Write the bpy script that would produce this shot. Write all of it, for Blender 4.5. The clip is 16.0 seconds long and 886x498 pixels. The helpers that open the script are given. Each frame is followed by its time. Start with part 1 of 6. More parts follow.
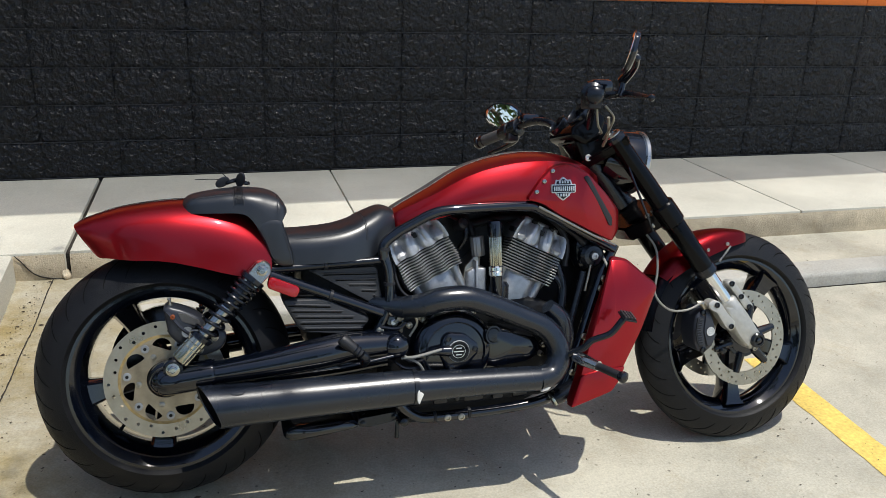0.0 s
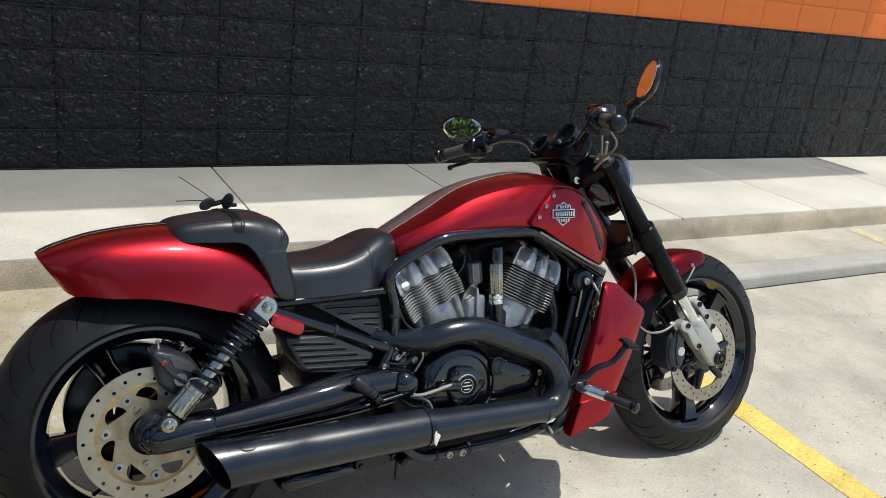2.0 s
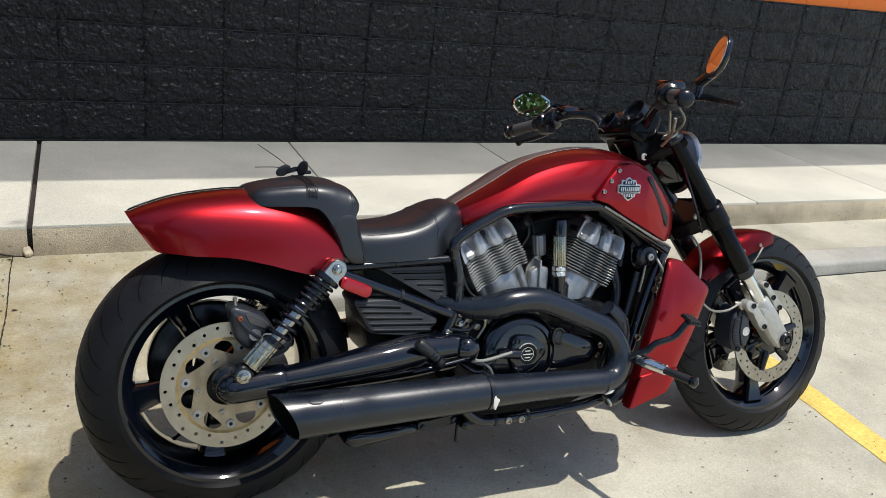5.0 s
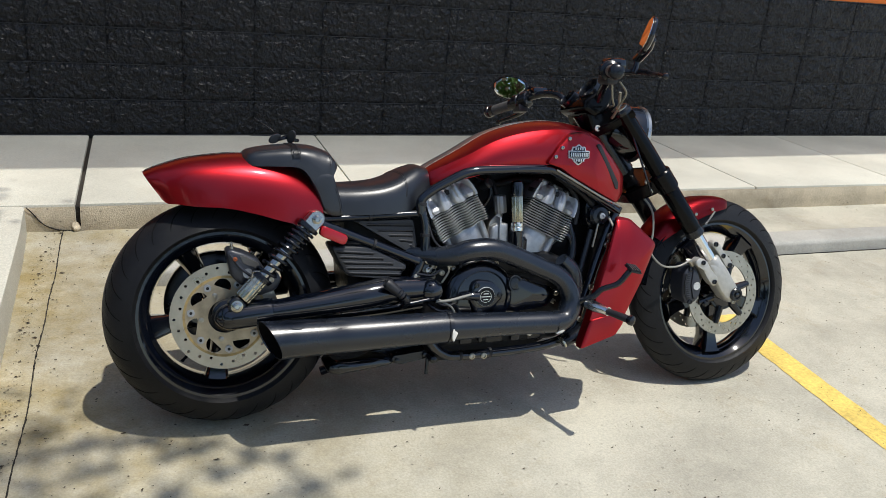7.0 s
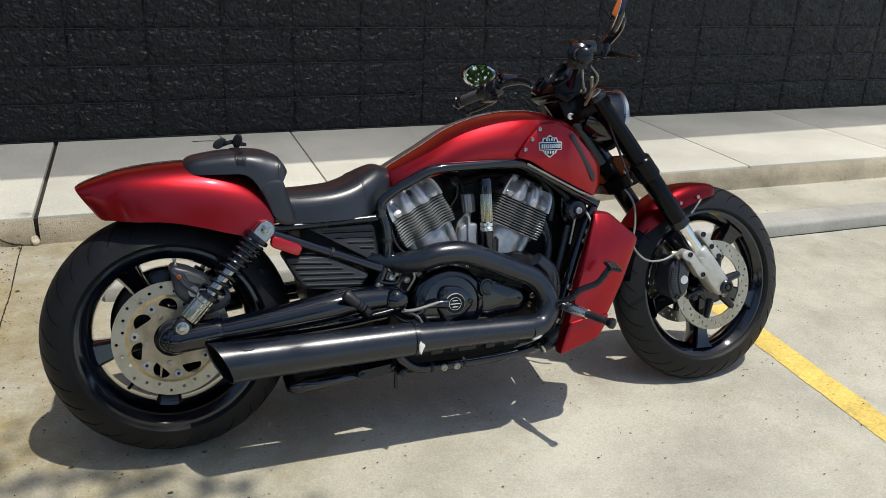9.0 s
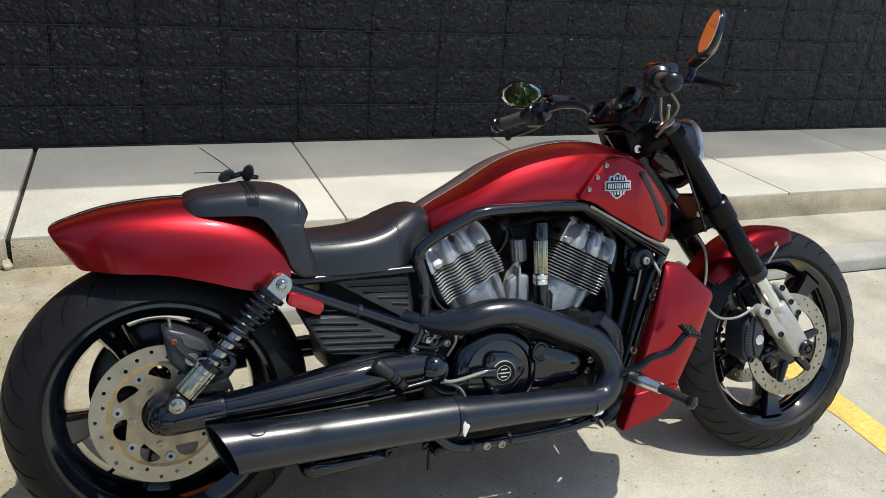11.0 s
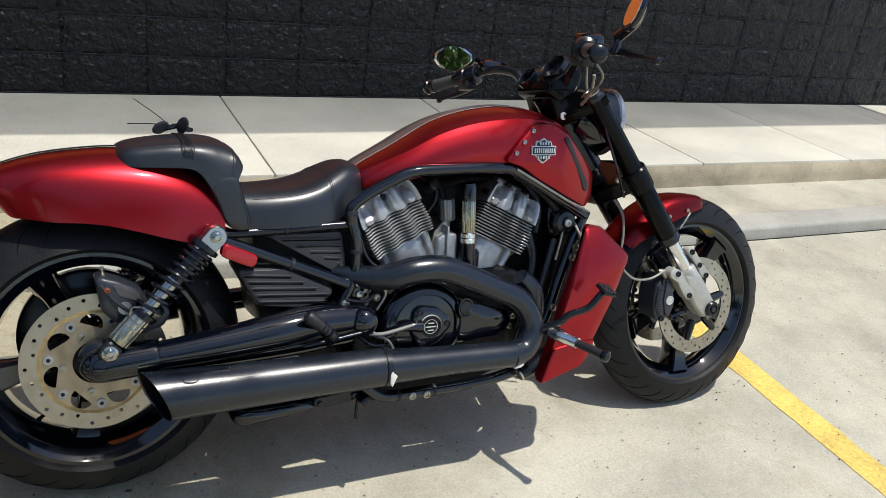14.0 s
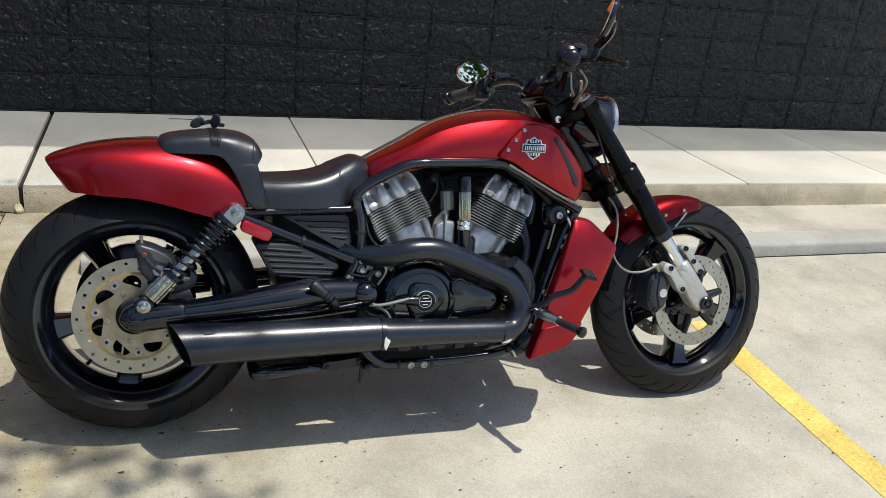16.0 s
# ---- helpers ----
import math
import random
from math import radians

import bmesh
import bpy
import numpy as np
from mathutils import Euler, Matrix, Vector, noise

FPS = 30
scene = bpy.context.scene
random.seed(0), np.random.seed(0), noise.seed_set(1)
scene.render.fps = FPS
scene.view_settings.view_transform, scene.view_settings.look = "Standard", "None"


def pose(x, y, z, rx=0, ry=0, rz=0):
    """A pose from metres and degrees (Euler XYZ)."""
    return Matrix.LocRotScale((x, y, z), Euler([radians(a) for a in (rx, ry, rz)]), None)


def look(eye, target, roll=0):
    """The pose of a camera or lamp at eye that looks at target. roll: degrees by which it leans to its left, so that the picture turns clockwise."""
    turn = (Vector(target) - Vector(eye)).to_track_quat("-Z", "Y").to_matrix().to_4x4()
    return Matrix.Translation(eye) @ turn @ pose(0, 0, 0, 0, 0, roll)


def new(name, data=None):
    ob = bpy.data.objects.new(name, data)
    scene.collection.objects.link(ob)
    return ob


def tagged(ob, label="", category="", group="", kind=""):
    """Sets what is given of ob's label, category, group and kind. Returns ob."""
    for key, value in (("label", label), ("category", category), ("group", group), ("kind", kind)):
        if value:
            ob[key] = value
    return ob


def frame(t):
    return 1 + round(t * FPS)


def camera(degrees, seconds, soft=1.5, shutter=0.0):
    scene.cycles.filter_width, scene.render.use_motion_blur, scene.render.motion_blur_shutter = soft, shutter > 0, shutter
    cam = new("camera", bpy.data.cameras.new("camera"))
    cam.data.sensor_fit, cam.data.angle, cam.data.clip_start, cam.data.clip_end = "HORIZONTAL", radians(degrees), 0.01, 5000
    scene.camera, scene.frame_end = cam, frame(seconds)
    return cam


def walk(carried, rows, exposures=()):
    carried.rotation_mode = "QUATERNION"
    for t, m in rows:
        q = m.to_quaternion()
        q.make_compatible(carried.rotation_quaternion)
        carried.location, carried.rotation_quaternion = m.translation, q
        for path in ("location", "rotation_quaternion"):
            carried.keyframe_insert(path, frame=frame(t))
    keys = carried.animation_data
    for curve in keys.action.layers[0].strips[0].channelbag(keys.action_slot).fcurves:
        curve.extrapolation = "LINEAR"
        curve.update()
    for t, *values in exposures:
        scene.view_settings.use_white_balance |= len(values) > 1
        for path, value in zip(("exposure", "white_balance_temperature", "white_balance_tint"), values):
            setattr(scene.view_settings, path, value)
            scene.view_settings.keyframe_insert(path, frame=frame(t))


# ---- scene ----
cam = camera(56.8, 16.0, soft=0.8)
PATH = [
    (0, (0.302, -1.979, 1.379), (0.815, -0.165, 0.712), 1.9),
    (0.5, (0.222, -1.754, 1.369), (0.761, 0.051, 0.699), 2.1),
    (1, (0.141, -1.641, 1.372), (0.771, 0.135, 0.703), 3.4),
    (1.5, (-0.047, -1.622, 1.387), (0.808, 0.06, 0.724), 5.5),
    (2, (-0.13, -1.636, 1.405), (0.82, -0.008, 0.736), 6.9),
    (2.5, (-0.117, -1.614, 1.394), (0.87, -0.012, 0.717), 7.7),
    (3, (-0.115, -1.585, 1.386), (0.839, 0.031, 0.693), 7.6),
    (3.5, (-0.136, -1.569, 1.382), (0.747, 0.078, 0.669), 7.3),
    (4, (-0.171, -1.594, 1.369), (0.689, 0.054, 0.632), 7.7),
    (4.2, (-0.178, -1.611, 1.376), (0.685, 0.035, 0.636), 7.7),
    (6.3, (-0.072, -2.023, 1.401), (0.567, -0.259, 0.708), 4.7),
    (6.5, (-0.091, -2.091, 1.391), (0.556, -0.335, 0.686), 4.7),
    (7, (-0.045, -2.145, 1.395), (0.621, -0.4, 0.679), 5.0),
    (7.5, (0.085, -2.156, 1.393), (0.747, -0.411, 0.674), 5.2),
    (8, (0.188, -2.161, 1.394), (0.849, -0.417, 0.671), 4.0),
    (8.5, (0.207, -2.13, 1.388), (0.861, -0.392, 0.646), 2.5),
    (9, (0.12, -2.011, 1.389), (0.776, -0.276, 0.64), 2.5),
    (9.2, (0.066, -1.963, 1.395), (0.725, -0.23, 0.646), 2.5),
    (11.3, (0.12, -1.516, 1.364), (0.823, 0.201, 0.616), 4.8),
    (11.5, (0.077, -1.468, 1.389), (0.809, 0.223, 0.611), 5.1),
    (12, (-0.03, -1.411, 1.399), (0.849, 0.21, 0.625), 6.6),
    (12.5, (-0.102, -1.41, 1.39), (0.889, 0.144, 0.615), 8.3),
    (13, (-0.074, -1.453, 1.387), (0.91, 0.103, 0.604), 9.1),
    (13.5, (0.031, -1.547, 1.377), (0.929, 0.053, 0.58), 9.5),
    (14, (0.075, -1.643, 1.382), (0.927, -0.027, 0.568), 8.0),
    (14.5, (-0.007, -1.791, 1.378), (0.835, -0.166, 0.572), 7.5),
    (15, (-0.061, -1.913, 1.38), (0.679, -0.24, 0.572), 7.1),
    (15.5, (0.024, -1.953, 1.388), (0.69, -0.244, 0.593), 6.5),
    (16, (0.214, -2.008, 1.381), (0.857, -0.272, 0.625), 6.3),
]
walk(cam, [(t, look(eye, target, roll)) for t, eye, target, roll in PATH],
     [(0, 0.12), (3, 0.14), (4.2, 0.14), (6.4, 0.16), (7.2, 0.09), (9, 0.03), (11.4, 0.18), (12.5, 0.10), (13.2, 0.06), (14, 0.16), (15, 0.08), (16, 0.16)])

# ---- world and light ----
SUN = Vector((0.215, -0.19, 1.0)).normalized()
world = bpy.data.worlds.new("sky")
scene.world = world
world.use_nodes = True
wn = world.node_tree
sky = wn.nodes.new("ShaderNodeTexSky")
sky.sky_type, sky.sun_disc = "NISHITA", False
sky.air_density, sky.dust_density, sky.ozone_density = 1.0, 1.0, 1.2
sky.sun_elevation = math.asin(SUN.z)
sky.sun_rotation = math.atan2(SUN.x, SUN.y)
wn.nodes["Background"].inputs["Strength"].default_value = 0.15
wn.links.new(sky.outputs[0], wn.nodes["Background"].inputs["Color"])
sun_data = bpy.data.lights.new("sun", "SUN")
sun_data.energy, sun_data.angle, sun_data.color = 3.6, radians(0.6), (1.0, 0.97, 0.90)
sun = new("sun", sun_data)
sun.matrix_world = look(SUN * 20, (0, 0, 0))


# ---- materials ----
def material(name, color, rough=0.5, metal=0.0, vary=0.1, scale=40.0, bump=0.0, bump_scale=200.0, coat=0.0, spec=0.5,
             big=3.0, island=False):
    """A Principled surface whose colour and gloss vary at two scales, with fine relief."""
    m = bpy.data.materials.new(name)
    m.use_nodes = True
    n, link = m.node_tree.nodes, m.node_tree.links.new
    b = n["Principled BSDF"]
    b.inputs["Metallic"].default_value = metal
    b.inputs["Coat Weight"].default_value = coat
    b.inputs["Coat Roughness"].default_value = 0.04
    b.inputs["Specular IOR Level"].default_value = spec
    tc = n.new("ShaderNodeTexCoord")
    fine, coarse = n.new("ShaderNodeTexNoise"), n.new("ShaderNodeTexNoise")
    fine.inputs["Scale"].default_value, coarse.inputs["Scale"].default_value = scale, big
    fine.inputs["Detail"].default_value = coarse.inputs["Detail"].default_value = 6
    for x in (fine, coarse):
        link(tc.outputs["Object"], x.inputs["Vector"])
    add = n.new("ShaderNodeMath")
    add.operation = "ADD"
    link(fine.outputs["Fac"], add.inputs[0])
    link(coarse.outputs["Fac"], add.inputs[1])
    rng = n.new("ShaderNodeMapRange")
    rng.inputs["From Min"].default_value, rng.inputs["From Max"].default_value = 0.7, 1.3
    rng.inputs["To Min"].default_value, rng.inputs["To Max"].default_value = 1 - vary, 1 + vary
    link(add.outputs[0], rng.inputs["Value"])
    mul = n.new("ShaderNodeMix")
    mul.data_type, mul.blend_type = "RGBA", "MULTIPLY"
    mul.inputs[0].default_value = 1.0
    mul.inputs[6].default_value = (*color, 1)
    link(rng.outputs[0], mul.inputs[7])
    link(mul.outputs[2], b.inputs["Base Color"])
    rr = n.new("ShaderNodeMapRange")
    rr.inputs["From Min"].default_value, rr.inputs["From Max"].default_value = 0.7, 1.3
    rr.inputs["To Min"].default_value, rr.inputs["To Max"].default_value = max(rough - 0.06, 0.02), rough + 0.08
    link(add.outputs[0], rr.inputs["Value"])
    link(rr.outputs[0], b.inputs["Roughness"])
    if bump:
        bt, bp = n.new("ShaderNodeTexNoise"), n.new("ShaderNodeBump")
        bt.inputs["Scale"].default_value, bt.inputs["Detail"].default_value = bump_scale, 8
        bp.inputs["Strength"].default_value, bp.inputs["Distance"].default_value = bump, 0.01
        link(tc.outputs["Object"], bt.inputs["Vector"])
        link(bt.outputs["Fac"], bp.inputs["Height"])
        link(bp.outputs["Normal"], b.inputs["Normal"])
    return m


def concrete(name, color, speck=0.4, stain=0.35, bump=0.25):
    """Weathered concrete: blotches, pale wear, dark specks and pits."""
    m = material(name, color, 0.85, vary=0.20, scale=150, bump=bump, bump_scale=160, spec=0.25, big=1.3)
    n, link = m.node_tree.nodes, m.node_tree.links.new
    b = n["Principled BSDF"]
    base = b.inputs["Base Color"].links[0].from_socket
    tc = n.new("ShaderNodeTexCoord")
    v = n.new("ShaderNodeTexVoronoi")
    v.inputs["Scale"].default_value = 22
    link(tc.outputs["Object"], v.inputs["Vector"])
    thr = n.new("ShaderNodeMapRange")
    thr.inputs["From Min"].default_value, thr.inputs["From Max"].default_value = 0.05, 0.14
    thr.inputs["To Min"].default_value, thr.inputs["To Max"].default_value = 1 - speck, 1
    link(v.outputs["Distance"], thr.inputs["Value"])
    gate = n.new("ShaderNodeTexNoise")
    gate.inputs["Scale"].default_value = 4
    link(tc.outputs["Object"], gate.inputs["Vector"])
    gm = n.new("ShaderNodeMapRange")
    gm.inputs["From Min"].default_value, gm.inputs["From Max"].default_value = 0.5, 0.62
    link(gate.outputs["Fac"], gm.inputs["Value"])
    mixs = n.new("ShaderNodeMix")
    link(gm.outputs[0], mixs.inputs[0])
    mixs.inputs[2].default_value = 1.0
    link(thr.outputs[0], mixs.inputs[3])
    st = n.new("ShaderNodeTexNoise")
    st.inputs["Scale"].default_value, st.inputs["Detail"].default_value, st.inputs["Roughness"].default_value = 2.2, 9, 0.7
    link(tc.outputs["Object"], st.inputs["Vector"])
    sm = n.new("ShaderNodeMapRange")
    sm.inputs["From Min"].default_value, sm.inputs["From Max"].default_value = 0.35, 0.6
    sm.inputs["To Min"].default_value, sm.inputs["To Max"].default_value = 1 - stain, 1
    link(st.outputs["Fac"], sm.inputs["Value"])
    last = base
    for s in (mixs.outputs[0], sm.outputs[0]):
        mul = n.new("ShaderNodeMix")
        mul.data_type, mul.blend_type = "RGBA", "MULTIPLY"
        mul.inputs[0].default_value = 1.0
        link(last, mul.inputs[6])
        link(s, mul.inputs[7])
        last = mul.outputs[2]
    grime = n.new("ShaderNodeTexNoise")
    grime.inputs["Scale"].default_value, grime.inputs["Detail"].default_value, grime.inputs["Roughness"].default_value = 5.5, 10, 0.75
    link(tc.outputs["Object"], grime.inputs["Vector"])
    gr = n.new("ShaderNodeMapRange")
    gr.inputs["From Min"].default_value, gr.inputs["From Max"].default_value = 0.54, 0.72
    gr.inputs["To Max"].default_value = stain * 1.3
    link(grime.outputs["Fac"], gr.inputs["Value"])
    tint = n.new("ShaderNodeMix")
    tint.data_type, tint.blend_type = "RGBA", "MULTIPLY"
    tint.inputs[7].default_value = (0.72, 0.60, 0.42, 1)
    link(gr.outputs[0], tint.inputs[0])
    link(last, tint.inputs[6])
    link(tint.outputs[2], b.inputs["Base Color"])
    return m


def candy(name, color):
    """Candy paint: a deep metallic base with the finest flake under clear coat."""
    m = material(name, color, 0.36, metal=0.88, vary=0.03, scale=900, coat=0.4, big=2)
    n = m.node_tree.nodes
    b = n["Principled BSDF"]
    m.node_tree.links.remove(b.inputs["Roughness"].links[0])
    b.inputs["Roughness"].default_value = 0.34
    b.inputs["Coat Roughness"].default_value = 0.07
    return m


M_GROUND = concrete("parking_concrete", (0.490, 0.460, 0.368), 0.60, 0.28)


def dirt_drift(m, x0, x1):
    """Brown soil washed over the slab from the planting island, thinning out along x."""
    n, link = m.node_tree.nodes, m.node_tree.links.new
    b = n["Principled BSDF"]
    base = b.inputs["Base Color"].links[0].from_socket
    tc, sep, drift = n.new("ShaderNodeTexCoord"), n.new("ShaderNodeSeparateXYZ"), n.new("ShaderNodeMapRange")
    link(tc.outputs["Object"], sep.inputs[0])
    drift.inputs["From Min"].default_value, drift.inputs["From Max"].default_value = x0, x1
    link(sep.outputs["X"], drift.inputs["Value"])
    patch, edge = n.new("ShaderNodeTexNoise"), n.new("ShaderNodeMapRange")
    patch.inputs["Scale"].default_value, patch.inputs["Detail"].default_value, patch.inputs["Roughness"].default_value = 3.2, 11, 0.72
    link(tc.outputs["Object"], patch.inputs["Vector"])
    edge.inputs["From Min"].default_value, edge.inputs["From Max"].default_value = 0.32, 0.62
    link(patch.outputs["Fac"], edge.inputs["Value"])
    both_of = n.new("ShaderNodeMath")
    both_of.operation = "MULTIPLY"
    link(drift.outputs[0], both_of.inputs[0])
    link(edge.outputs[0], both_of.inputs[1])
    soil = n.new("ShaderNodeMix")
    soil.data_type, soil.blend_type = "RGBA", "MULTIPLY"
    soil.inputs[7].default_value = (0.62, 0.53, 0.32, 1)
    link(both_of.outputs[0], soil.inputs[0])
    link(base, soil.inputs[6])
    link(soil.outputs[2], b.inputs["Base Color"])


dirt_drift(M_GROUND, 1.1, -0.5)
M_WALK = concrete("sidewalk_concrete", (0.585, 0.565, 0.475), 0.25, 0.10)
M_KERB = concrete("kerb_concrete", (0.60, 0.51, 0.365), 0.55, 0.42, 0.4)
M_STOP = concrete("stop_concrete", (0.45, 0.435, 0.385), 0.3, 0.2)
M_JOINT = material("joint_dirt_and_shadow", (0.024, 0.020, 0.015), 0.95, vary=0.9, scale=130, bump=0.6, bump_scale=120)
M_BLOCK = material("black_block_paint", (0.0042, 0.0046, 0.0060), 0.30, vary=0.5, scale=60, bump=1.0, bump_scale=38, spec=0.37, big=3)


def split_face(m, tall, scale):
    """Deep chipped relief of split-face blocks, varied from block to block."""
    n, link = m.node_tree.nodes, m.node_tree.links.new
    info, tc, off = n.new("ShaderNodeObjectInfo"), n.new("ShaderNodeTexCoord"), n.new("ShaderNodeVectorMath")
    off.operation = "MULTIPLY_ADD"
    off.inputs[1].default_value = (1, 1, 1)
    mul = n.new("ShaderNodeVectorMath")
    mul.operation = "SCALE"
    mul.inputs[0].default_value = (37, 11, 23)
    link(info.outputs["Random"], mul.inputs["Scale"])
    link(tc.outputs["Object"], off.inputs[0])
    link(mul.outputs[0], off.inputs[2])
    big, fine = n.new("ShaderNodeTexNoise"), n.new("ShaderNodeTexVoronoi")
    big.inputs["Scale"].default_value, big.inputs["Detail"].default_value, big.inputs["Roughness"].default_value, big.inputs["Distortion"].default_value = scale, 4.0, 0.55, 0.3
    fine.inputs["Scale"].default_value = scale * 1.6
    for x in (big, fine):
        link(off.outputs[0], x.inputs["Vector"])
    add = n.new("ShaderNodeMath")
    add.operation = "MULTIPLY_ADD"
    add.inputs[1].default_value = 0.20
    link(fine.outputs["Distance"], add.inputs[0])
    link(big.outputs["Fac"], add.inputs[2])
    bp = [x for x in n if x.type == "BUMP"][0]
    bp.inputs["Strength"].default_value, bp.inputs["Distance"].default_value = 1.0, tall
    link(add.outputs[0], bp.inputs["Height"])
    return m


split_face(M_BLOCK, 0.034, 27)
M_LEDGE = material("paler_black_mortar", (0.030, 0.031, 0.034), 0.6, vary=0.7, scale=14, spec=0.4, big=2)
M_MORTAR = material("black_mortar", (0.012, 0.012, 0.014), 0.6, vary=0.2, bump=0.3)
M_ORANGE = material("orange_block_paint", (0.80, 0.17, 0.012), 0.5, vary=0.06, scale=90, bump=0.15, bump_scale=60, big=2)
M_YELLOW = material("yellow_road_paint", (0.72, 0.515, 0.125), 0.75, vary=0.30, scale=80, bump=0.3, bump_scale=150, big=6)
M_FADED = material("faded_yellow_paint", (0.56, 0.48, 0.27), 0.8, vary=0.3, scale=70, bump=0.3, bump_scale=150, big=9)
M_BORE = material("bore_black", (0.004, 0.004, 0.004), 0.9, vary=0.2, spec=0.1)
M_BRIGHT = material("bright_chrome", (0.47, 0.465, 0.44), 0.28, metal=1.0, vary=0.1)
M_RED = candy("candy_red_paint", (0.335, 0.0080, 0.0140))
M_LETTER = material("dark_red_lettering", (0.075, 0.004, 0.006), 0.3, vary=0.1, coat=0.5)
M_TYRE = material("tyre_rubber", (0.0085, 0.0088, 0.0100), 0.50, vary=0.3, scale=60, bump=0.15, bump_scale=300, spec=0.24)
M_GROOVE = material("groove_shade_black", (0.004, 0.004, 0.004), 0.8, vary=0.1, spec=0.1)
M_GRIP = material("grip_rubber", (0.075, 0.073, 0.07), 0.6, vary=0.2, scale=200, bump=0.3, bump_scale=600)
M_DIAL = material("dial_face", (0.02, 0.02, 0.022), 0.2, vary=0.1, coat=0.6)
M_CALIPER = material("blue_black_caliper", (0.026, 0.029, 0.038), 0.38, vary=0.15, scale=60)
M_DARKCHROME = material("smoked_chrome", (0.42, 0.41, 0.37), 0.12, metal=1.0, vary=0.15, scale=30)
M_ORANGEBOLT = material("rusty_bolt", (0.35, 0.09, 0.03), 0.5, metal=0.4, vary=0.3)
M_GLOSS = material("gloss_black", (0.0022, 0.0034, 0.0070), 0.07, vary=0.2, scale=9, coat=0.5, spec=0.5)
M_FORK = material("gloss_black_fork", (0.0022, 0.0024, 0.0030), 0.16, vary=0.2, scale=20, spec=0.16)
M_SATIN = material("satin_black", (0.0050, 0.0064, 0.0098), 0.22, vary=0.2, scale=14, spec=0.50)
M_MATT = material("matt_black_plastic", (0.015, 0.0155, 0.018), 0.46, vary=0.2, scale=150, bump=0.05, bump_scale=700, spec=0.4)
M_DARK = material("dark_engine", (0.007, 0.0072, 0.0078), 0.45, vary=0.3, scale=40, bump=0.3, bump_scale=60, spec=0.25)
M_PIPE = material("matt_black_exhaust", (0.0075, 0.0105, 0.0165), 0.25, vary=0.14, scale=9, bump=0.03, bump_scale=500, spec=0.65)
M_COVER = material("charcoal_plastic", (0.032, 0.0335, 0.038), 0.46, vary=0.15, scale=150, bump=0.05, bump_scale=800, spec=0.45)
M_ZINC = material("zinc_plated", (0.50, 0.48, 0.38), 0.22, metal=0.95, vary=0.18, scale=30)
M_LEATHER = material("black_leather", (0.0095, 0.0115, 0.0160), 0.37, vary=0.18, scale=12, bump=0.035, bump_scale=420, spec=0.7)
M_ALU = material("cast_aluminium", (0.40, 0.405, 0.41), 0.38, metal=0.7, vary=0.22, scale=50, bump=0.15, bump_scale=260)
M_CAST = material("pale_cast_alloy", (0.50, 0.485, 0.44), 0.45, metal=0.55, vary=0.12, scale=70, bump=0.12, bump_scale=300)
M_FIN = material("machined_fin", (0.32, 0.318, 0.312), 0.40, metal=0.6, vary=0.15)
M_CHROME = material("chrome", (0.75, 0.75, 0.74), 0.10, metal=1.0, vary=0.05)
M_STEEL = material("brushed_steel", (0.40, 0.365, 0.30), 0.30, metal=0.92, vary=0.2, scale=30, big=8)
M_RUST = material("warm_steel", (0.36, 0.30, 0.215), 0.36, metal=0.85, vary=0.3, scale=35, big=9)
M_BADGE = material("grey_emblem_face", (0.30, 0.30, 0.303), 0.5, vary=0.1)
M_OCHRE = material("ochre_rust", (0.36, 0.26, 0.11), 0.55, metal=0.4, vary=0.45, scale=60, big=14)
M_REFLECT = material("red_reflector", (0.33, 0.005, 0.010), 0.16, vary=0.12, scale=400, coat=0.3)
M_GLASS = material("mirror_glass", (0.9, 0.9, 0.9), 0.02, metal=1.0, vary=0.01)
M_GLASS.node_tree.links.remove(M_GLASS.node_tree.nodes["Principled BSDF"].inputs["Roughness"].links[0])
M_GLASS.node_tree.nodes["Principled BSDF"].inputs["Roughness"].default_value = 0.01
M_LENS = material("clear_lens", (0.40, 0.41, 0.43), 0.08, metal=0.6, vary=0.05, coat=1.0)
M_WHITE = material("white_enamel", (0.66, 0.64, 0.58), 0.45, vary=0.10)
M_CABLE = material("grey_cable", (0.22, 0.215, 0.19), 0.45, vary=0.1)
M_STRIPE = material("grey_stripe_paint", (0.10, 0.10, 0.105), 0.35, metal=0.3, vary=0.1, coat=0.5)
M_EMBLEM = material("bright_emblem", (0.62, 0.62, 0.60), 0.3, metal=0.5, vary=0.05)
M_PALE = material("pale_cable", (0.26, 0.245, 0.19), 0.35, vary=0.1, metal=0.3)
M_LITTER = material("leaf_litter", (0.055, 0.04, 0.025), 0.9, vary=0.5, scale=20)
M_LEAF = material("leaf_green", (0.06, 0.13, 0.025), 0.55, vary=0.45, scale=8, big=2)
M_BARK = material("bark", (0.10, 0.075, 0.05), 0.9, vary=0.35, scale=30, bump=0.8, bump_scale=40)
M_GRASS = material("grass_green", (0.07, 0.12, 0.03), 0.7, vary=0.5, scale=30)
M_SOIL = material("soil", (0.10, 0.075, 0.05), 0.95, vary=0.4, scale=30, bump=0.6)
M_CANOPY = material("unseen_shade_sheet", (0.42, 0.46, 0.54), 0.8, vary=0.08)
M_CANOPY.node_tree.nodes["Principled BSDF"].inputs["Alpha"].default_value = 0.67  # passes part of the sun, to lighten the added shade


# ---- mesh helpers ----
settle = [None]


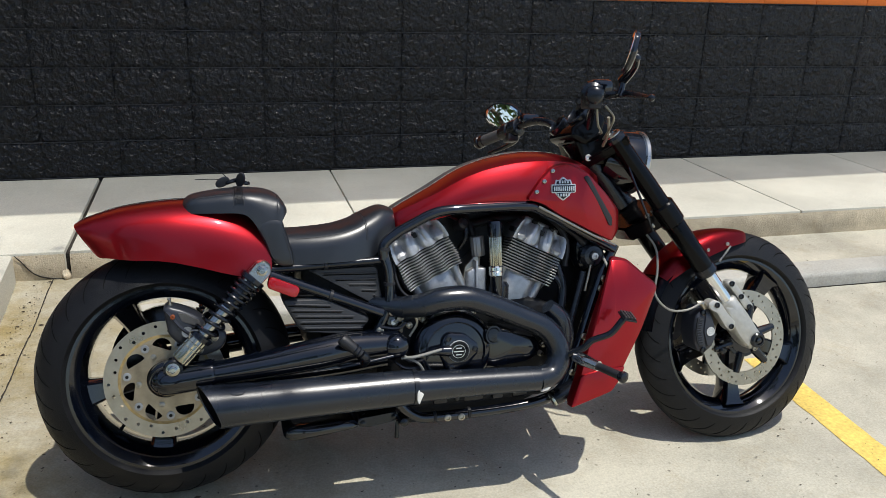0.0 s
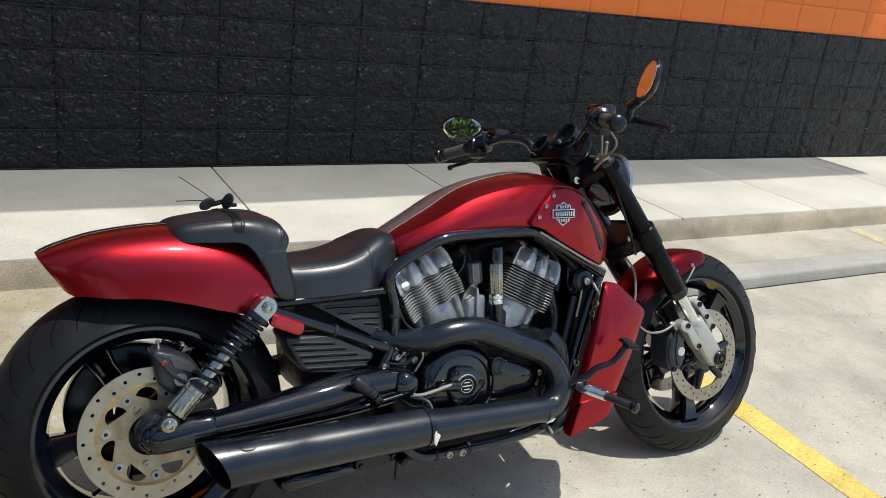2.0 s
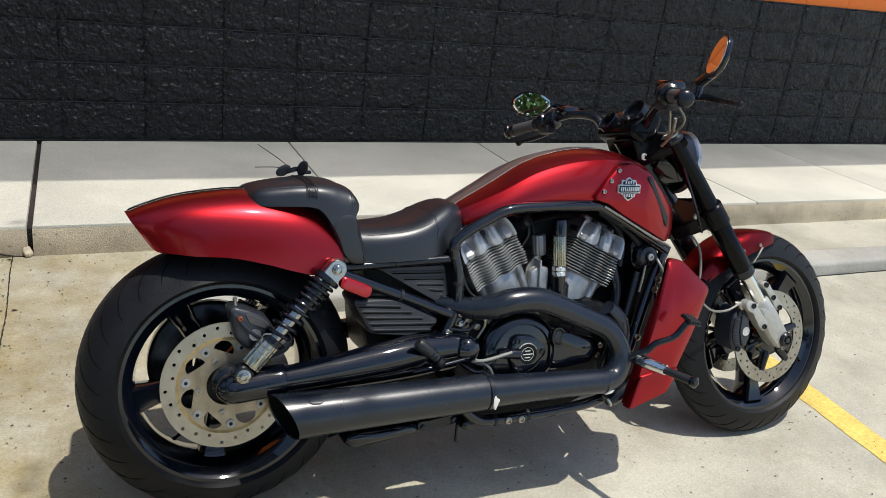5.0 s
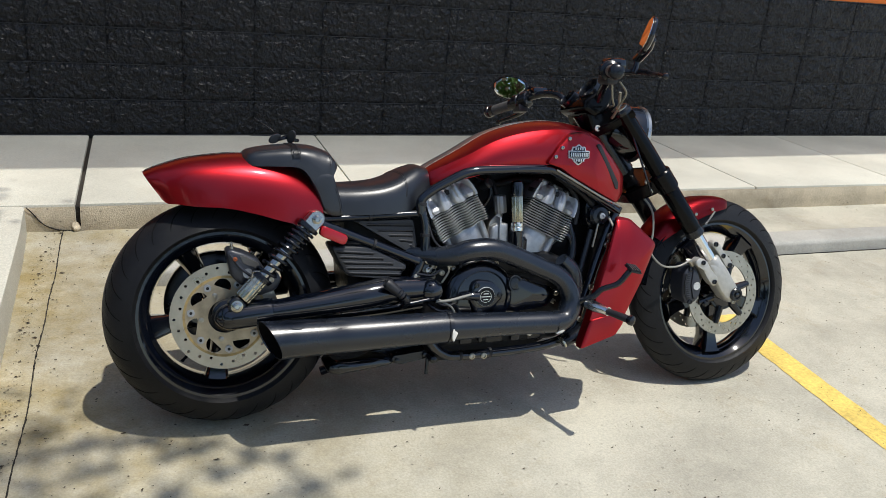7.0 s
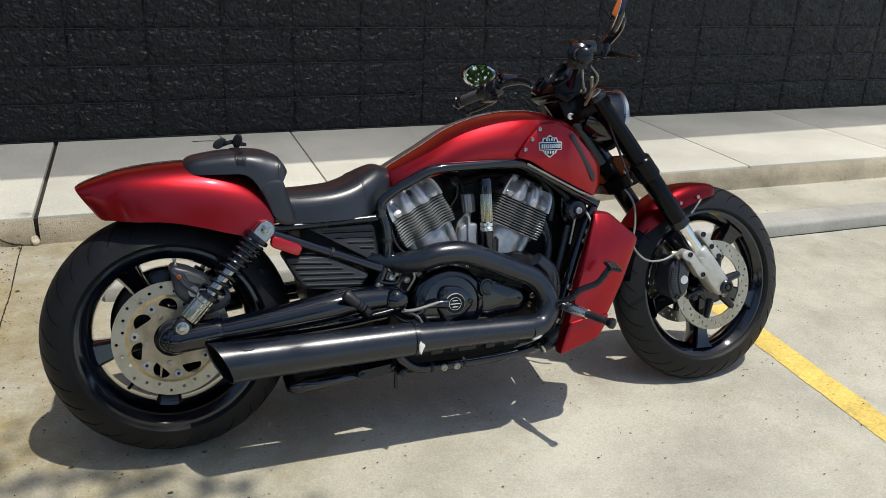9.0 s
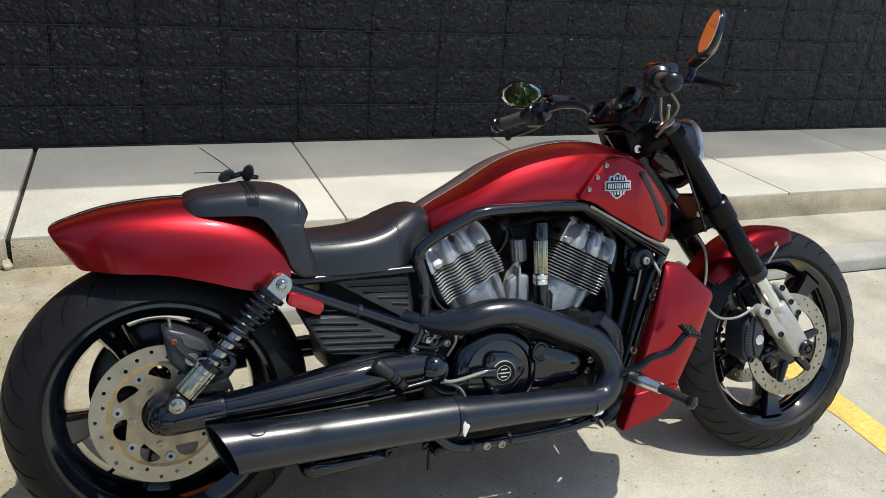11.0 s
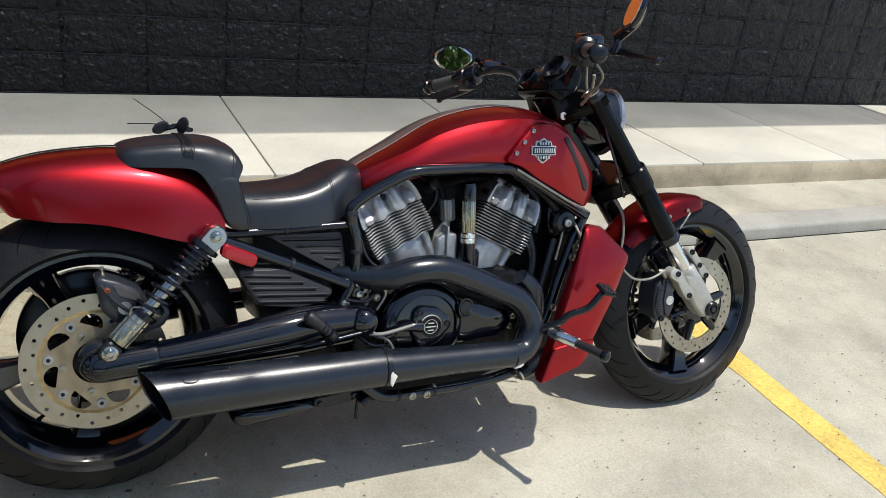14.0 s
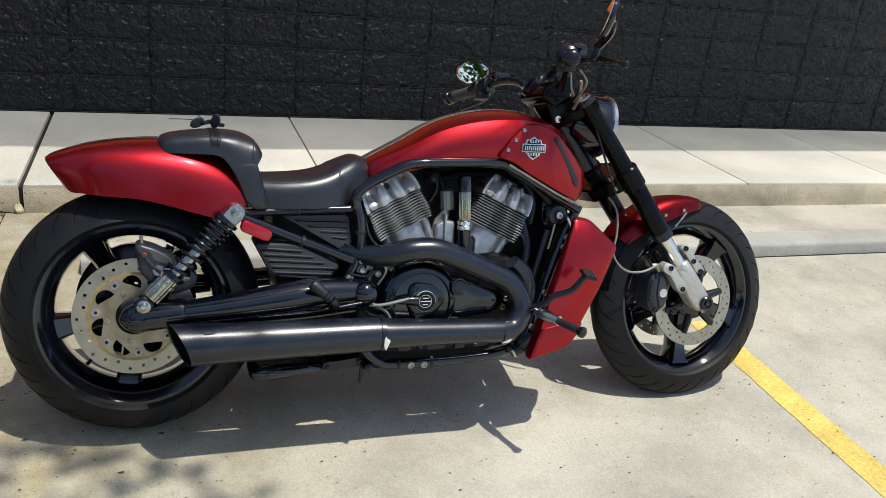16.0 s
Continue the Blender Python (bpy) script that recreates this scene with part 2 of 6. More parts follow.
def finish(name, bm, mat, parent=None, label="", smooth=35):
    """Links a bmesh as one mesh object, under parent if there is one."""
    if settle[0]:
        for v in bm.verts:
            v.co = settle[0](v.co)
    bmesh.ops.recalc_face_normals(bm, faces=bm.faces)
    me = bpy.data.meshes.new(name)
    bm.to_mesh(me)
    bm.free()
    me.materials.append(mat)
    if smooth:
        me.shade_smooth()
        me.set_sharp_from_angle(angle=radians(smooth))
    ob = new(name, me)
    ob.parent = parent
    if label:
        ob["label"] = label
    return ob


part = finish


def box_bm(x0, x1, y0, y1, z0, z1, bevel=0.0, segs=2):
    bm = bmesh.new()
    bmesh.ops.create_cube(bm, size=1, matrix=Matrix.LocRotScale(((x0 + x1) / 2, (y0 + y1) / 2, (z0 + z1) / 2), None, (x1 - x0, y1 - y0, z1 - z0)))
    if bevel:
        bmesh.ops.bevel(bm, geom=bm.edges[:], offset=bevel, segments=segs, profile=0.5, affect="EDGES")
    return bm


def spline(pts, n=8):
    """Catmull-Rom through the points, n steps a span; works on tuples of any length."""
    p = [np.array(q, float) for q in pts]
    p = [2 * p[0] - p[1]] + p + [2 * p[-1] - p[-2]]
    out = []
    for i in range(1, len(p) - 2):
        for k in range(n):
            t = k / n
            out.append(0.5 * (2 * p[i] + (p[i + 1] - p[i - 1]) * t + (2 * p[i - 1] - 5 * p[i] + 4 * p[i + 1] - p[i + 2]) * t * t
                              + (3 * p[i] - p[i - 1] - 3 * p[i + 1] + p[i + 2]) * t ** 3))
    out.append(p[-2])
    return out


def rings(bm, loops, closed=True, caps=(True, True)):
    """Skins a list of loops of points, all of one length."""
    vs = [[bm.verts.new(tuple(q)) for q in loop] for loop in loops]
    m = len(vs[0])
    for a, b in zip(vs, vs[1:]):
        for i in range(m if closed else m - 1):
            j = (i + 1) % m
            bm.faces.new((a[i], a[j], b[j], b[i]))
    if caps[0]:
        bm.faces.new(list(reversed(vs[0])))
    if caps[1]:
        bm.faces.new(vs[-1])
    return bm


def tube_bm(pts, radius, seg=12, smooth=6, bm=None):
    """A round bar along the points; radius is one number or one for each point."""
    bm = bm or bmesh.new()
    rad = [radius] * len(pts) if isinstance(radius, (int, float)) else radius
    path = [(*p, r) for p, r in zip(pts, rad)]
    path = spline(path, smooth) if smooth > 1 and len(path) > 2 else [np.array(q, float) for q in path]
    pos = [Vector(q[:3]) for q in path]
    loops, up = [], None
    for i, p in enumerate(pos):
        d = (pos[min(i + 1, len(pos) - 1)] - pos[max(i - 1, 0)]).normalized()
        if up is None:
            up = d.orthogonal().normalized()
        up = (up - d * up.dot(d)).normalized()
        side = d.cross(up)
        r = path[i][3]
        loops.append([p + (up * math.cos(a) + side * math.sin(a)) * r for a in (2 * math.pi * k / seg for k in range(seg))])
    return rings(bm, loops)


def lathe_bm(profile, centre, axis=(0, 1, 0), seg=40, bm=None, closed=False):
    """Turns (radius, offset along the axis) pairs about an axis."""
    bm = bm or bmesh.new()
    z = Vector(axis).normalized()
    x = z.orthogonal().normalized()
    y = z.cross(x)
    c = Vector(centre)
    loops = [[c + z * o + (x * math.cos(a) + y * math.sin(a)) * max(r, 1e-5) for a in (2 * math.pi * k / seg for k in range(seg))]
             for r, o in profile]
    if closed:
        loops.append(loops[0])
        rings(bm, loops, caps=(False, False))
        bmesh.ops.remove_doubles(bm, verts=bm.verts, dist=1e-6)
        return bm
    return rings(bm, loops)


def rounded(poly, r=0.01, n=4):
    """A polygon with its corners rounded off."""
    out = []
    m = len(poly)
    for i in range(m):
        p, a, b = (Vector(poly[k % m]) for k in (i, i - 1, i + 1))
        da, db = a - p, b - p
        s = min(r, da.length * 0.45, db.length * 0.45)
        s0, s1 = p + da.normalized() * s, p + db.normalized() * s
        for k in range(n + 1):
            t = k / n
            out.append(tuple(s0 * (1 - t) ** 2 + p * 2 * t * (1 - t) + s1 * t * t))
    return out


def pillow_bm(poly, outer, inner, bulge=0.01, edge=0.006, r=0.012, n=4, bm=None, m=None):
    """A panel in the side view: outline in (x, z), outer face at y = outer (a number or a function of x, z), domed by bulge."""
    bm = bm or bmesh.new()
    pts = rounded(poly, r, n) if r else [tuple(p) for p in poly]
    cx, cz = sum(p[0] for p in pts) / len(pts), sum(p[1] for p in pts) / len(pts)
    size = max(math.hypot(p[0] - cx, p[1] - cz) for p in pts)
    f = outer if callable(outer) else (lambda x, z: outer)
    sgn = -1 if inner > f(cx, cz) else 1
    loops = [[(x, inner, z) for x, z in pts], [(x, f(x, z) - sgn * edge, z) for x, z in pts]]
    e = edge / size
    for s, k in ((1 - 0.3 * e, 0.7), (1 - 1.0 * e, 1.0), (0.85 - e, 1), (0.6, 1), (0.3, 1), (0.02, 1)):
        loop = []
        for x, z in pts:
            px, pz = cx + (x - cx) * s, cz + (z - cz) * s
            loop.append((px, f(px, pz) - sgn * edge * (1 - k) + sgn * bulge * (1 - s * s), pz))
        loops.append(loop)
    if m:
        loops = [[m @ Vector(q) for q in loop] for loop in loops]
    return rings(bm, loops)


def loft_bm(sections, n=6, seg=20, slant=None, floor=True):
    """Skins arch-shaped sections along x: (x, low, top, half width, squareness)."""
    bm = bmesh.new()
    loops = []
    for x, lo, top, hw, sq in spline(sections, n):
        loop = []
        for k in range(seg + 1):
            a = math.pi * k / seg
            c, s = math.cos(a), math.sin(a)
            y = -hw * math.copysign(abs(c) ** sq, c)
            h = abs(s) ** sq
            dx = slant(x) * (1 - h) if slant else 0
            loop.append((x + dx, y, lo + (top - lo) * h))
        loops.append(loop)
    return rings(bm, loops, closed=floor)


def both(name, make, mat, parent, label=""):
    """A part and its mirror image on the far side."""
    for flip in (1, -1):
        bm = make()
        if flip < 0:
            bmesh.ops.scale(bm, vec=(1, -1, 1), verts=bm.verts)
        part(name, bm, mat, parent, label)


# ---- setting ----
WALL_Y, KERB_Y, WALK_Z = 2.9, 1.64, 0.145


def ground_z(x, y):
    """The parking slab falls gently away from the kerb and towards the stall line."""
    low = -0.010 - 0.046 * max(0.0, min(1.0, (x - 0.14) / 1.7))
    high = 0.024 - 0.011 * max(0.0, min(1.0, x / 2.4))
    return low + (high - low) * max(-0.9, min(1.0, y / KERB_Y))


def build_ground():
    bm = bmesh.new()
    xs = [-400, -60, -12, -6, -3, -1.5, -0.6] + [0.14 + 0.17 * k for k in range(14)] + [2.8, 3.5, 5, 7, 12, 60, 400]
    ys = [-400, -60, -12, -6, -3, -2, -1.6] + [-1.4 + 0.2 * k for k in range(15)] + [1.66, 3, 60, 400]
    grid = [[bm.verts.new((x, y, ground_z(x, y))) for x in xs] for y in ys]
    for r0, r1 in zip(grid, grid[1:]):
        for i in range(len(xs) - 1):
            bm.faces.new((r0[i], r0[i + 1], r1[i + 1], r1[i]))
    return tagged(finish("ground", bm, M_GROUND), "pale weathered concrete parking surface with dark specks", "ground", kind="structure")


ground = build_ground()


def build_setting():
    # sidewalk slabs with open joints, each with its own kerb face
    edges = [-6.5, -4.2, -2.95, -1.65, -0.363, -0.348, 0.948, 2.168, 3.355, 4.535, 5.83, 7.1, 8.4, 11, 16]
    walk_root = tagged(new("pavement"), "raised concrete sidewalk with tooled joints and a rough kerb face", "pavement", kind="structure")
    for x0, x1 in zip(edges, edges[1:]):
        if x1 - x0 < 0.05:
            continue
        g = 0.003
        bm = box_bm(x0 + g, x1 - g, KERB_Y, WALL_Y - 0.004, -0.2, WALK_Z, 0.007, 2)
        for v in bm.verts:
            if v.co.y < KERB_Y + 0.03:
                v.co.y += 0.010 * noise.noise(Vector((v.co.x * 3, v.co.z * 9, 0)))
                if v.co.z < 0.1:
                    v.co.y += 0.006
        ob = part("slab", bm, M_WALK, walk_root)
        if x0 not in (-6.5, -0.348):
            continue
        # the exposed, worn kerb face, cast in one length on either side of the open joint
        x1 = -0.363 if x0 < -1 else 16
        bm = bmesh.new()
        nx = max(4, int((x1 - x0) * 24))
        rows = []
        for k in range(6):
            z = -0.05 + (WALK_Z - 0.012 + 0.05) * k / 5
            rows.append([bm.verts.new((x0 + g + (x1 - x0 - 2 * g) * i / nx,
                                       KERB_Y - 0.016 + 0.006 * noise.noise(Vector((i * 0.41 + x0, k * 0.7, 3.3))) + (0.012 if k == 5 else 0), z)) for i in range(nx + 1)])
        for a, b in zip(rows, rows[1:]):
            for i in range(nx):
                bm.faces.new((a[i], a[i + 1], b[i + 1], b[i]))
        part("kerb_face", bm, M_KERB, walk_root, "rough brown kerb face with exposed stones")
    bm = tube_bm([(-0.560, KERB_Y - 0.014, 0.138), (-0.535, KERB_Y - 0.018, 0.110), (-0.500, KERB_Y - 0.018, 0.062), (-0.455, KERB_Y - 0.018, 0.036), (-0.40, KERB_Y - 0.018, 0.026), (-0.372, KERB_Y - 0.018, 0.022)], [0.002, 0.003, 0.0022, 0.0035, 0.0018, 0.004], 6, 5)
    part("kerb_crack", bm, M_JOINT, walk_root, "dark crack in the worn kerb face")
    bm = box_bm(-6.5, 16, KERB_Y + 0.02, WALL_Y, -0.25, WALK_Z - 0.02)
    part("joint_bed", bm, M_JOINT, walk_root)

    # kerbed planting island at the end of the stall
    island = tagged(new("kerb_island"), "concrete island kerb with soil and grass, rounded at its corner", "kerb", kind="structure")
    poly = rounded([(-0.60, -6), (-0.515, 0.3), (-0.545, 1.3), (-0.565, 1.632), (-0.80, 1.632), (-0.72, 0.3), (-0.78, -6)], 0.03)
    bm = bmesh.new()
    rings(bm, [[(x, y, -0.1) for x, y in poly], [(x, y, 0.130) for x, y in poly], [(x * 0.985 - 0.01, y * 0.999, 0.142) for x, y in poly]])
    part("kerb_stone", bm, M_WALK, island)
    bm = box_bm(-6, -0.74, -6, 1.632, -0.1, 0.10)
    part("soil_bed", bm, M_SOIL, island)

    # joint in the parking slab and the painted stall line
    bm = bmesh.new()
    pts = [(-0.418 + 0.008 * noise.noise(Vector((y * 3, 0, 0))) , y) for y in np.arange(-3.5, 1.63, 0.012)]
    L0 = [(x - 0.0022 - 0.0030 * noise.noise(Vector((y * 29, 1, 0))), y, ground_z(x, y) + 0.003) for x, y in pts]
    R0 = [(x + 0.0022 + 0.0030 * noise.noise(Vector((y * 37, 5, 0))), y, ground_z(x, y) + 0.003) for x, y in pts]
    rings(bm, [L0, R0], closed=False, caps=(False, False))
    tagged(finish("joint", bm, M_JOINT), "dirt-filled expansion joint across the parking slab", "joint", kind="structure")
    bm = bmesh.new()
    ys = np.arange(-3.6, 0.46, 0.04)
    skew = lambda y: 0.012 * max(0.0, -y)
    rows = []
    for f in (0, 0.25, 0.5, 0.75, 1):
        edge = 0.007 if f in (0, 1) else 0.0
        rows.append([(2.203 + 0.116 * f + skew(y) + edge * noise.noise(Vector((y * 13, 1 + 6 * f, 0))), y, ground_z(2.203 + 0.116 * f + skew(y), y) + (0.0018 if y > -1.2 else 0.006)) for y in ys])
    rings(bm, rows, closed=False, caps=(False, False))
    tagged(finish("stall_line", bm, M_YELLOW), "worn yellow painted parking stall line", "road marking", kind="structure")
    bm = bmesh.new()
    ys = np.arange(1.22, 1.60, 0.04)
    rings(bm, [[(x + 0.004 * noise.noise(Vector((y * 13, x, 0))), y, ground_z(x, y) + 0.0015) for y in ys] for x in (4.83, 4.88, 4.93)], closed=False, caps=(False, False))
    tagged(finish("stall_line", bm, M_FADED), "short end of a faded yellow stall line", "road marking", kind="structure")

    # unseen canopy sheet on made-up beams, added to half-shade the sidewalk
    front = [(-9, 1.42), (1.9, 1.44), (4.9, 1.53), (6.97, 1.60)]
    canopy = tagged(new("canopy"), "unseen canopy sheet added to half-shade the sidewalk along the block wall", "canopy", kind="structure")
    bm = bmesh.new()
    rings(bm, [[(x, y, 4.2) for x, y in front], [(x, WALL_Y, 4.2) for x, y in front]], closed=False, caps=(False, False))
    part("unseen_shade_sheet", bm, M_CANOPY, canopy, smooth=0)
    for x in (-9.0, -4.5, 6.93):
        part("beam", box_bm(x, x + 0.04, 1.45 if x < 4 else 1.63, WALL_Y, 4.21, 4.27), M_STEEL, canopy, smooth=0)


def wheel_stop(x0, x1):
    prof = rounded([(0.980, -0.03), (0.985, 0.066), (1.00, 0.078), (1.14, 0.078), (1.16, 0.066), (1.175, -0.03)], 0.01, 2)
    bm = bmesh.new()
    n = 24
    loops = []
    for k in range(n + 1):
        x = x0 + (x1 - x0) * k / n
        s = 0.88 if k in (0, n) else 1.0
        loops.append([(x, 1.065 + (y - 1.065) * s + 0.003 * noise.noise(Vector((x * 4, y * 20, z * 20))), (z - 0.02) * s + 0.012 + ground_z(x, 1.0)) for y, z in prof])
    rings(bm, loops)
    return tagged(finish("wheel_stop", bm, M_STOP, smooth=50), "low precast concrete wheel stop lying on the parking slab", "wheel stop", group="wheel stops")


build_setting()
wheel_stop(-0.08, 1.75)
wheel_stop(2.315, 4.76)
# dark bead paints the gap and its shadow line under the stop
bm = tube_bm([(x, 0.981 + 0.003 * noise.noise(Vector((x * 7, 0, 0))), ground_z(x, 0.98) + 0.001) for x in np.arange(2.34, 4.75, 0.06)], 0.0035, 6, 1)
tagged(finish("joint", bm, M_JOINT), "dark bead for the gap and shadow line along the wheel stop's foot", "joint", kind="structure")


# ---- motorcycle ----
LEAN, PITCH = radians(15.5), radians(0.9)
_u = Vector((math.cos(PITCH), 0, -math.sin(PITCH)))
_w = Vector((0, math.sin(LEAN), math.cos(LEAN)))
_w = (_w - _u * _w.dot(_u)).normalized()
_v = _w.cross(_u)
bike = tagged(new("motorcycle"), "candy-red muscle cruiser motorcycle with black wheels leaning on its side stand", "motorcycle")
bike.matrix_world = Matrix(((_u.x, _v.x, _w.x, 0.14), (_u.y, _v.y, _w.y, 0.018), (_u.z, _v.z, _w.z, 0.010), (0, 0, 0, 1)))



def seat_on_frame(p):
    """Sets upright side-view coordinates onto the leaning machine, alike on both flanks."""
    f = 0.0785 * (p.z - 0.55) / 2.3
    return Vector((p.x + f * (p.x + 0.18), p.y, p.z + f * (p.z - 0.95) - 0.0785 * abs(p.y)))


RAKE = radians(38.4)
AXIS = Vector((-math.sin(RAKE), 0, math.cos(RAKE)))
HEAD = Vector((1.20, 0, 0.88))
STEER = Matrix.Translation(HEAD) @ Matrix.Rotation(radians(2.5), 4, AXIS) @ Matrix.Translation(-HEAD)


def steered(bm):
    bm.transform(STEER)
    return bm


def wheel(name, cx, cz, R, tw, rim_r, rim_w, spoke_at, move, discs):
    """A cast five-spoke wheel with tyre and brake discs."""
    # rim barrel
    h = rim_w / 2
    prof = [(rim_r + 0.006, -h), (rim_r + 0.008, -h + 0.004), (rim_r - 0.006, -h + 0.012), (rim_r - 0.016, -h + 0.03), (rim_r - 0.026, -h * 0.3), (rim_r - 0.026, h * 0.3),
            (rim_r - 0.016, h - 0.03), (rim_r - 0.006, h - 0.012), (rim_r + 0.008, h - 0.004), (rim_r + 0.006, h)]
    inner = [(rim_r - 0.008, h), (rim_r - 0.030, h - 0.02), (rim_r - 0.040, h * 0.3), (rim_r - 0.040, -h * 0.3), (rim_r - 0.030, -h + 0.02), (rim_r - 0.008, -h)]
    root = part(name, move(lathe_bm(prof + inner, (cx, 0, cz), seg=72, closed=True)), M_GLOSS, bike, "gloss black cast wheel rim")
    # tyre
    th = tw / 2
    tp = []
    for k in range(15):
        a = math.pi * (k / 14)
        y = -th * math.cos(a)
        rr = R - (R - rim_r - 0.004) * (abs(math.cos(a)) ** 2.6)
        tp.append((rr, y * (1.0 if k not in (0, 14) else 0.92)))
    tp = [(rim_r - 0.004, -h + 0.006)] + tp + [(rim_r - 0.004, h - 0.006)]
    tyre = part("tyre", move(lathe_bm(tp, (cx, 0, cz), seg=96, closed=True)), M_TYRE, root, "worn black road tyre")
    section = lambda t: (R - (R - rim_r - 0.004) * (abs(math.cos(t)) ** 2.6), -th * math.cos(t))
    # tread grooves: sunken black bars paint the shade inside them
    bm = bmesh.new()
    count = 30
    for k in range(count):
        for side in (0, 1):
            a0 = 2 * math.pi * (k + 0.5 * side) / count
            pts = []
            for j in range(7):
                f = j / 6
                t = 0.62 + (1.30 - 0.62) * f if side == 0 else math.pi - 0.62 - (1.30 - 0.62) * f
                rr, y = section(t)
                a = a0 - 0.10 * f - 0.16 * f * f
                pts.append((cx + (rr - 0.0017) * math.cos(a), y, cz + (rr - 0.0017) * math.sin(a)))
            tube_bm(pts, [0.0014, 0.0018, 0.0020, 0.0021, 0.0021, 0.0019, 0.0014], 6, 2, bm)
    tagged(part("tread", move(bm), M_GROOVE, tyre), kind="stuff")
    # hub
    part("hub", move(lathe_bm([(0.03, -0.09), (0.05, -0.085), (0.055, -0.05), (0.045, 0), (0.055, 0.05), (0.05, 0.085), (0.03, 0.09)], (cx, 0, cz), seg=32)), M_GLOSS, root)
    for k in range(5):
        a = radians(spoke_at + 72 * k)
        d, s = Vector((math.cos(a), 0, math.sin(a))), Vector((-math.sin(a), 0, math.cos(a)))
        bm = bmesh.new()
        loops = []
        for f, wd, dep in ((0.0, 0.030, 0.045), (0.35, 0.026, 0.036), (0.7, 0.026, 0.034), (0.93, 0.034, 0.040), (1.0, 0.046, 0.046)):
            rr = 0.035 + (rim_r - 0.03 - 0.035) * f
            c = Vector((cx, 0, cz)) + d * rr
            loops.append([c + s * (wd * x) + Vector((0, dep * y, 0)) for x, y in
                          ((-1, -0.55), (-0.72, -0.95), (0.72, -0.95), (1, -0.55), (1, 0.55), (0.72, 0.95), (-0.72, 0.95), (-1, 0.55))])
        rings(bm, loops)
        part("spoke", move(bm), M_GLOSS, root)
    for y in discs:
        sg = -1 if y < 0 else 1
        if len(discs) == 2:
            part("brake_disc", move(disc_bm(cx, cz, y, 45, (0.118, 0.129, 0.140), 0.0034, 0.108)), M_STEEL, root, "drilled steel brake disc")
            spider = part("disc_carrier", move(lathe_bm([(0.034, -0.003), (0.060, -0.003), (0.060, 0.003), (0.034, 0.003)], (cx, y, cz), seg=32, closed=True)), M_SATIN, root, "black disc carrier")
            for k in range(6):
                a = 2 * math.pi * k / 6 + 0.25
                p = lambda r: (cx + r * math.cos(a), y, cz + r * math.sin(a))
                part("carrier_arm", move(tube_bm([p(0.05), p(0.09), p(0.112)], [0.016, 0.013, 0.011], 10, 2)), M_SATIN, spider)
            continue
        part("brake_disc", move(disc_bm(cx, cz, y, 26, (0.124, 0.138, 0.131), 0.0042, 0.1125)), M_STEEL, root, "drilled steel brake disc")
        part("disc_carrier", move(carrier_bm(cx, cz, y + sg * 0.001, 0.0235)), M_RUST, root, "tarnished disc carrier with bolted bobbins")
        part("disc_ring", move(lathe_bm([(0.1085, -0.0034), (0.1155, -0.0034), (0.1155, 0.002), (0.1085, 0.002)], (cx, y, cz), seg=64, closed=True)), M_OCHRE, root, "ochre rust ring")
        part("hub_flange", move(lathe_bm([(0.03, y + 0.012), (0.066, y + 0.012), (0.070, y + 0.018), (0.05, y + 0.04)], (cx, 0, cz), seg=40)), M_DARK, root)
        for k in range(7):
            a = 2 * math.pi * k / 7 + 0.3
            c = (cx + 0.094 * math.cos(a), y + sg * 0.002, cz + 0.094 * math.sin(a))
            part("bobbin", move(lathe_bm([(0.003, 0.0), (0.003, -0.004), (0.006, -0.005), (0.0105, -0.004), (0.0105, 0.004), (0.002, 0.005)] if sg < 0 else
                                         [(0.003, 0.0), (0.003, 0.004), (0.006, 0.005), (0.0095, 0.004), (0.0095, -0.004), (0.002, -0.005)], c, seg=14)), M_ALU, root)
            part("bobbin_core", move(lathe_bm([(0.0005, -0.0052), (0.0042, -0.0052), (0.0042, 0.0), (0.0005, 0.0)], c, seg=12, closed=True)), M_DARK, root)
        for k in range(5):
            a = 2 * math.pi * k / 5 + 0.75
            c = (cx + 0.066 * math.cos(a), y - 0.003, cz + 0.066 * math.sin(a))
            part("carrier_bolt", move(lathe_bm([(0.0005, -0.002), (0.0035, -0.002), (0.0035, -0.005), (0.0075, -0.004), (0.0075, 0.002)], c, seg=14)), M_STEEL, root)
    return root


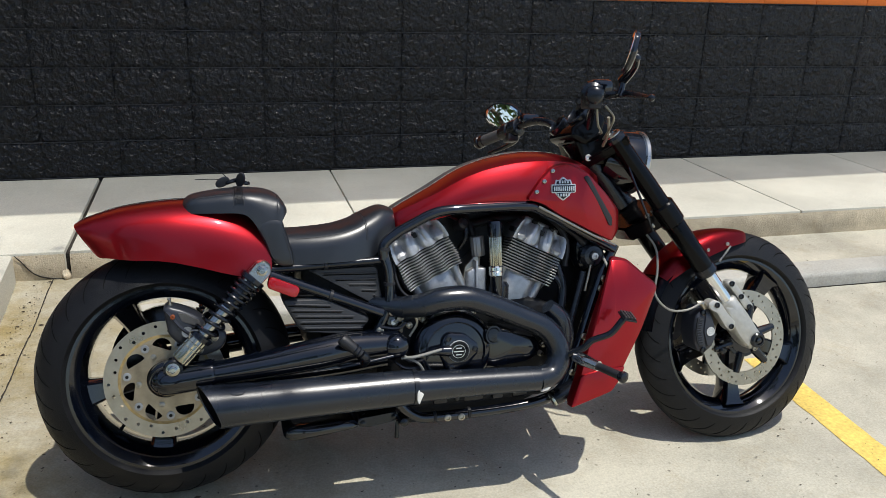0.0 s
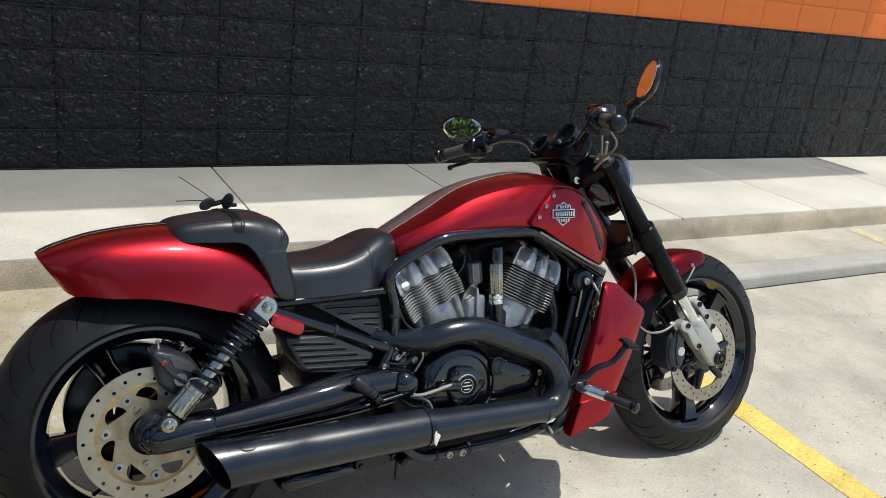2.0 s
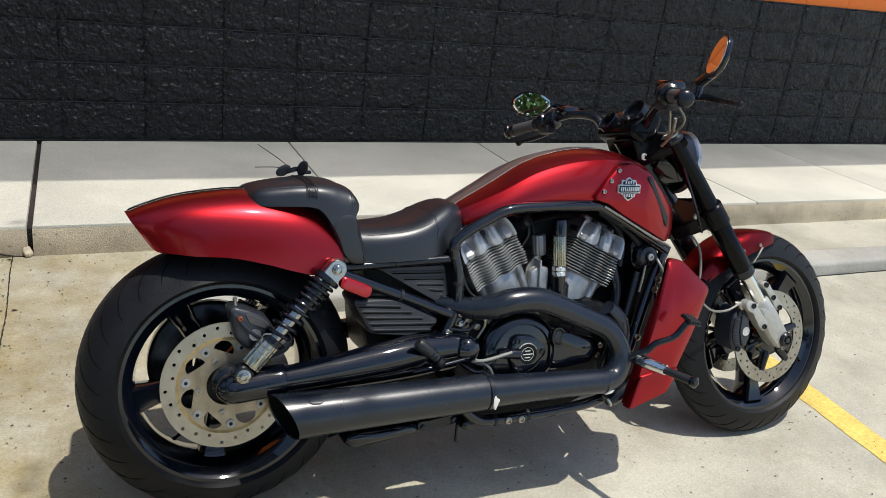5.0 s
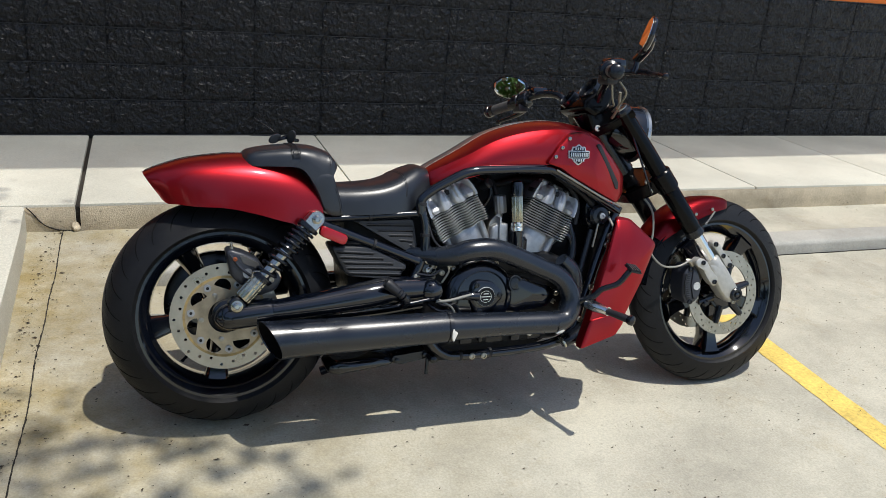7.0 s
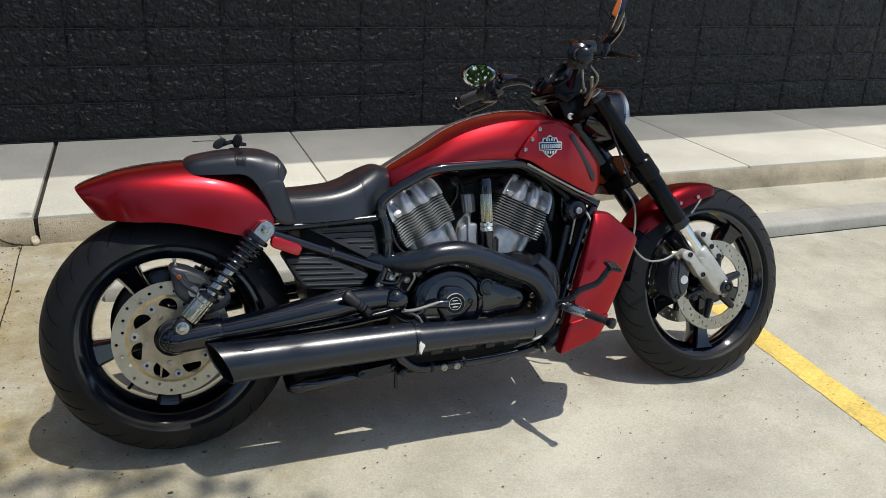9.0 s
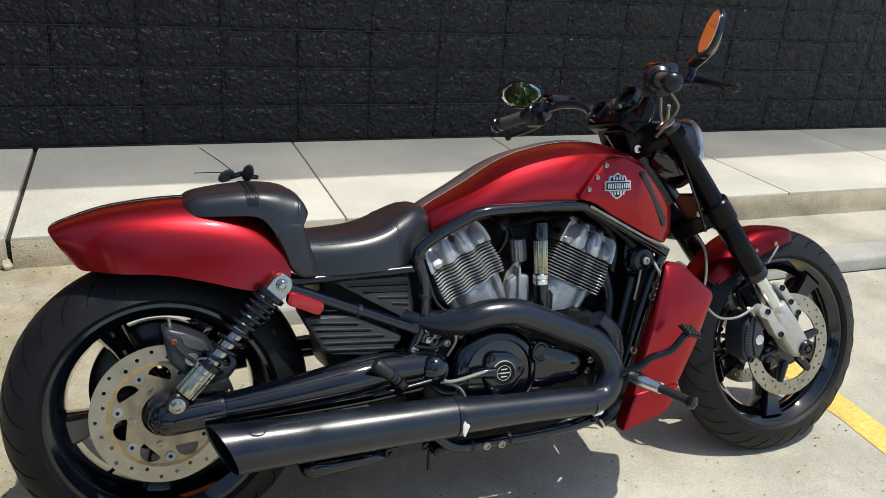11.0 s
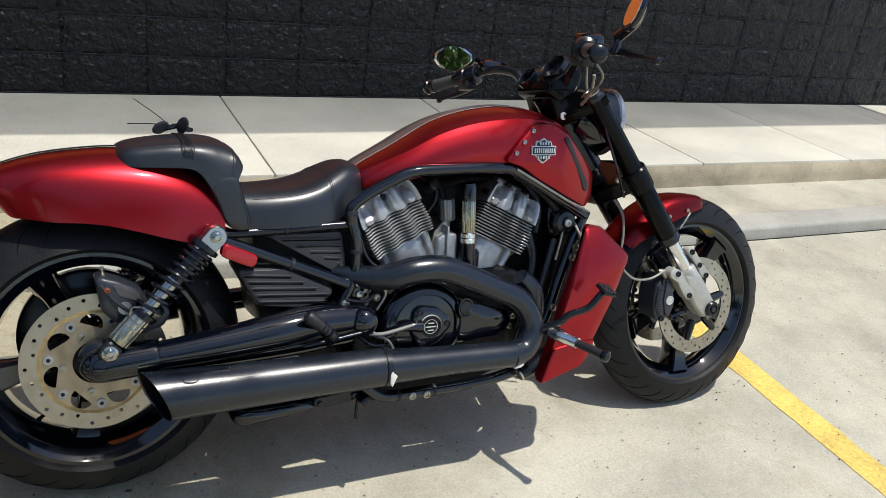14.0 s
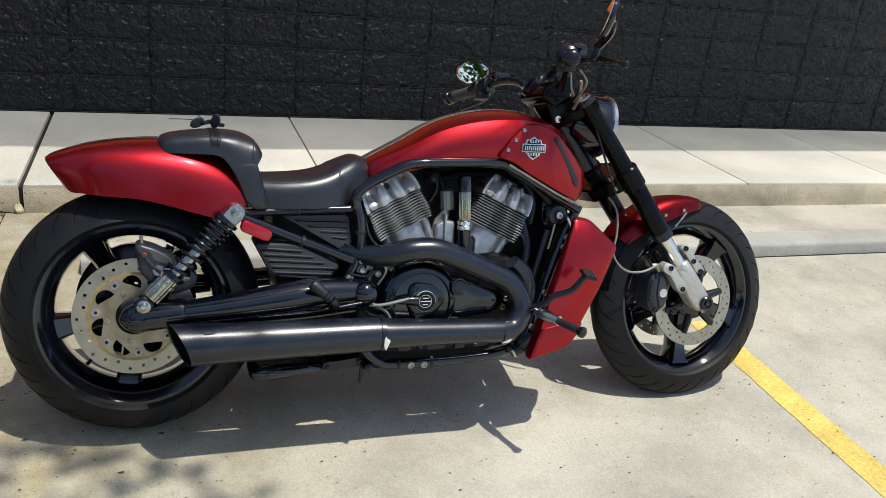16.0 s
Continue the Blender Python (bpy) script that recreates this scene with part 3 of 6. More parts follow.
def ring_with_holes(bm, cx, cz, y0, y1, r0, r1, holes, hr, half_moon=False):
    """A flat ring with through holes, laid out sector by sector round each hole."""
    n = len(holes)
    order = sorted(holes)
    for i, (a, rh) in enumerate(order):
        prev, nxt = order[i - 1][0] - (2 * math.pi if i == 0 else 0), order[(i + 1) % n][0] + (2 * math.pi if i == n - 1 else 0)
        a0, a1 = (a + prev) / 2, (a + nxt) / 2
        h = Vector((rh * math.cos(a), rh * math.sin(a)))

        def inside(p):
            turn = (math.atan2(p.y, p.x) - a + math.pi) % (2 * math.pi) - math.pi
            return r0 <= p.length <= r1 and a0 - a <= turn <= a1 - a

        def reach(t):
            lo, hi, d = 0.0, 0.2, Vector((math.cos(t), math.sin(t)))
            for _ in range(22):
                mid = (lo + hi) / 2
                lo, hi = (mid, hi) if inside(h + d * mid) else (lo, mid)
            return h + d * lo

        corners = [Vector((r * math.cos(t), r * math.sin(t))) * 1.0 for r in (r0, r1) for t in (a0, a1)]
        turns = [2 * math.pi * k / (40 if half_moon else 14) for k in range(40 if half_moon else 14)]
        turns = sorted(turns + [math.atan2(c.y - h.y, c.x - h.x) % (2 * math.pi) for c in corners])
        border, hole = [], []
        for t in turns:
            out = math.cos(t - a + 0.45)
            q = min(hr, 0.12 * hr / -out) if half_moon and out < -0.12 else hr
            hole.append((cx + h.x + q * math.cos(t), cz + h.y + q * math.sin(t)))
            p = reach(t)
            border.append((cx + p.x, cz + p.y))
        rings(bm, [[(x, y1, z) for x, z in hole], [(x, y0, z) for x, z in hole], [(x, y0, z) for x, z in border], [(x, y1, z) for x, z in border], [(x, y1, z) for x, z in hole]], caps=(False, False))
    bmesh.ops.remove_doubles(bm, verts=bm.verts, dist=1e-5)
    return bm


def disc_bm(cx, cz, y, n, radii, hr, r0):
    holes = [(2 * math.pi * k / n + 0.02, radii[k % 3]) for k in range(n)]
    return ring_with_holes(bmesh.new(), cx, cz, y - 0.0025, y + 0.0025, r0, 0.150, holes, hr)


def carrier_bm(cx, cz, y, hr):
    n = 7
    holes = [(2 * math.pi * (k + 0.5) / n + 0.3, 0.084) for k in range(n)]
    return ring_with_holes(bmesh.new(), cx, cz, y - 0.002, y + 0.002, 0.047, 0.1122, holes, hr, half_moon=True)


still = lambda bm: bm
rear = wheel("rear_wheel", -0.008, 0.317, 0.327, 0.245, 0.238, 0.212, 192, still, (-0.112,))
front = wheel("front_wheel", 1.711, 0.291, 0.333, 0.124, 0.249, 0.098, 52, steered, (-0.080, 0.080))

part("valve_stem", tube_bm([(-0.125, -0.075, 0.190), (-0.121, -0.085, 0.197), (-0.114, -0.098, 0.207)], [0.0055, 0.004, 0.0045], 10, 2), M_SATIN, rear, "black rubber valve stem")
part("drive_pulley", lathe_bm([(0.05, 0.118), (0.152, 0.118), (0.160, 0.122), (0.160, 0.148), (0.152, 0.152), (0.05, 0.150)], (-0.008, 0, 0.317), seg=48, closed=True), M_SATIN, rear, "black belt pulley on the far side")

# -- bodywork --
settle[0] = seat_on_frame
FENDER = [(-0.215, 0.650, 0.722, 0.085, 0.45), (-0.200, 0.642, 0.730, 0.098, 0.47), (-0.17, 0.642, 0.742, 0.115, 0.5), (-0.10, 0.638, 0.762, 0.138, 0.55), (0.0, 0.634, 0.775, 0.150, 0.6), (0.08, 0.617, 0.776, 0.156, 0.62),
          (0.15, 0.597, 0.766, 0.158, 0.62), (0.21, 0.585, 0.74, 0.155, 0.62), (0.265, 0.60, 0.70, 0.145, 0.6)]
fender = part("rear_fender", loft_bm(FENDER, slant=lambda x: 0.05 * max(0, min(1, (0.0 - x) / 0.2)), floor=True), M_RED, bike, "candy-red painted rear fender")
fender.data.materials.append(M_MATT)
for face in fender.data.polygons:
    if face.normal.z < -0.75:
        face.material_index = 1
TANK = [(0.590, 0.692, 0.728, 0.075, 0.7), (0.62, 0.690, 0.748, 0.105, 0.7), (0.703, 0.712, 0.793, 0.134, 0.66), (0.796, 0.736, 0.846, 0.148, 0.62), (0.893, 0.752, 0.876, 0.156, 0.6),
        (0.993, 0.755, 0.889, 0.158, 0.6), (1.09, 0.76, 0.882, 0.146, 0.62), (1.16, 0.76, 0.858, 0.125, 0.65), (1.20, 0.76, 0.83, 0.10, 0.7)]


SHOULDER = ((0.0, 1.0), (0.25, 0.990), (0.5, 0.957), (0.72, 0.897), (0.865, 0.825))
FLANK = ((0.865, 0.825), (0.925, 0.67), (0.985, 0.45), (1.0, 0.22), (0.975, 0.0))


def tank_height(u):
    """Height over the tank's base, from its middle line out to the shoulder crease."""
    return float(np.interp(u, [p[0] for p in SHOULDER], [p[1] for p in SHOULDER]))


def tank_bm():
    half = spline(SHOULDER, 4)[:-1] + spline(FLANK, 4)
    bm = bmesh.new()
    loops = []
    for x, lo, top, hw, sq in spline(TANK, 8):
        right = [(x, -hw * u, lo + (top - lo) * h) for u, h in reversed(half)]
        left = [(x, hw * u, lo + (top - lo) * h) for u, h in half[1:]]
        loops.append(right + left)
    return rings(bm, loops)


tank = part("fuel_tank", tank_bm(), M_RED, bike, "candy-red tank cover with a creased shoulder and grey stripe", smooth=22)


def stripe(sections, x0, x1, y0, y1, lift, mat, parent, name, label=""):
    """A painted band laid along a lofted shell between two distances from its middle line."""
    bm = bmesh.new()
    loops = []
    for x, lo, top, hw, sq in spline(sections, 10):
        if not x0 <= x <= x1:
            continue
        loop = []
        for k in range(7):
            y = y0 + (y1 - y0) * k / 6
            u = min(0.98, abs(y) / hw)
            c = u ** (1 / sq)
            h = tank_height(u) if sections is TANK else (1 - c * c) ** (sq / 2)
            loop.append((x, y, lo + (top - lo) * h + lift))
        loops.append(loop)
    rings(bm, loops, closed=False, caps=(False, False))
    return part(name, bm, mat, parent, label)


stripe(TANK, 0.595, 1.10, -0.040, 0.040, 0.0012, M_STRIPE, tank, "tank_stripe", "satin grey centre stripe")
for y in (-0.0405, 0.0385):
    stripe(TANK, 0.595, 1.10, y, y + 0.002, 0.0018, M_WHITE, tank, "pinstripe", "thin white pinstripe")
stripe(FENDER, -0.21, 0.07, -0.030, 0.030, 0.0012, M_SATIN, fender, "fender_stripe", "black centre stripe")
for y in (-0.0315, 0.0295):
    stripe(FENDER, -0.21, 0.07, y, y + 0.002, 0.0018, M_WHITE, fender, "pinstripe", "thin white pinstripe")
for k in range(14):
    x = 0.80 + 0.021 * k
    stripe(TANK, x, x + 0.013, -0.072, -0.056, 0.0012, M_LETTER, tank, "lettering_bar", "dark plain bar in place of lettering")

shroud_v = lambda x, z: -0.172 + 0.55 * max(0, x - 1.12) ** 1.3 + 0.10 * max(0, z - 0.80)
SH = [(0.952, 0.762), (0.991, 0.816), (1.028, 0.853), (1.077, 0.860), (1.136, 0.833), (1.206, 0.768), (1.252, 0.722), (1.254, 0.664), (1.230, 0.630), (1.153, 0.664), (1.047, 0.718), (0.996, 0.750)]
shroud = part("tank_side_panel", pillow_bm(SH, shroud_v, -0.06, 0.006, 0.008, 0.012), M_RED, bike, "red side panel with a shield-shaped badge")
bm = pillow_bm(SH, shroud_v, -0.06, 0.006, 0.008, 0.012)
bmesh.ops.scale(bm, vec=(1, -1, 1), verts=bm.verts)
part("tank_side_panel", bm, M_RED, bike)
for x, z in ((1.026, 0.840), (1.001, 0.812), (0.979, 0.784)):
    part("panel_bolt", lathe_bm([(0.0065, -0.004), (0.006, 0.002), (0.003, 0.003), (0.003, 0.001)], (x, shroud_v(x, z) - 0.003, z), (0, -1, 0), 12), M_DARKCHROME, shroud)

RAD = [(1.200, 0.598), (1.245, 0.590), (1.343, 0.512), (1.294, 0.385), (1.221, 0.248), (1.192, 0.218), (1.072, 0.180), (1.097, 0.258), (1.145, 0.430)]
rad_v = lambda x, z: -0.226 + 0.35 * max(0, z - 0.50) + 0.25 * max(0, x - (1.19 + 0.33 * (z - 0.2)))
for s in (1, -1):
    bm = pillow_bm(RAD, rad_v, -0.195, 0.004, 0.012, 0.014)
    bmesh.ops.scale(bm, vec=(1, s, 1), verts=bm.verts)
    side_shroud = part("radiator_shroud", bm, M_RED, bike, "red lower radiator shroud")
    bm = pillow_bm([(1.100, 0.270), (1.165, 0.284), (1.238, 0.286), (1.224, 0.250), (1.195, 0.216), (1.070, 0.177)], lambda x, z: rad_v(x, z) - 0.009, -0.205, 0.002, 0.006, 0.010)
    bmesh.ops.scale(bm, vec=(1, s, 1), verts=bm.verts)
    part("shroud_lip", bm, M_RED, side_shroud)
# bright lip under the side panel and the dark scoop in its leading edge
both("panel_lip", lambda: tube_bm([(0.99, -0.165, 0.742), (1.047, -0.168, 0.712), (1.153, -0.163, 0.657), (1.232, -0.150, 0.622)], 0.004, 8, 2), M_STEEL, bike)
part("side_scoop", pillow_bm([(1.118, 0.822), (1.132, 0.826), (1.222, 0.700), (1.222, 0.678), (1.212, 0.680)], lambda x, z: shroud_v(x, z) - 0.006, -0.10, 0.0, 0.002, 0.006), M_MATT, bike, "dark scoop in the side panel")

# -- seats --
PILLION = [(0.045, 0.752, 0.770, 0.085, 0.45), (0.07, 0.748, 0.789, 0.122, 0.42), (0.14, 0.748, 0.801, 0.139, 0.40), (0.192, 0.746, 0.804, 0.145, 0.40), (0.216, 0.732, 0.804, 0.148, 0.38), (0.240, 0.698, 0.802, 0.150, 0.36),
           (0.260, 0.668, 0.798, 0.151, 0.36), (0.276, 0.675, 0.792, 0.150, 0.36), (0.289, 0.712, 0.784, 0.149, 0.38), (0.300, 0.734, 0.772, 0.143, 0.45), (0.307, 0.744, 0.758, 0.130, 0.5)]
pillion = part("pillion_seat", loft_bm(PILLION), M_LEATHER, bike, "black leather pillion pad")
flank_v = lambda x, z: -0.1500
part("seat_flank", pillow_bm([(0.228, 0.712), (0.250, 0.668), (0.264, 0.624), (0.288, 0.605), (0.325, 0.606), (0.318, 0.650), (0.302, 0.700), (0.292, 0.735), (0.25, 0.738)],
                             flank_v, 0.02, 0.002, 0.012, 0.014), M_LEATHER, bike, "black leather seat side")
RIDER = [(0.304, 0.607, 0.690, 0.135, 0.42), (0.365, 0.608, 0.692, 0.145, 0.42), (0.434, 0.610, 0.699, 0.148, 0.42), (0.487, 0.612, 0.714, 0.142, 0.45), (0.531, 0.618, 0.735, 0.128, 0.48),
         (0.567, 0.645, 0.746, 0.110, 0.5), (0.60, 0.675, 0.738, 0.09, 0.55), (0.624, 0.69, 0.72, 0.07, 0.6)]
rider = part("rider_seat", loft_bm(RIDER), M_LEATHER, bike, "black leather dished rider seat")

# -- frame --
both("frame_tube", lambda: tube_bm([(0.559, -0.140, 0.612), (0.560, -0.142, 0.650), (0.590, -0.145, 0.678), (0.640, -0.148, 0.706), (0.707, -0.152, 0.735), (0.80, -0.155, 0.742), (0.950, -0.155, 0.744), (1.0, -0.15, 0.732), (1.116, -0.14, 0.672), (1.240, -0.125, 0.604)], 0.0145), M_GLOSS, bike)
both("frame_tube", lambda: tube_bm([(0.24, -0.130, 0.596), (0.312, -0.132, 0.599), (0.555, -0.134, 0.609)], 0.011), M_SATIN, bike)
both("frame_tube", lambda: tube_bm([(0.26, -0.14, 0.585), (0.554, -0.145, 0.466)], 0.014), M_GLOSS, bike)
both("frame_tube", lambda: tube_bm([(0.559, -0.14, 0.62), (0.572, -0.142, 0.572), (0.575, -0.142, 0.504), (0.558, -0.142, 0.452), (0.53, -0.14, 0.39)], 0.014), M_GLOSS, bike)
both("frame_tube", lambda: tube_bm([(1.246, -0.12, 0.618), (1.208, -0.128, 0.545), (1.174, -0.132, 0.45), (1.137, -0.136, 0.34), (1.120, -0.138, 0.30), (1.090, -0.14, 0.215), (1.03, -0.14, 0.178), (0.90, -0.14, 0.162), (0.70, -0.14, 0.158), (0.645, -0.14, 0.168), (0.60, -0.14, 0.21), (0.56, -0.14, 0.30)], 0.015), M_GLOSS, bike)
part("reflector", pillow_bm([(0.258, 0.585), (0.337, 0.551), (0.325, 0.522), (0.248, 0.556)], -0.166, -0.150, 0.002, 0.005, 0.014), M_REFLECT, bike, "red side reflector")
lower_cover = part("side_cover", pillow_bm([(0.285, 0.520), (0.40, 0.518), (0.525, 0.455), (0.50, 0.425), (0.44, 0.415), (0.335, 0.428)], -0.1495, -0.05, 0.0012, 0.014, 0.018), M_COVER, bike, "ribbed charcoal plastic side cover")
upper_cover = part("side_cover", pillow_bm([(0.355, 0.590), (0.545, 0.592), (0.56, 0.500), (0.53, 0.488)], -0.1200, -0.04, 0.0010, 0.01, 0.012), M_COVER, bike, "ribbed charcoal plastic side cover")
# each rib has a black bar below it, painting the louvre groove's shade
for k in range(5):
    z, x0 = 0.506 - 0.0165 * k, 0.302 + 0.0095 * k
    x1 = min(0.418 + 0.031 * k, 0.512 - 0.012 * max(0, k - 3))
    line = [(x0 + (x1 - x0) * f, z - 0.010 * f) for f in (0, 0.06, 0.94, 1)]
    part("rib", tube_bm([(x, -0.1492, q) for x, q in line], [0.0008, 0.0034, 0.0034, 0.0008], 8, 1), M_COVER, lower_cover)
    part("groove_shade", tube_bm([(x, -0.1488, q - 0.0052) for x, q in line], [0.0006, 0.0024, 0.0024, 0.0006], 8, 1), M_GROOVE, lower_cover)
for k in range(5):
    z, x0 = 0.578 - 0.0165 * k, 0.392 + 0.034 * k
    line = [(x0, z), (x0 + 0.01, z), (0.538, z - 0.004), (0.546, z - 0.004)]
    part("rib", tube_bm([(x, -0.1196, q) for x, q in line], [0.0008, 0.0030, 0.0030, 0.0008], 8, 1), M_COVER, upper_cover)
    part("groove_shade", tube_bm([(x, -0.1192, q - 0.0048) for x, q in line], [0.0006, 0.0022, 0.0022, 0.0006], 8, 1), M_GROOVE, upper_cover)
# clips and collars on the frame tubes
for (x, y, z), d, r in (((0.405, -0.1325, 0.603), (1, 0, 0.04), 0.0128), ((0.415, -0.1425, 0.522), (1, 0, -0.40), 0.0158), ((0.574, -0.142, 0.545), (0, 0, 1), 0.0155), ((0.560, -0.1415, 0.640), (0.2, 0, 1), 0.0158), ((0.70, -0.14, 0.158), (1, 0, 0), 0.0165), ((0.80, -0.14, 0.160), (1, 0, 0), 0.0165)):
    part("tube_clip", lathe_bm([(r - 0.002, -0.005), (r, -0.004), (r, 0.004), (r - 0.002, 0.005)], (x, y, z), d, 18), M_MATT, bike)

# -- engine --
part("engine_case", pillow_bm([(0.55, 0.46), (0.62, 0.50), (0.80, 0.47), (1.0, 0.48), (1.12, 0.42), (1.13, 0.25), (1.05, 0.185), (0.62, 0.18), (0.55, 0.28)], -0.125, 0.15, 0.01, 0.02, 0.03), M_DARK, bike, "dark engine crankcase")
part("airbox", pillow_bm([(0.62, 0.72), (1.10, 0.73), (1.22, 0.64), (1.20, 0.46), (1.10, 0.40), (0.66, 0.42), (0.57, 0.62)], -0.03, 0.12, 0.0, 0.02, 0.03), M_DARK, bike)
part("engine_core", pillow_bm([(0.34, 0.60), (0.60, 0.63), (0.64, 0.50), (0.62, 0.28), (0.50, 0.22), (0.36, 0.36)], -0.06, 0.12, 0.0, 0.02, 0.03), M_DARK, bike)
part("radiator_core", pillow_bm([(1.20, 0.60), (1.27, 0.58), (1.22, 0.2), (1.12, 0.2)], -0.10, 0.10, 0.0, 0.01, 0.02), M_DARK, bike)


def wavy(half, deep, amp, lobes, n=40):
    """Plan outline of a casting with a scalloped front edge, in (x, y)."""
    front = []
    for k in range(n + 1):
        f = k / n
        q = 0.5 - 0.5 * math.cos(2 * math.pi * lobes * f)
        front.append((-half + 2 * half * f, -deep - amp * (1 - q * q * (3 - 2 * q))))
    return front + [(half, 0.085), (-half, 0.085)]


def cylinder(name, cx, cz, tilt):
    """One finned cylinder with its scalloped head; tilt leans its top towards the rear."""
    m = Matrix.Translation((cx, 0, cz)) @ Matrix.Rotation(radians(tilt), 4, "Y")
    put = lambda b: (b.transform(m), b)[1]
    root = part(name, put(box_bm(-0.070, 0.070, -0.118, 0.08, -0.040, 0.044, 0.006)), M_DARK, bike, "finned cast-aluminium cylinder")
    for k in range(11):
        z = -0.042 + 0.0079 * k
        g = 0.005 * abs(k - 4) / 6
        out = wavy(0.085 - g, 0.129 - g, 0.009, 3)
        b = bmesh.new()
        rings(b, [[(x * s, y * s, z + o) for x, y in out] for s, o in ((0.990, -0.0016), (1.0, -0.0007), (1.0, 0.0007), (0.990, 0.0016))])
        part("fin", put(b), M_FIN, root)
    # head: deep scallops between the bolt towers, drawn in towards its top
    b = bmesh.new()
    levels = ((0.043, 1.0, 0.013), (0.050, 1.0, 0.016), (0.068, 0.98, 0.020), (0.080, 0.95, 0.026), (0.090, 0.92, 0.030), (0.097, 0.88, 0.030), (0.102, 0.82, 0.026))
    rings(b, [[(x * s, y * (0.55 + 0.45 * s), z) for x, y in wavy(0.083, 0.136 - a, a, 3)] for z, s, a in levels])
    part("cylinder_head", put(b), M_ALU, root, smooth=40)
    part("rocker_cover", put(box_bm(-0.058, 0.058, -0.094, 0.08, 0.098, 0.116, 0.008)), M_ALU, root)
    for x, top in ((-0.060, 0.088), (-0.0205, 0.108), (0.0205, 0.108), (0.060, 0.088)):
        b = bmesh.new()
        loops = []
        for z, hw, y0 in ((0.046, 0.0150, -0.1350), (0.056, 0.0190, -0.1355), (top - 0.018, 0.0185, -0.1260), (top - 0.004, 0.0150, -0.112), (top, 0.0110, -0.106)):
            loops.append([(x + q, y, z) for q, y in rounded([(-hw, -0.06), (-hw, y0 + 0.010), (-hw + 0.009, y0), (hw - 0.009, y0), (hw, y0 + 0.010), (hw, -0.06)], 0.002, 2)])
        rings(b, loops)
        part("bolt_tower", put(b), M_ALU, root, smooth=30)
    # dark blocks paint the shade of the notches between the towers
    for x, z in ((-0.0795, 0.058), (0.0, 0.080), (0.0795, 0.058)):
        part("pocket_shade", put(box_bm(x - 0.007, x + 0.007, -0.1290 + 0.3 * (z - 0.058), -0.09, z, z + 0.014, 0.002)), M_DARK, root, smooth=0)
    for x in (-0.0277, 0.0277):
        part("head_bolt", put(lathe_bm([(0.009, -0.004), (0.009, 0.006), (0.006, 0.008), (0.005, 0.003), (0.001, 0.003)], (x, -0.104, 0.107), (0, -0.3, 0.95), 12)), M_DARK, root)
    # barrel: a tapered middle between two columns, with a flange near its foot
    b = bmesh.new()
    loops = []
    for f, hw, y0 in ((0.0, 0.060, -0.118), (0.1, 0.058, -0.122), (0.60, 0.052, -0.118), (1.0, 0.048, -0.112)):
        z = -0.044 - 0.16 * f
        loops.append([(x, y, z) for x, y in rounded([(-hw, 0.03), (-hw, y0 + 0.022), (-hw * 0.55, y0), (hw * 0.55, y0), (hw, y0 + 0.022), (hw, 0.03)], 0.010, 3)])
    rings(b, loops)
    part("barrel", put(b), M_ALU, root)
    for x in (-0.061, 0.061):
        part("column", put(tube_bm([(x, -0.098, -0.040), (x * 0.96, -0.098, -0.10), (x * 0.90, -0.096, -0.20)], [0.0150, 0.0135, 0.0135], 16, 3)), M_ALU, root)
    for z, o in ((-0.135, 0.0035), (-0.150, 0.006)):
        b = bmesh.new()
        hw, y0 = 0.056 + o, -0.118 - o
        ring = rounded([(-hw, 0.03), (-hw, y0 + 0.020), (-hw * 0.6, y0), (hw * 0.6, y0), (hw, y0 + 0.020), (hw, 0.03)], 0.010, 3)
        rings(b, [[(x, y, z + d) for x, y in ring] for d in (-0.003, 0.003)])
        part("flange", put(b), M_ALU, root)
    return root


cylinder("rear_cylinder", 0.687, 0.592, -27)
cylinder("front_cylinder", 0.983, 0.582, 25)
def fluted_bm(a, b, r, count=18, deep=0.0016):
    """A round bar with flutes along it from a to b."""
    a, b = Vector(a), Vector(b)
    d = (b - a).normalized()
    x = d.orthogonal().normalized()
    y = d.cross(x)
    n = count * 4
    ring = lambda c, s: [c + (x * math.cos(t) + y * math.sin(t)) * (r * s - (deep if k % 4 in (2, 3) else 0)) for k, t in ((k, 2 * math.pi * k / n) for k in range(n))]
    return rings(bmesh.new(), [ring(a, 0.93), ring(a + d * 0.003, 1), ring(b - d * 0.003, 1), ring(b, 0.93)])


intake = part("breather_tube", lathe_bm([(0.012, 0.0), (0.018, 0.002), (0.0205, 0.010), (0.0195, 0.046)], (0.8705, -0.135, 0.706), (0.06, 0, -1), 24), M_GLOSS, bike, "black breather with a chrome sleeve")
part("sleeve", fluted_bm((0.8735, -0.135, 0.662), (0.878, -0.135, 0.575), 0.0172), M_ZINC, intake, "fluted chrome sleeve")
part("collar", lathe_bm([(0.0175, 0.0), (0.0205, 0.003), (0.0205, 0.012), (0.0190, 0.014), (0.0205, 0.016), (0.0205, 0.026), (0.0180, 0.029)], (0.8775, -0.135, 0.578), (0.03, 0, -1), 26), M_CHROME, intake)
part("lower_hose", tube_bm([(0.879, -0.135, 0.552), (0.884, -0.13, 0.45)], 0.0180, 20, 1), M_GLOSS, intake)
part("hose_shoulder", lathe_bm([(0.018, -0.03), (0.026, -0.022), (0.027, 0.02), (0.020, 0.03)], (0.900, -0.105, 0.497), (0, 0, 1), 18), M_SATIN, intake)

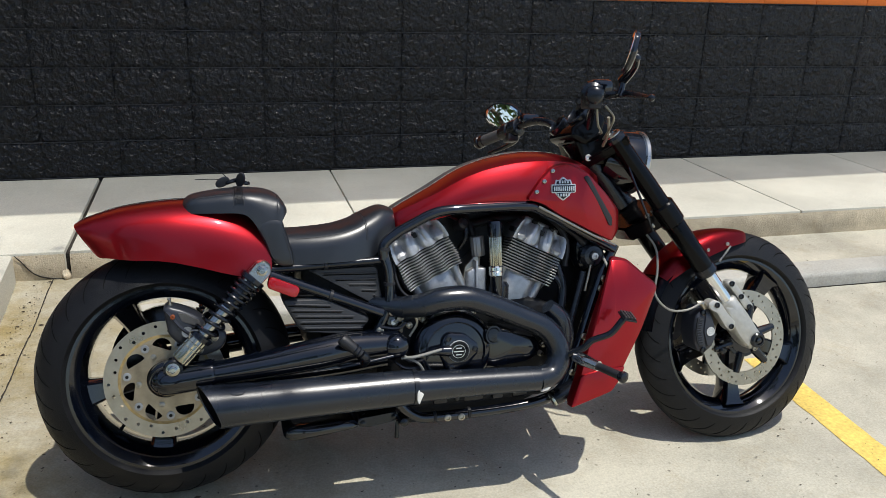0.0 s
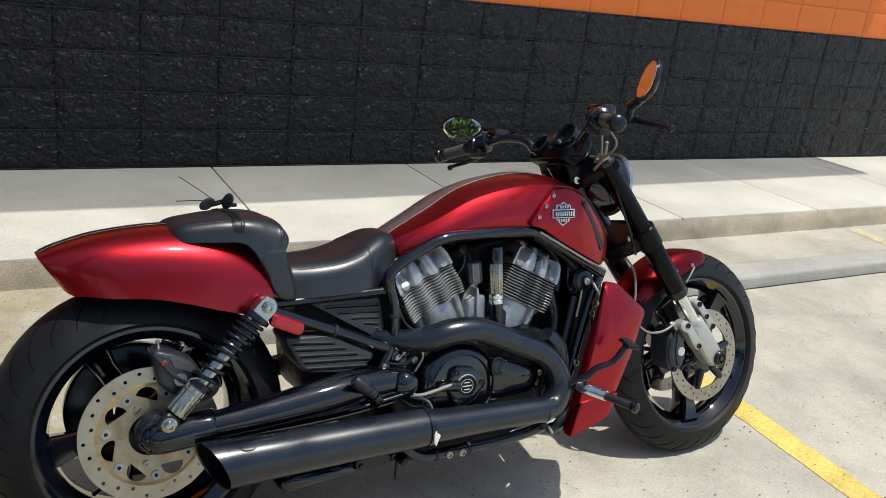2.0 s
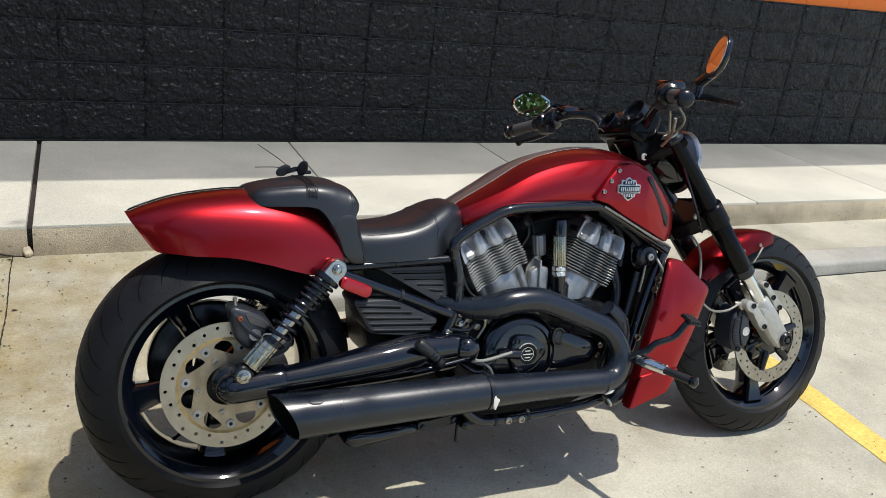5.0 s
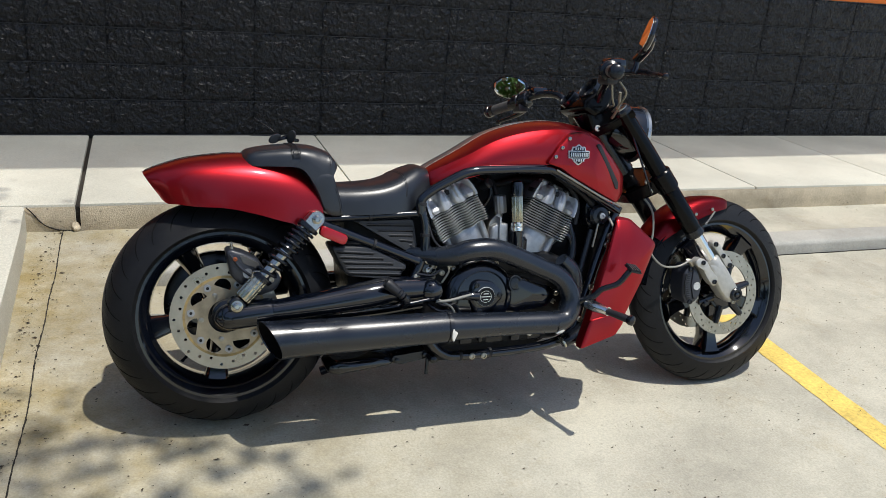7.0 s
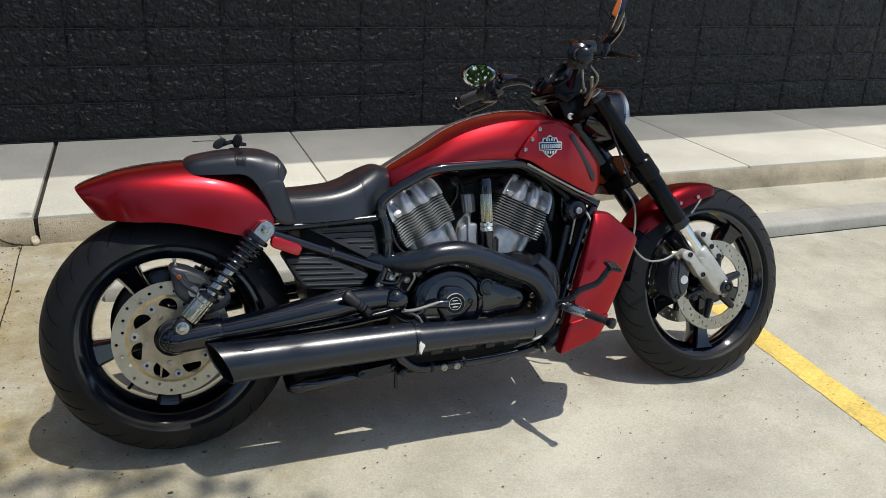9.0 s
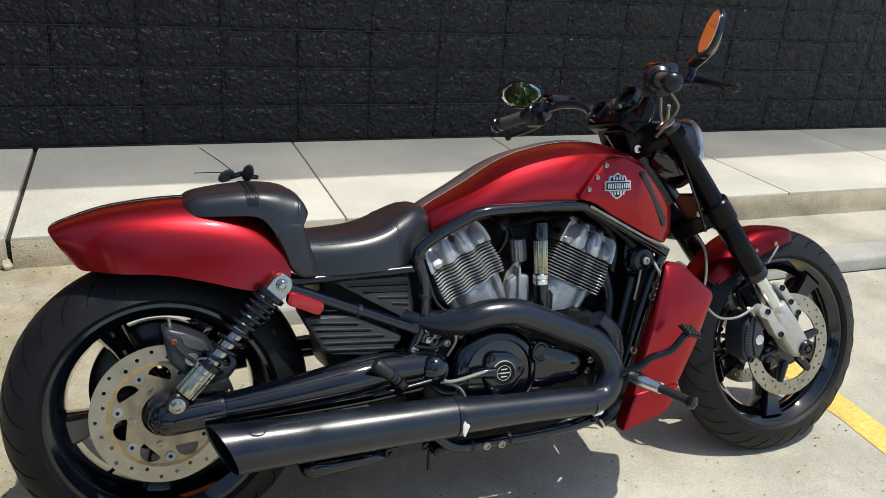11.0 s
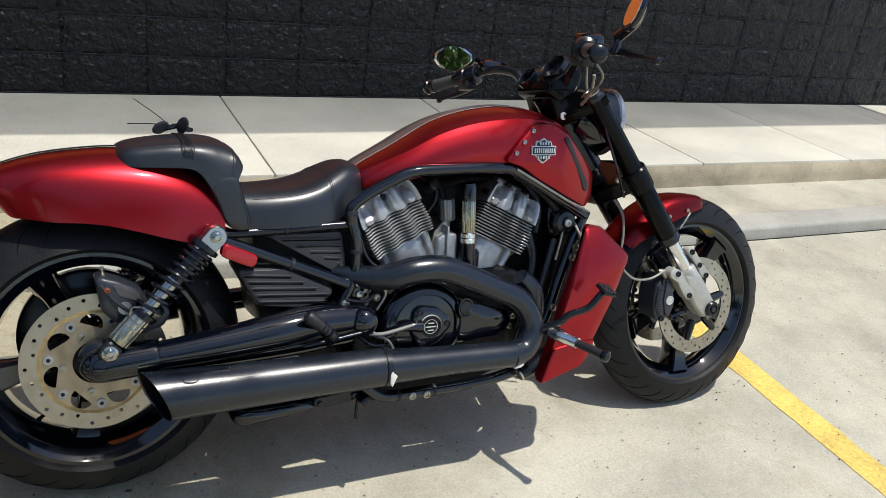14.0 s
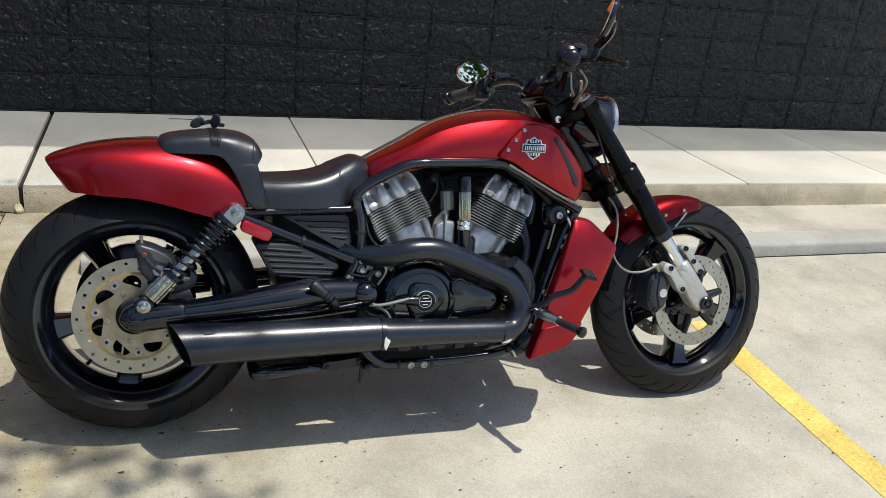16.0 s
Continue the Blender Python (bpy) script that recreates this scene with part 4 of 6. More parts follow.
# clutch cover
cov = part("clutch_cover", lathe_bm([(0.114, 0), (0.114, 0.045), (0.108, 0.058), (0.096, 0.067), (0.084, 0.070), (0.080, 0.064), (0.060, 0.066), (0.04, 0.067)], (0.745, -0.125, 0.355), (0, -1, 0), 56), M_GLOSS, bike, "gloss black round clutch cover")
lobes = [(0.749 + (0.050 + 0.010 * max(0, math.cos(3 * (a - 2.2)))) * math.cos(a), 0.360 + (0.050 + 0.010 * max(0, math.cos(3 * (a - 2.2)))) * math.sin(a)) for a in (2 * math.pi * k / 36 for k in range(36))]
part("cover_boss", pillow_bm(lobes, -0.206, -0.17, 0.003, 0.008, 0), M_GLOSS, cov, "raised three-lobed boss")
badge_c = (0.749, -0.2085, 0.362)
part("cover_badge", lathe_bm([(0.030, -0.004), (0.030, 0.002), (0.0275, 0.004), (0.0265, 0.0025), (0.004, 0.0025)], badge_c, (0, -1, 0), 36), M_BADGE, cov, "round grey emblem in plain shapes")
part("badge_ring", lathe_bm([(0.0285, 0.0030), (0.0285, 0.0046), (0.0262, 0.0046), (0.0262, 0.0030)], badge_c, (0, -1, 0), 36), M_SATIN, cov)
part("badge_ring", lathe_bm([(0.0185, 0.0022), (0.0185, 0.0036), (0.0174, 0.0036), (0.0174, 0.0022)], badge_c, (0, -1, 0), 32), M_EMBLEM, cov)
for w2, z2 in ((0.0145, 0.362), (0.008, 0.371), (0.008, 0.353)):
    part("badge_bar", box_bm(0.749 - w2, 0.749 + w2, -0.2130, -0.2105, z2 - 0.0013, z2 + 0.0013), M_EMBLEM, cov)
for a in (2.2, 0.1, 4.3):
    part("boss_bolt", lathe_bm([(0.0085, -0.004), (0.0085, 0.003), (0.0055, 0.004), (0.0045, 0.001), (0.001, 0.001)], (0.749 + 0.048 * math.cos(a), -0.207, 0.360 + 0.048 * math.sin(a)), (0, -1, 0), 14), M_SATIN, cov)
part("cable_boss", tube_bm([(0.668, -0.205, 0.364), (0.70, -0.207, 0.366), (0.725, -0.206, 0.364)], [0.009, 0.013, 0.016], 14, 3), M_GLOSS, cov)
case = part("case_cover", pillow_bm([(0.80, 0.428), (0.90, 0.405), (0.985, 0.380), (1.004, 0.345), (0.975, 0.305), (0.82, 0.29)], -0.185, -0.1, 0.010, 0.022, 0.03), M_GLOSS, bike, "gloss black tapered case cover")
part("inspection_ring", lathe_bm([(0.024, -0.006), (0.026, 0.0), (0.0255, 0.002), (0.021, 0.002), (0.020, -0.004)], (0.853, -0.193, 0.395), (0.25, -0.93, 0.1), 26), M_SATIN, case)
part("inspection_plug", lathe_bm([(0.020, -0.004), (0.018, 0.001), (0.006, 0.002)], (0.853, -0.193, 0.395), (0.25, -0.93, 0.1), 22), M_SATIN, case)

# -- exhaust --
exhaust = part("exhaust_header", tube_bm([(0.535, -0.10, 0.485), (0.60, -0.15, 0.480), (0.655, -0.185, 0.490), (0.70, -0.2, 0.505), (0.766, -0.205, 0.507), (0.823, -0.205, 0.490), (0.921, -0.205, 0.448), (0.991, -0.21, 0.415), (1.028, -0.215, 0.370), (1.035, -0.222, 0.322), (1.010, -0.232, 0.285), (0.965, -0.24, 0.276)],
                                        [0.026, 0.029, 0.032, 0.033, 0.033, 0.032, 0.031, 0.031, 0.032, 0.033, 0.033, 0.034], 20), M_PIPE, bike, "matt black swept exhaust header")
part("header_shield", tube_bm([(1.02, -0.17, 0.46), (1.06, -0.165, 0.42), (1.075, -0.16, 0.36), (1.06, -0.16, 0.31)], [0.022, 0.03, 0.03, 0.024], 16), M_PIPE, bike)
part("exhaust_pipe", tube_bm([(0.968, -0.24, 0.277), (0.80, -0.24, 0.281), (0.614, -0.24, 0.284)], [0.034, 0.036, 0.042], 24, 3), M_PIPE, bike)
bm = bmesh.new()
loops = []
for x, r in ((0.618, 0.040), (0.616, 0.0455), (0.58, 0.0465), (0.40, 0.0485), (0.20, 0.0525), (0.110, 0.0550), (0.110, 0.0535), (0.114, 0.0530)):
    loop = []
    for k in range(40):
        a = 2 * math.pi * k / 40
        y, z = math.cos(a) * r * 0.95, math.sin(a) * r
        slash = 0.022 * (-z / r) + 0.02 * (-y / r) - 0.012 if x < 0.13 else 0
        loop.append((x + slash, -0.24 + y, 0.284 - (0.64 - x) * 0.010 + z))
    loops.append(loop)
rings(bm, loops, caps=(True, False))
can = part("muffler", bm, M_PIPE, bike, "matt black slash-cut muffler")
bm = bmesh.new()
loops = []
for x, r in ((0.114, 0.0528), (0.20, 0.0505), (0.34, 0.046)):
    loop = []
    for k in range(40):
        a = 2 * math.pi * k / 40
        y, z = math.cos(a) * r * 0.95, math.sin(a) * r
        slash = 0.022 * (-z / r) + 0.02 * (-y / r) - 0.012 if x < 0.13 else 0
        loop.append((x + slash, -0.24 + y, 0.284 - (0.64 - x) * 0.010 + z))
    loops.append(loop)
rings(bm, loops, caps=(False, True))
# inside of the muffler, plain black
part("bore", bm, M_BORE, can, "dark muffler bore")
part("burnt_patch", pillow_bm([(0.621, 0.292), (0.624, 0.284), (0.634, 0.278), (0.628, 0.266), (0.621, 0.250), (0.616, 0.262), (0.616, 0.284)], -0.2875, -0.27, 0.001, 0.001, 0.004), M_WHITE, can, "pale bare-metal patch at the joint")

part("tip_clip", tube_bm([(0.150, -0.268, 0.326), (0.156, -0.276, 0.318), (0.178, -0.276, 0.317), (0.186, -0.268, 0.326)], 0.0016, 6), M_PIPE, can)

# -- rear suspension --
swing = part("swingarm", tube_bm([(0.0, -0.175, 0.338), (0.10, -0.178, 0.345), (0.235, -0.178, 0.358), (0.383, -0.175, 0.376), (0.47, -0.17, 0.386), (0.59, -0.165, 0.386)], [0.034, 0.031, 0.036, 0.042, 0.040, 0.032], 22), M_GLOSS, bike, "gloss black swingarm")
part("axle_cover", tube_bm([(-0.036, -0.165, 0.334), (-0.030, -0.168, 0.334), (-0.015, -0.172, 0.335), (0.010, -0.176, 0.337), (0.105, -0.176, 0.346), (0.112, -0.176, 0.347)], [0.010, 0.024, 0.034, 0.038, 0.037, 0.033], 22), M_GLOSS, swing)
part("lower_rail", tube_bm([(0.08, -0.160, 0.318), (0.235, -0.160, 0.325), (0.42, -0.155, 0.335), (0.56, -0.15, 0.345)], [0.020, 0.026, 0.030, 0.026], 16), M_GLOSS, swing)
part("axle_hub", lathe_bm([(0.046, 0.0), (0.046, 0.02), (0.034, 0.035)], (0.0, -0.125, 0.330), (0, -1, 0), 28), M_SATIN, swing)
part("pivot_cap", lathe_bm([(0.034, 0.0), (0.034, 0.012), (0.028, 0.026), (0.014, 0.034), (0.002, 0.036)], (0.583, -0.180, 0.384), (0, -1, 0), 28), M_GLOSS, swing)
bm = tube_bm([(0.0, 0.175, 0.338), (0.235, 0.178, 0.365), (0.59, 0.165, 0.392)], 0.03, 14)
part("swingarm", bm, M_GLOSS, bike)


def shock(v):
    a, b = Vector((0.016, v, 0.372)), Vector((0.238, v * 0.92, 0.606))
    d = (b - a).normalized()
    L = (b - a).length
    at = lambda f: tuple(a + d * L * f)
    root = part("shock_absorber", fluted_bm(at(0.075), at(0.30), 0.0235, 10, 0.0022), M_ZINC, bike, "plated shock absorber with a black coil spring")
    for f in (0.20, 0.245):
        part("adjuster_ring", lathe_bm([(0.0235, -0.002), (0.0250, -0.001), (0.0250, 0.001), (0.0235, 0.002)], at(f), d, 26), M_ZINC, root)
    part("damper_rod", tube_bm([at(0.28), at(0.62)], 0.0170, 22, 1), M_DARKCHROME, root, "polished damper tube")
    part("damper_sleeve", tube_bm([at(0.60), at(0.90)], 0.0200, 22, 1), M_SATIN, root, "black damper sleeve")
    part("sleeve_ring", lathe_bm([(0.0195, -0.005), (0.0215, -0.003), (0.0215, 0.003), (0.0195, 0.005)], at(0.60), d, 22), M_BRIGHT, root)
    x = d.orthogonal().normalized()
    y = d.cross(x)
    pts, turns = [], 10
    for k in range(turns * 16 + 1):
        f = k / (turns * 16)
        an = 2 * math.pi * turns * f
        g = 0.33 + 0.57 * (f + 0.10 * math.sin(math.pi * f))
        pts.append(tuple(a + d * (L * g) + (x * math.cos(an) + y * math.sin(an)) * 0.0275))
    part("spring", tube_bm(pts, 0.0046, 8, 1), M_SATIN, root, "black coil spring")
    for f, r, w, mat in ((0.305, 0.030, 0.005, M_SATIN), (0.325, 0.0325, 0.004, M_SATIN), (0.90, 0.0325, 0.006, M_SATIN)):
        part("spring_seat", lathe_bm([(r - 0.004, -w), (r, -w + 0.0015), (r, w - 0.0015), (r - 0.004, w)], at(f), d, 26), mat, root)
    part("spring_hook", tube_bm([tuple(Vector(at(0.32)) + Vector((-0.030, math.copysign(0.012, v), 0.0))), tuple(Vector(at(0.37)) + Vector((-0.036, math.copysign(0.016, v), 0.006))), tuple(Vector(at(0.40)) + Vector((-0.026, math.copysign(0.024, v), 0.002)))], 0.0022, 8), M_BRIGHT, root)
    # lower eye and the flat cast clevis on top
    part("mount_eye", lathe_bm([(0.020, -0.016), (0.024, -0.012), (0.024, 0.012), (0.020, 0.016)], a, (0, 1, 0), 26), M_SATIN, root)
    part("eye_collar", lathe_bm([(0.012, -0.021), (0.0165, -0.019), (0.0165, -0.010), (0.012, -0.008)], a, (0, 1, 0), 22), M_ZINC, root)
    side = Vector((d.z, 0, -d.x))
    outline = []
    for k in range(13):
        t = math.pi * k / 12
        outline.append(b + (side * math.cos(t) + d * math.sin(t)) * 0.0235)
    outline += [b - side * 0.0215 - d * 0.045, b - side * 0.017 - d * 0.056, b + side * 0.017 - d * 0.056, b + side * 0.0215 - d * 0.045]
    bm = bmesh.new()
    rings(bm, [[b + (q - b) * s + Vector((0, o, 0)) for q in outline] for s, o in ((0.90, -0.016), (1.0, -0.012), (1.0, 0.012), (0.90, 0.016))])
    part("top_clevis", bm, M_BRIGHT, root, "cast silver spring clevis")
    for p in (a, b):
        part("mount_bolt", lathe_bm([(0.013, -0.018), (0.013, -0.021), (0.0105, -0.022), (0.0105, -0.029), (0.0085, -0.030), (0.006, -0.030), (0.0055, -0.025), (0.001, -0.025)], p, (0, math.copysign(1, -v), 0), 18), M_DARKCHROME, root)


shock(-0.190)
shock(0.190)
cal = part("rear_caliper", pillow_bm([(-0.006, 0.514), (0.006, 0.521), (0.042, 0.510), (0.084, 0.487), (0.102, 0.456), (0.092, 0.424), (0.062, 0.434), (0.036, 0.412), (0.006, 0.444)], -0.150, -0.09, 0.006, 0.01, 0.01), M_CALIPER, bike, "black rear brake caliper")
part("caliper_bolt", lathe_bm([(0.006, 0), (0.006, 0.006), (0.003, 0.007), (0.0025, 0.004)], (0.018, -0.156, 0.494), (0, -1, 0), 12), M_ORANGEBOLT, cal)

# -- lower parts, pegs --
part("passenger_peg", tube_bm([(0.428, -0.235, 0.428), (0.434, -0.236, 0.422), (0.478, -0.240, 0.384)], [0.0125, 0.0170, 0.0110], 16, 1), M_MATT, bike, "folded rubber passenger peg")
part("side_stand", tube_bm([(0.60, 0.14, 0.17), (0.45, 0.17, 0.10), (0.33, 0.2, 0.055)], 0.016, 12), M_SATIN, bike)
part("under_guard", pillow_bm([(0.286, 0.146), (0.305, 0.160), (0.40, 0.164), (0.485, 0.160), (0.50, 0.138), (0.40, 0.124), (0.31, 0.116), (0.288, 0.124)], -0.112, -0.02, 0.012, 0.018, 0.016), M_GLOSS, bike, "black lower guard beneath the swingarm")
peg = part("foot_peg", tube_bm([(1.096, -0.335, 0.329), (1.130, -0.415, 0.319)], [0.0105, 0.0115], 16, 1), M_MATT, bike, "rubber rider foot peg")
part("peg_mount", tube_bm([(1.070, -0.262, 0.335), (1.078, -0.290, 0.334), (1.098, -0.340, 0.329)], [0.015, 0.0175, 0.0140], 16), M_CHROME, peg, "chrome peg arm")
part("peg_bracket", tube_bm([(1.05, -0.16, 0.30), (1.060, -0.21, 0.325), (1.072, -0.266, 0.335)], [0.015, 0.014, 0.010], 14), M_SATIN, peg)
part("peg_end", lathe_bm([(0.0125, -0.010), (0.0155, -0.002), (0.0150, 0.006), (0.005, 0.011)], (1.130, -0.415, 0.319), (0.40, -0.90, -0.10), 18), M_SATIN, peg)
lever = part("brake_pedal", tube_bm([(1.055, -0.235, 0.335), (1.085, -0.27, 0.36), (1.105, -0.285, 0.385), (1.15, -0.300, 0.404), (1.176, -0.310, 0.438), (1.188, -0.311, 0.452)], [0.011, 0.010, 0.009, 0.009, 0.009, 0.008], 12), M_SATIN, bike, "black forward brake pedal")
pad_o, pad_a, pad_b = Vector((1.178, -0.290, 0.462)), Vector((0.036, 0, -0.008)), Vector((-0.004, -0.042, -0.012))
pad_n = pad_a.cross(pad_b).normalized()
if pad_n.z < 0:
    pad_n = -pad_n
frame_m = lambda c: Matrix(((pad_a.normalized()[0], pad_b.normalized()[0], pad_n[0], c[0]), (pad_a.normalized()[1], pad_b.normalized()[1], pad_n[1], c[1]), (pad_a.normalized()[2], pad_b.normalized()[2], pad_n[2], c[2]), (0, 0, 0, 1)))
b = box_bm(-0.020, 0.020, -0.024, 0.024, -0.005, 0.001, 0.002)
b.transform(frame_m(pad_o + (pad_a + pad_b) / 2))
part("pad_plate", b, M_SATIN, lever)
for k in range(4):
    for j in range(4):
        b = box_bm(-0.0035, 0.0035, -0.0042, 0.0042, 0.0, 0.0065, 0.001, 1)
        b.transform(frame_m(pad_o + pad_a * (k + 0.5) / 4 + pad_b * (j + 0.5) / 4))
        part("pad_block", b, M_MATT, lever)

# -- front end --
FOOT = Vector((1.738, 0, 0.300))


def fork_leg(v):
    s = math.copysign(1, v)
    P = lambda d, o=0.0: tuple(FOOT + AXIS * d + Vector((o, v, 0)))
    root = part("fork_leg", tube_bm([P(0.290), P(0.318), P(0.49), P(0.495), P(0.62), P(0.797)], [0.029, 0.031, 0.031, 0.0285, 0.0285, 0.027], 24, 1), M_FORK, bike, "black upside-down fork leg")
    part("stanchion", tube_bm([P(0.10), P(0.305)], 0.0205, 20, 1), M_CHROME, root, "chrome fork slider")
    part("dust_seal", tube_bm([P(0.275), P(0.282), P(0.305)], [0.028, 0.033, 0.032], 20, 1), M_SATIN, root)
    part("fork_clamp", tube_bm([P(0.477), P(0.482), P(0.547), P(0.552)], [0.033, 0.037, 0.037, 0.033], 24, 1), M_FORK, root)
    part("cap_ring", lathe_bm([(0.020, -0.002), (0.0235, 0.0), (0.0235, 0.003), (0.016, 0.004), (0.014, 0.001)], P(0.812), AXIS, 24), M_BRIGHT, root, "bright fork cap ring")
    part("top_cap", tube_bm([P(0.794), P(0.804), P(0.812)], [0.031, 0.031, 0.022], 20, 1), M_SATIN, root)
    # cast foot: a tapering body round the axle with two bolted arms
    def cast(poly, outer, inner, bulge, edge, r):
        b = pillow_bm(poly, outer, inner, bulge, edge, r)
        bmesh.ops.scale(b, vec=(1, -s, 1), verts=b.verts)
        return b
    part("axle_clamp", cast([(1.617, 0.412), (1.638, 0.428), (1.664, 0.428), (1.690, 0.402), (1.711, 0.374), (1.757, 0.312), (1.757, 0.288), (1.742, 0.272), (1.720, 0.268), (1.694, 0.286), (1.664, 0.322), (1.640, 0.362)],
                            -0.138, -0.088, 0.006, 0.016, 0.014), M_CAST, root, "cast-aluminium axle clamp")
    part("foot_socket", tube_bm([P(0.105), P(0.112), P(0.160), P(0.168)], [0.024, 0.030, 0.029, 0.024], 22, 1), M_CAST, root)
    part("axle_nut", lathe_bm([(0.024, -0.006), (0.024, 0.008), (0.020, 0.012), (0.014, 0.012), (0.012, 0.006), (0.004, 0.006)], (1.734, v + s * 0.028, 0.302), (0, s, 0), 24), M_SATIN, root)
    part("axle_tip", lathe_bm([(0.009, 0.004), (0.009, 0.013), (0.004, 0.014)], (1.734, v + s * 0.028, 0.302), (0, s, 0), 6), M_GLOSS, root)
    part("caliper_bracket", cast([(1.554, 0.428), (1.572, 0.440), (1.598, 0.430), (1.626, 0.392), (1.656, 0.362), (1.654, 0.343), (1.640, 0.334), (1.622, 0.346), (1.584, 0.400), (1.560, 0.410)],
                                 -0.142, -0.112, 0.002, 0.007, 0.010), M_CAST, root)
    part("fender_bracket", cast([(1.626, 0.488), (1.648, 0.494), (1.684, 0.450), (1.726, 0.408), (1.714, 0.394), (1.692, 0.400), (1.664, 0.440), (1.634, 0.474)],
                                -0.128, -0.100, 0.002, 0.006, 0.010), M_CAST, root)
    for x, y, z in ((1.584, 0.143, 0.422), (1.637, 0.143, 0.352), (1.641, 0.129, 0.482), (1.676, 0.129, 0.440), (1.707, 0.129, 0.406), (1.728, 0.139, 0.276)):
        part("clamp_bolt", lathe_bm([(0.0085, -0.002), (0.0085, 0.004), (0.006, 0.005), (0.0045, 0.002), (0.001, 0.002)], (x, s * y, z), (0, s, 0), 14), M_SATIN if z > 0.3 else M_STEEL, root)
    calf = part("front_caliper", cast([(1.548, 0.410), (1.574, 0.405), (1.590, 0.370), (1.598, 0.323), (1.588, 0.286), (1.570, 0.271), (1.540, 0.274), (1.526, 0.300), (1.521, 0.341), (1.527, 0.389)],
                                      -0.124, -0.052, 0.003, 0.010, 0.010), M_CALIPER, bike, "black four-piston brake caliper")
    part("caliper_face", cast([(1.557, 0.396), (1.576, 0.388), (1.590, 0.350), (1.593, 0.318), (1.581, 0.288), (1.567, 0.288), (1.552, 0.339)], -0.131, -0.115, 0.001, 0.004, 0.006), M_CALIPER, calf)
    part("caliper_plate", cast([(1.531, 0.382), (1.548, 0.386), (1.543, 0.340), (1.555, 0.293), (1.542, 0.287), (1.530, 0.312), (1.526, 0.341)], -0.1285, -0.115, 0.0, 0.002, 0.004), M_MATT, calf, "knurled side plate")
    for k in range(11):
        z = 0.298 + 0.0076 * k
        x = 1.5345 + 0.012 * abs(z - 0.341) / 0.05
        part("knurl", cast([(x - 0.006, z), (x + 0.007, z + 0.0006), (x + 0.007, z + 0.0036), (x - 0.006, z + 0.003)], -0.1305, -0.127, 0.0, 0.0006, 0), M_CALIPER, calf)
    part("caliper_emblem", lathe_bm([(0.0140, 0), (0.0140, 0.0022), (0.0112, 0.0022), (0.0112, 0.0008), (0.003, 0.0008)], (1.574, s * 0.132, 0.338), (0, s, 0), 22), M_EMBLEM, calf, "round silver emblem")
    for z in (0.333, 0.339, 0.345):
        w = 0.007 if abs(z - 0.339) < 0.001 else 0.004
        part("emblem_bar", cast([(1.574 - w, z - 0.0016), (1.574 + w, z - 0.0016), (1.574 + w, z + 0.0016), (1.574 - w, z + 0.0016)], -0.1338, -0.131, 0.0, 0.0004, 0), M_EMBLEM, calf)
    for x, z in ((1.549, 0.397), (1.555, 0.281)):
        part("caliper_bolt", lathe_bm([(0.0085, -0.004), (0.0085, 0.004), (0.006, 0.005), (0.0045, 0.002), (0.001, 0.002)], (x, s * 0.126, z), (0, s, 0), 14), M_SATIN, calf)
    for x, z, r in ((1.612, 0.318, 0.010), (1.650, 0.262, 0.012), (1.640, 0.292, 0.008)):
        part("caliper_pin", lathe_bm([(r * 0.7, -0.02), (r, -0.012), (r, 0.008), (r * 0.6, 0.012)], (x, s * 0.088, z), (0, s, 0), 14), M_SATIN, calf)
    part("line_union", tube_bm([(1.528, s * 0.120, 0.428), (1.545, s * 0.122, 0.425), (1.556, s * 0.122, 0.408)], [0.006, 0.009, 0.007], 10, 3), M_STEEL, calf)
    return root


fork_leg(-0.112)
fork_leg(0.112)
for z0, z1, nm in ((0.767, 0.794, "upper_clamp"), (0.492, 0.540, "lower_clamp")):
    q0, q1 = FOOT + AXIS * z0, FOOT + AXIS * z1
    b = bmesh.new()
    d = Vector((math.cos(RAKE), 0, math.sin(RAKE)))
    outline = [(-0.115, -0.05), (-0.05, -0.105), (0.015, -0.150), (0.035, -0.112), (0.02, 0), (0.035, 0.112), (0.015, 0.150), (-0.05, 0.105), (-0.115, 0.05)]
    rings(b, [[q + d * x + Vector((0, y, 0)) for x, y in outline] for q in (q0, q1)])
    bmesh.ops.bevel(b, geom=b.edges[:], offset=0.005, segments=2, affect="EDGES")
    clamp = part(nm, b, M_FORK, bike)
    if nm == "lower_clamp":
        for k in (0.0, 0.036):
            part("clamp_bolt", lathe_bm([(0.008, 0), (0.008, 0.006), (0.004, 0.007)], tuple(FOOT + AXIS * (0.497 + k) + Vector((-0.046, -0.098, -0.02))), (0, -1, 0), 12), M_STEEL, clamp)
part("steering_head", tube_bm([tuple(HEAD + AXIS * 0.06), tuple(HEAD - AXIS * 0.2)], 0.042, 20, 1), M_SATIN, bike)

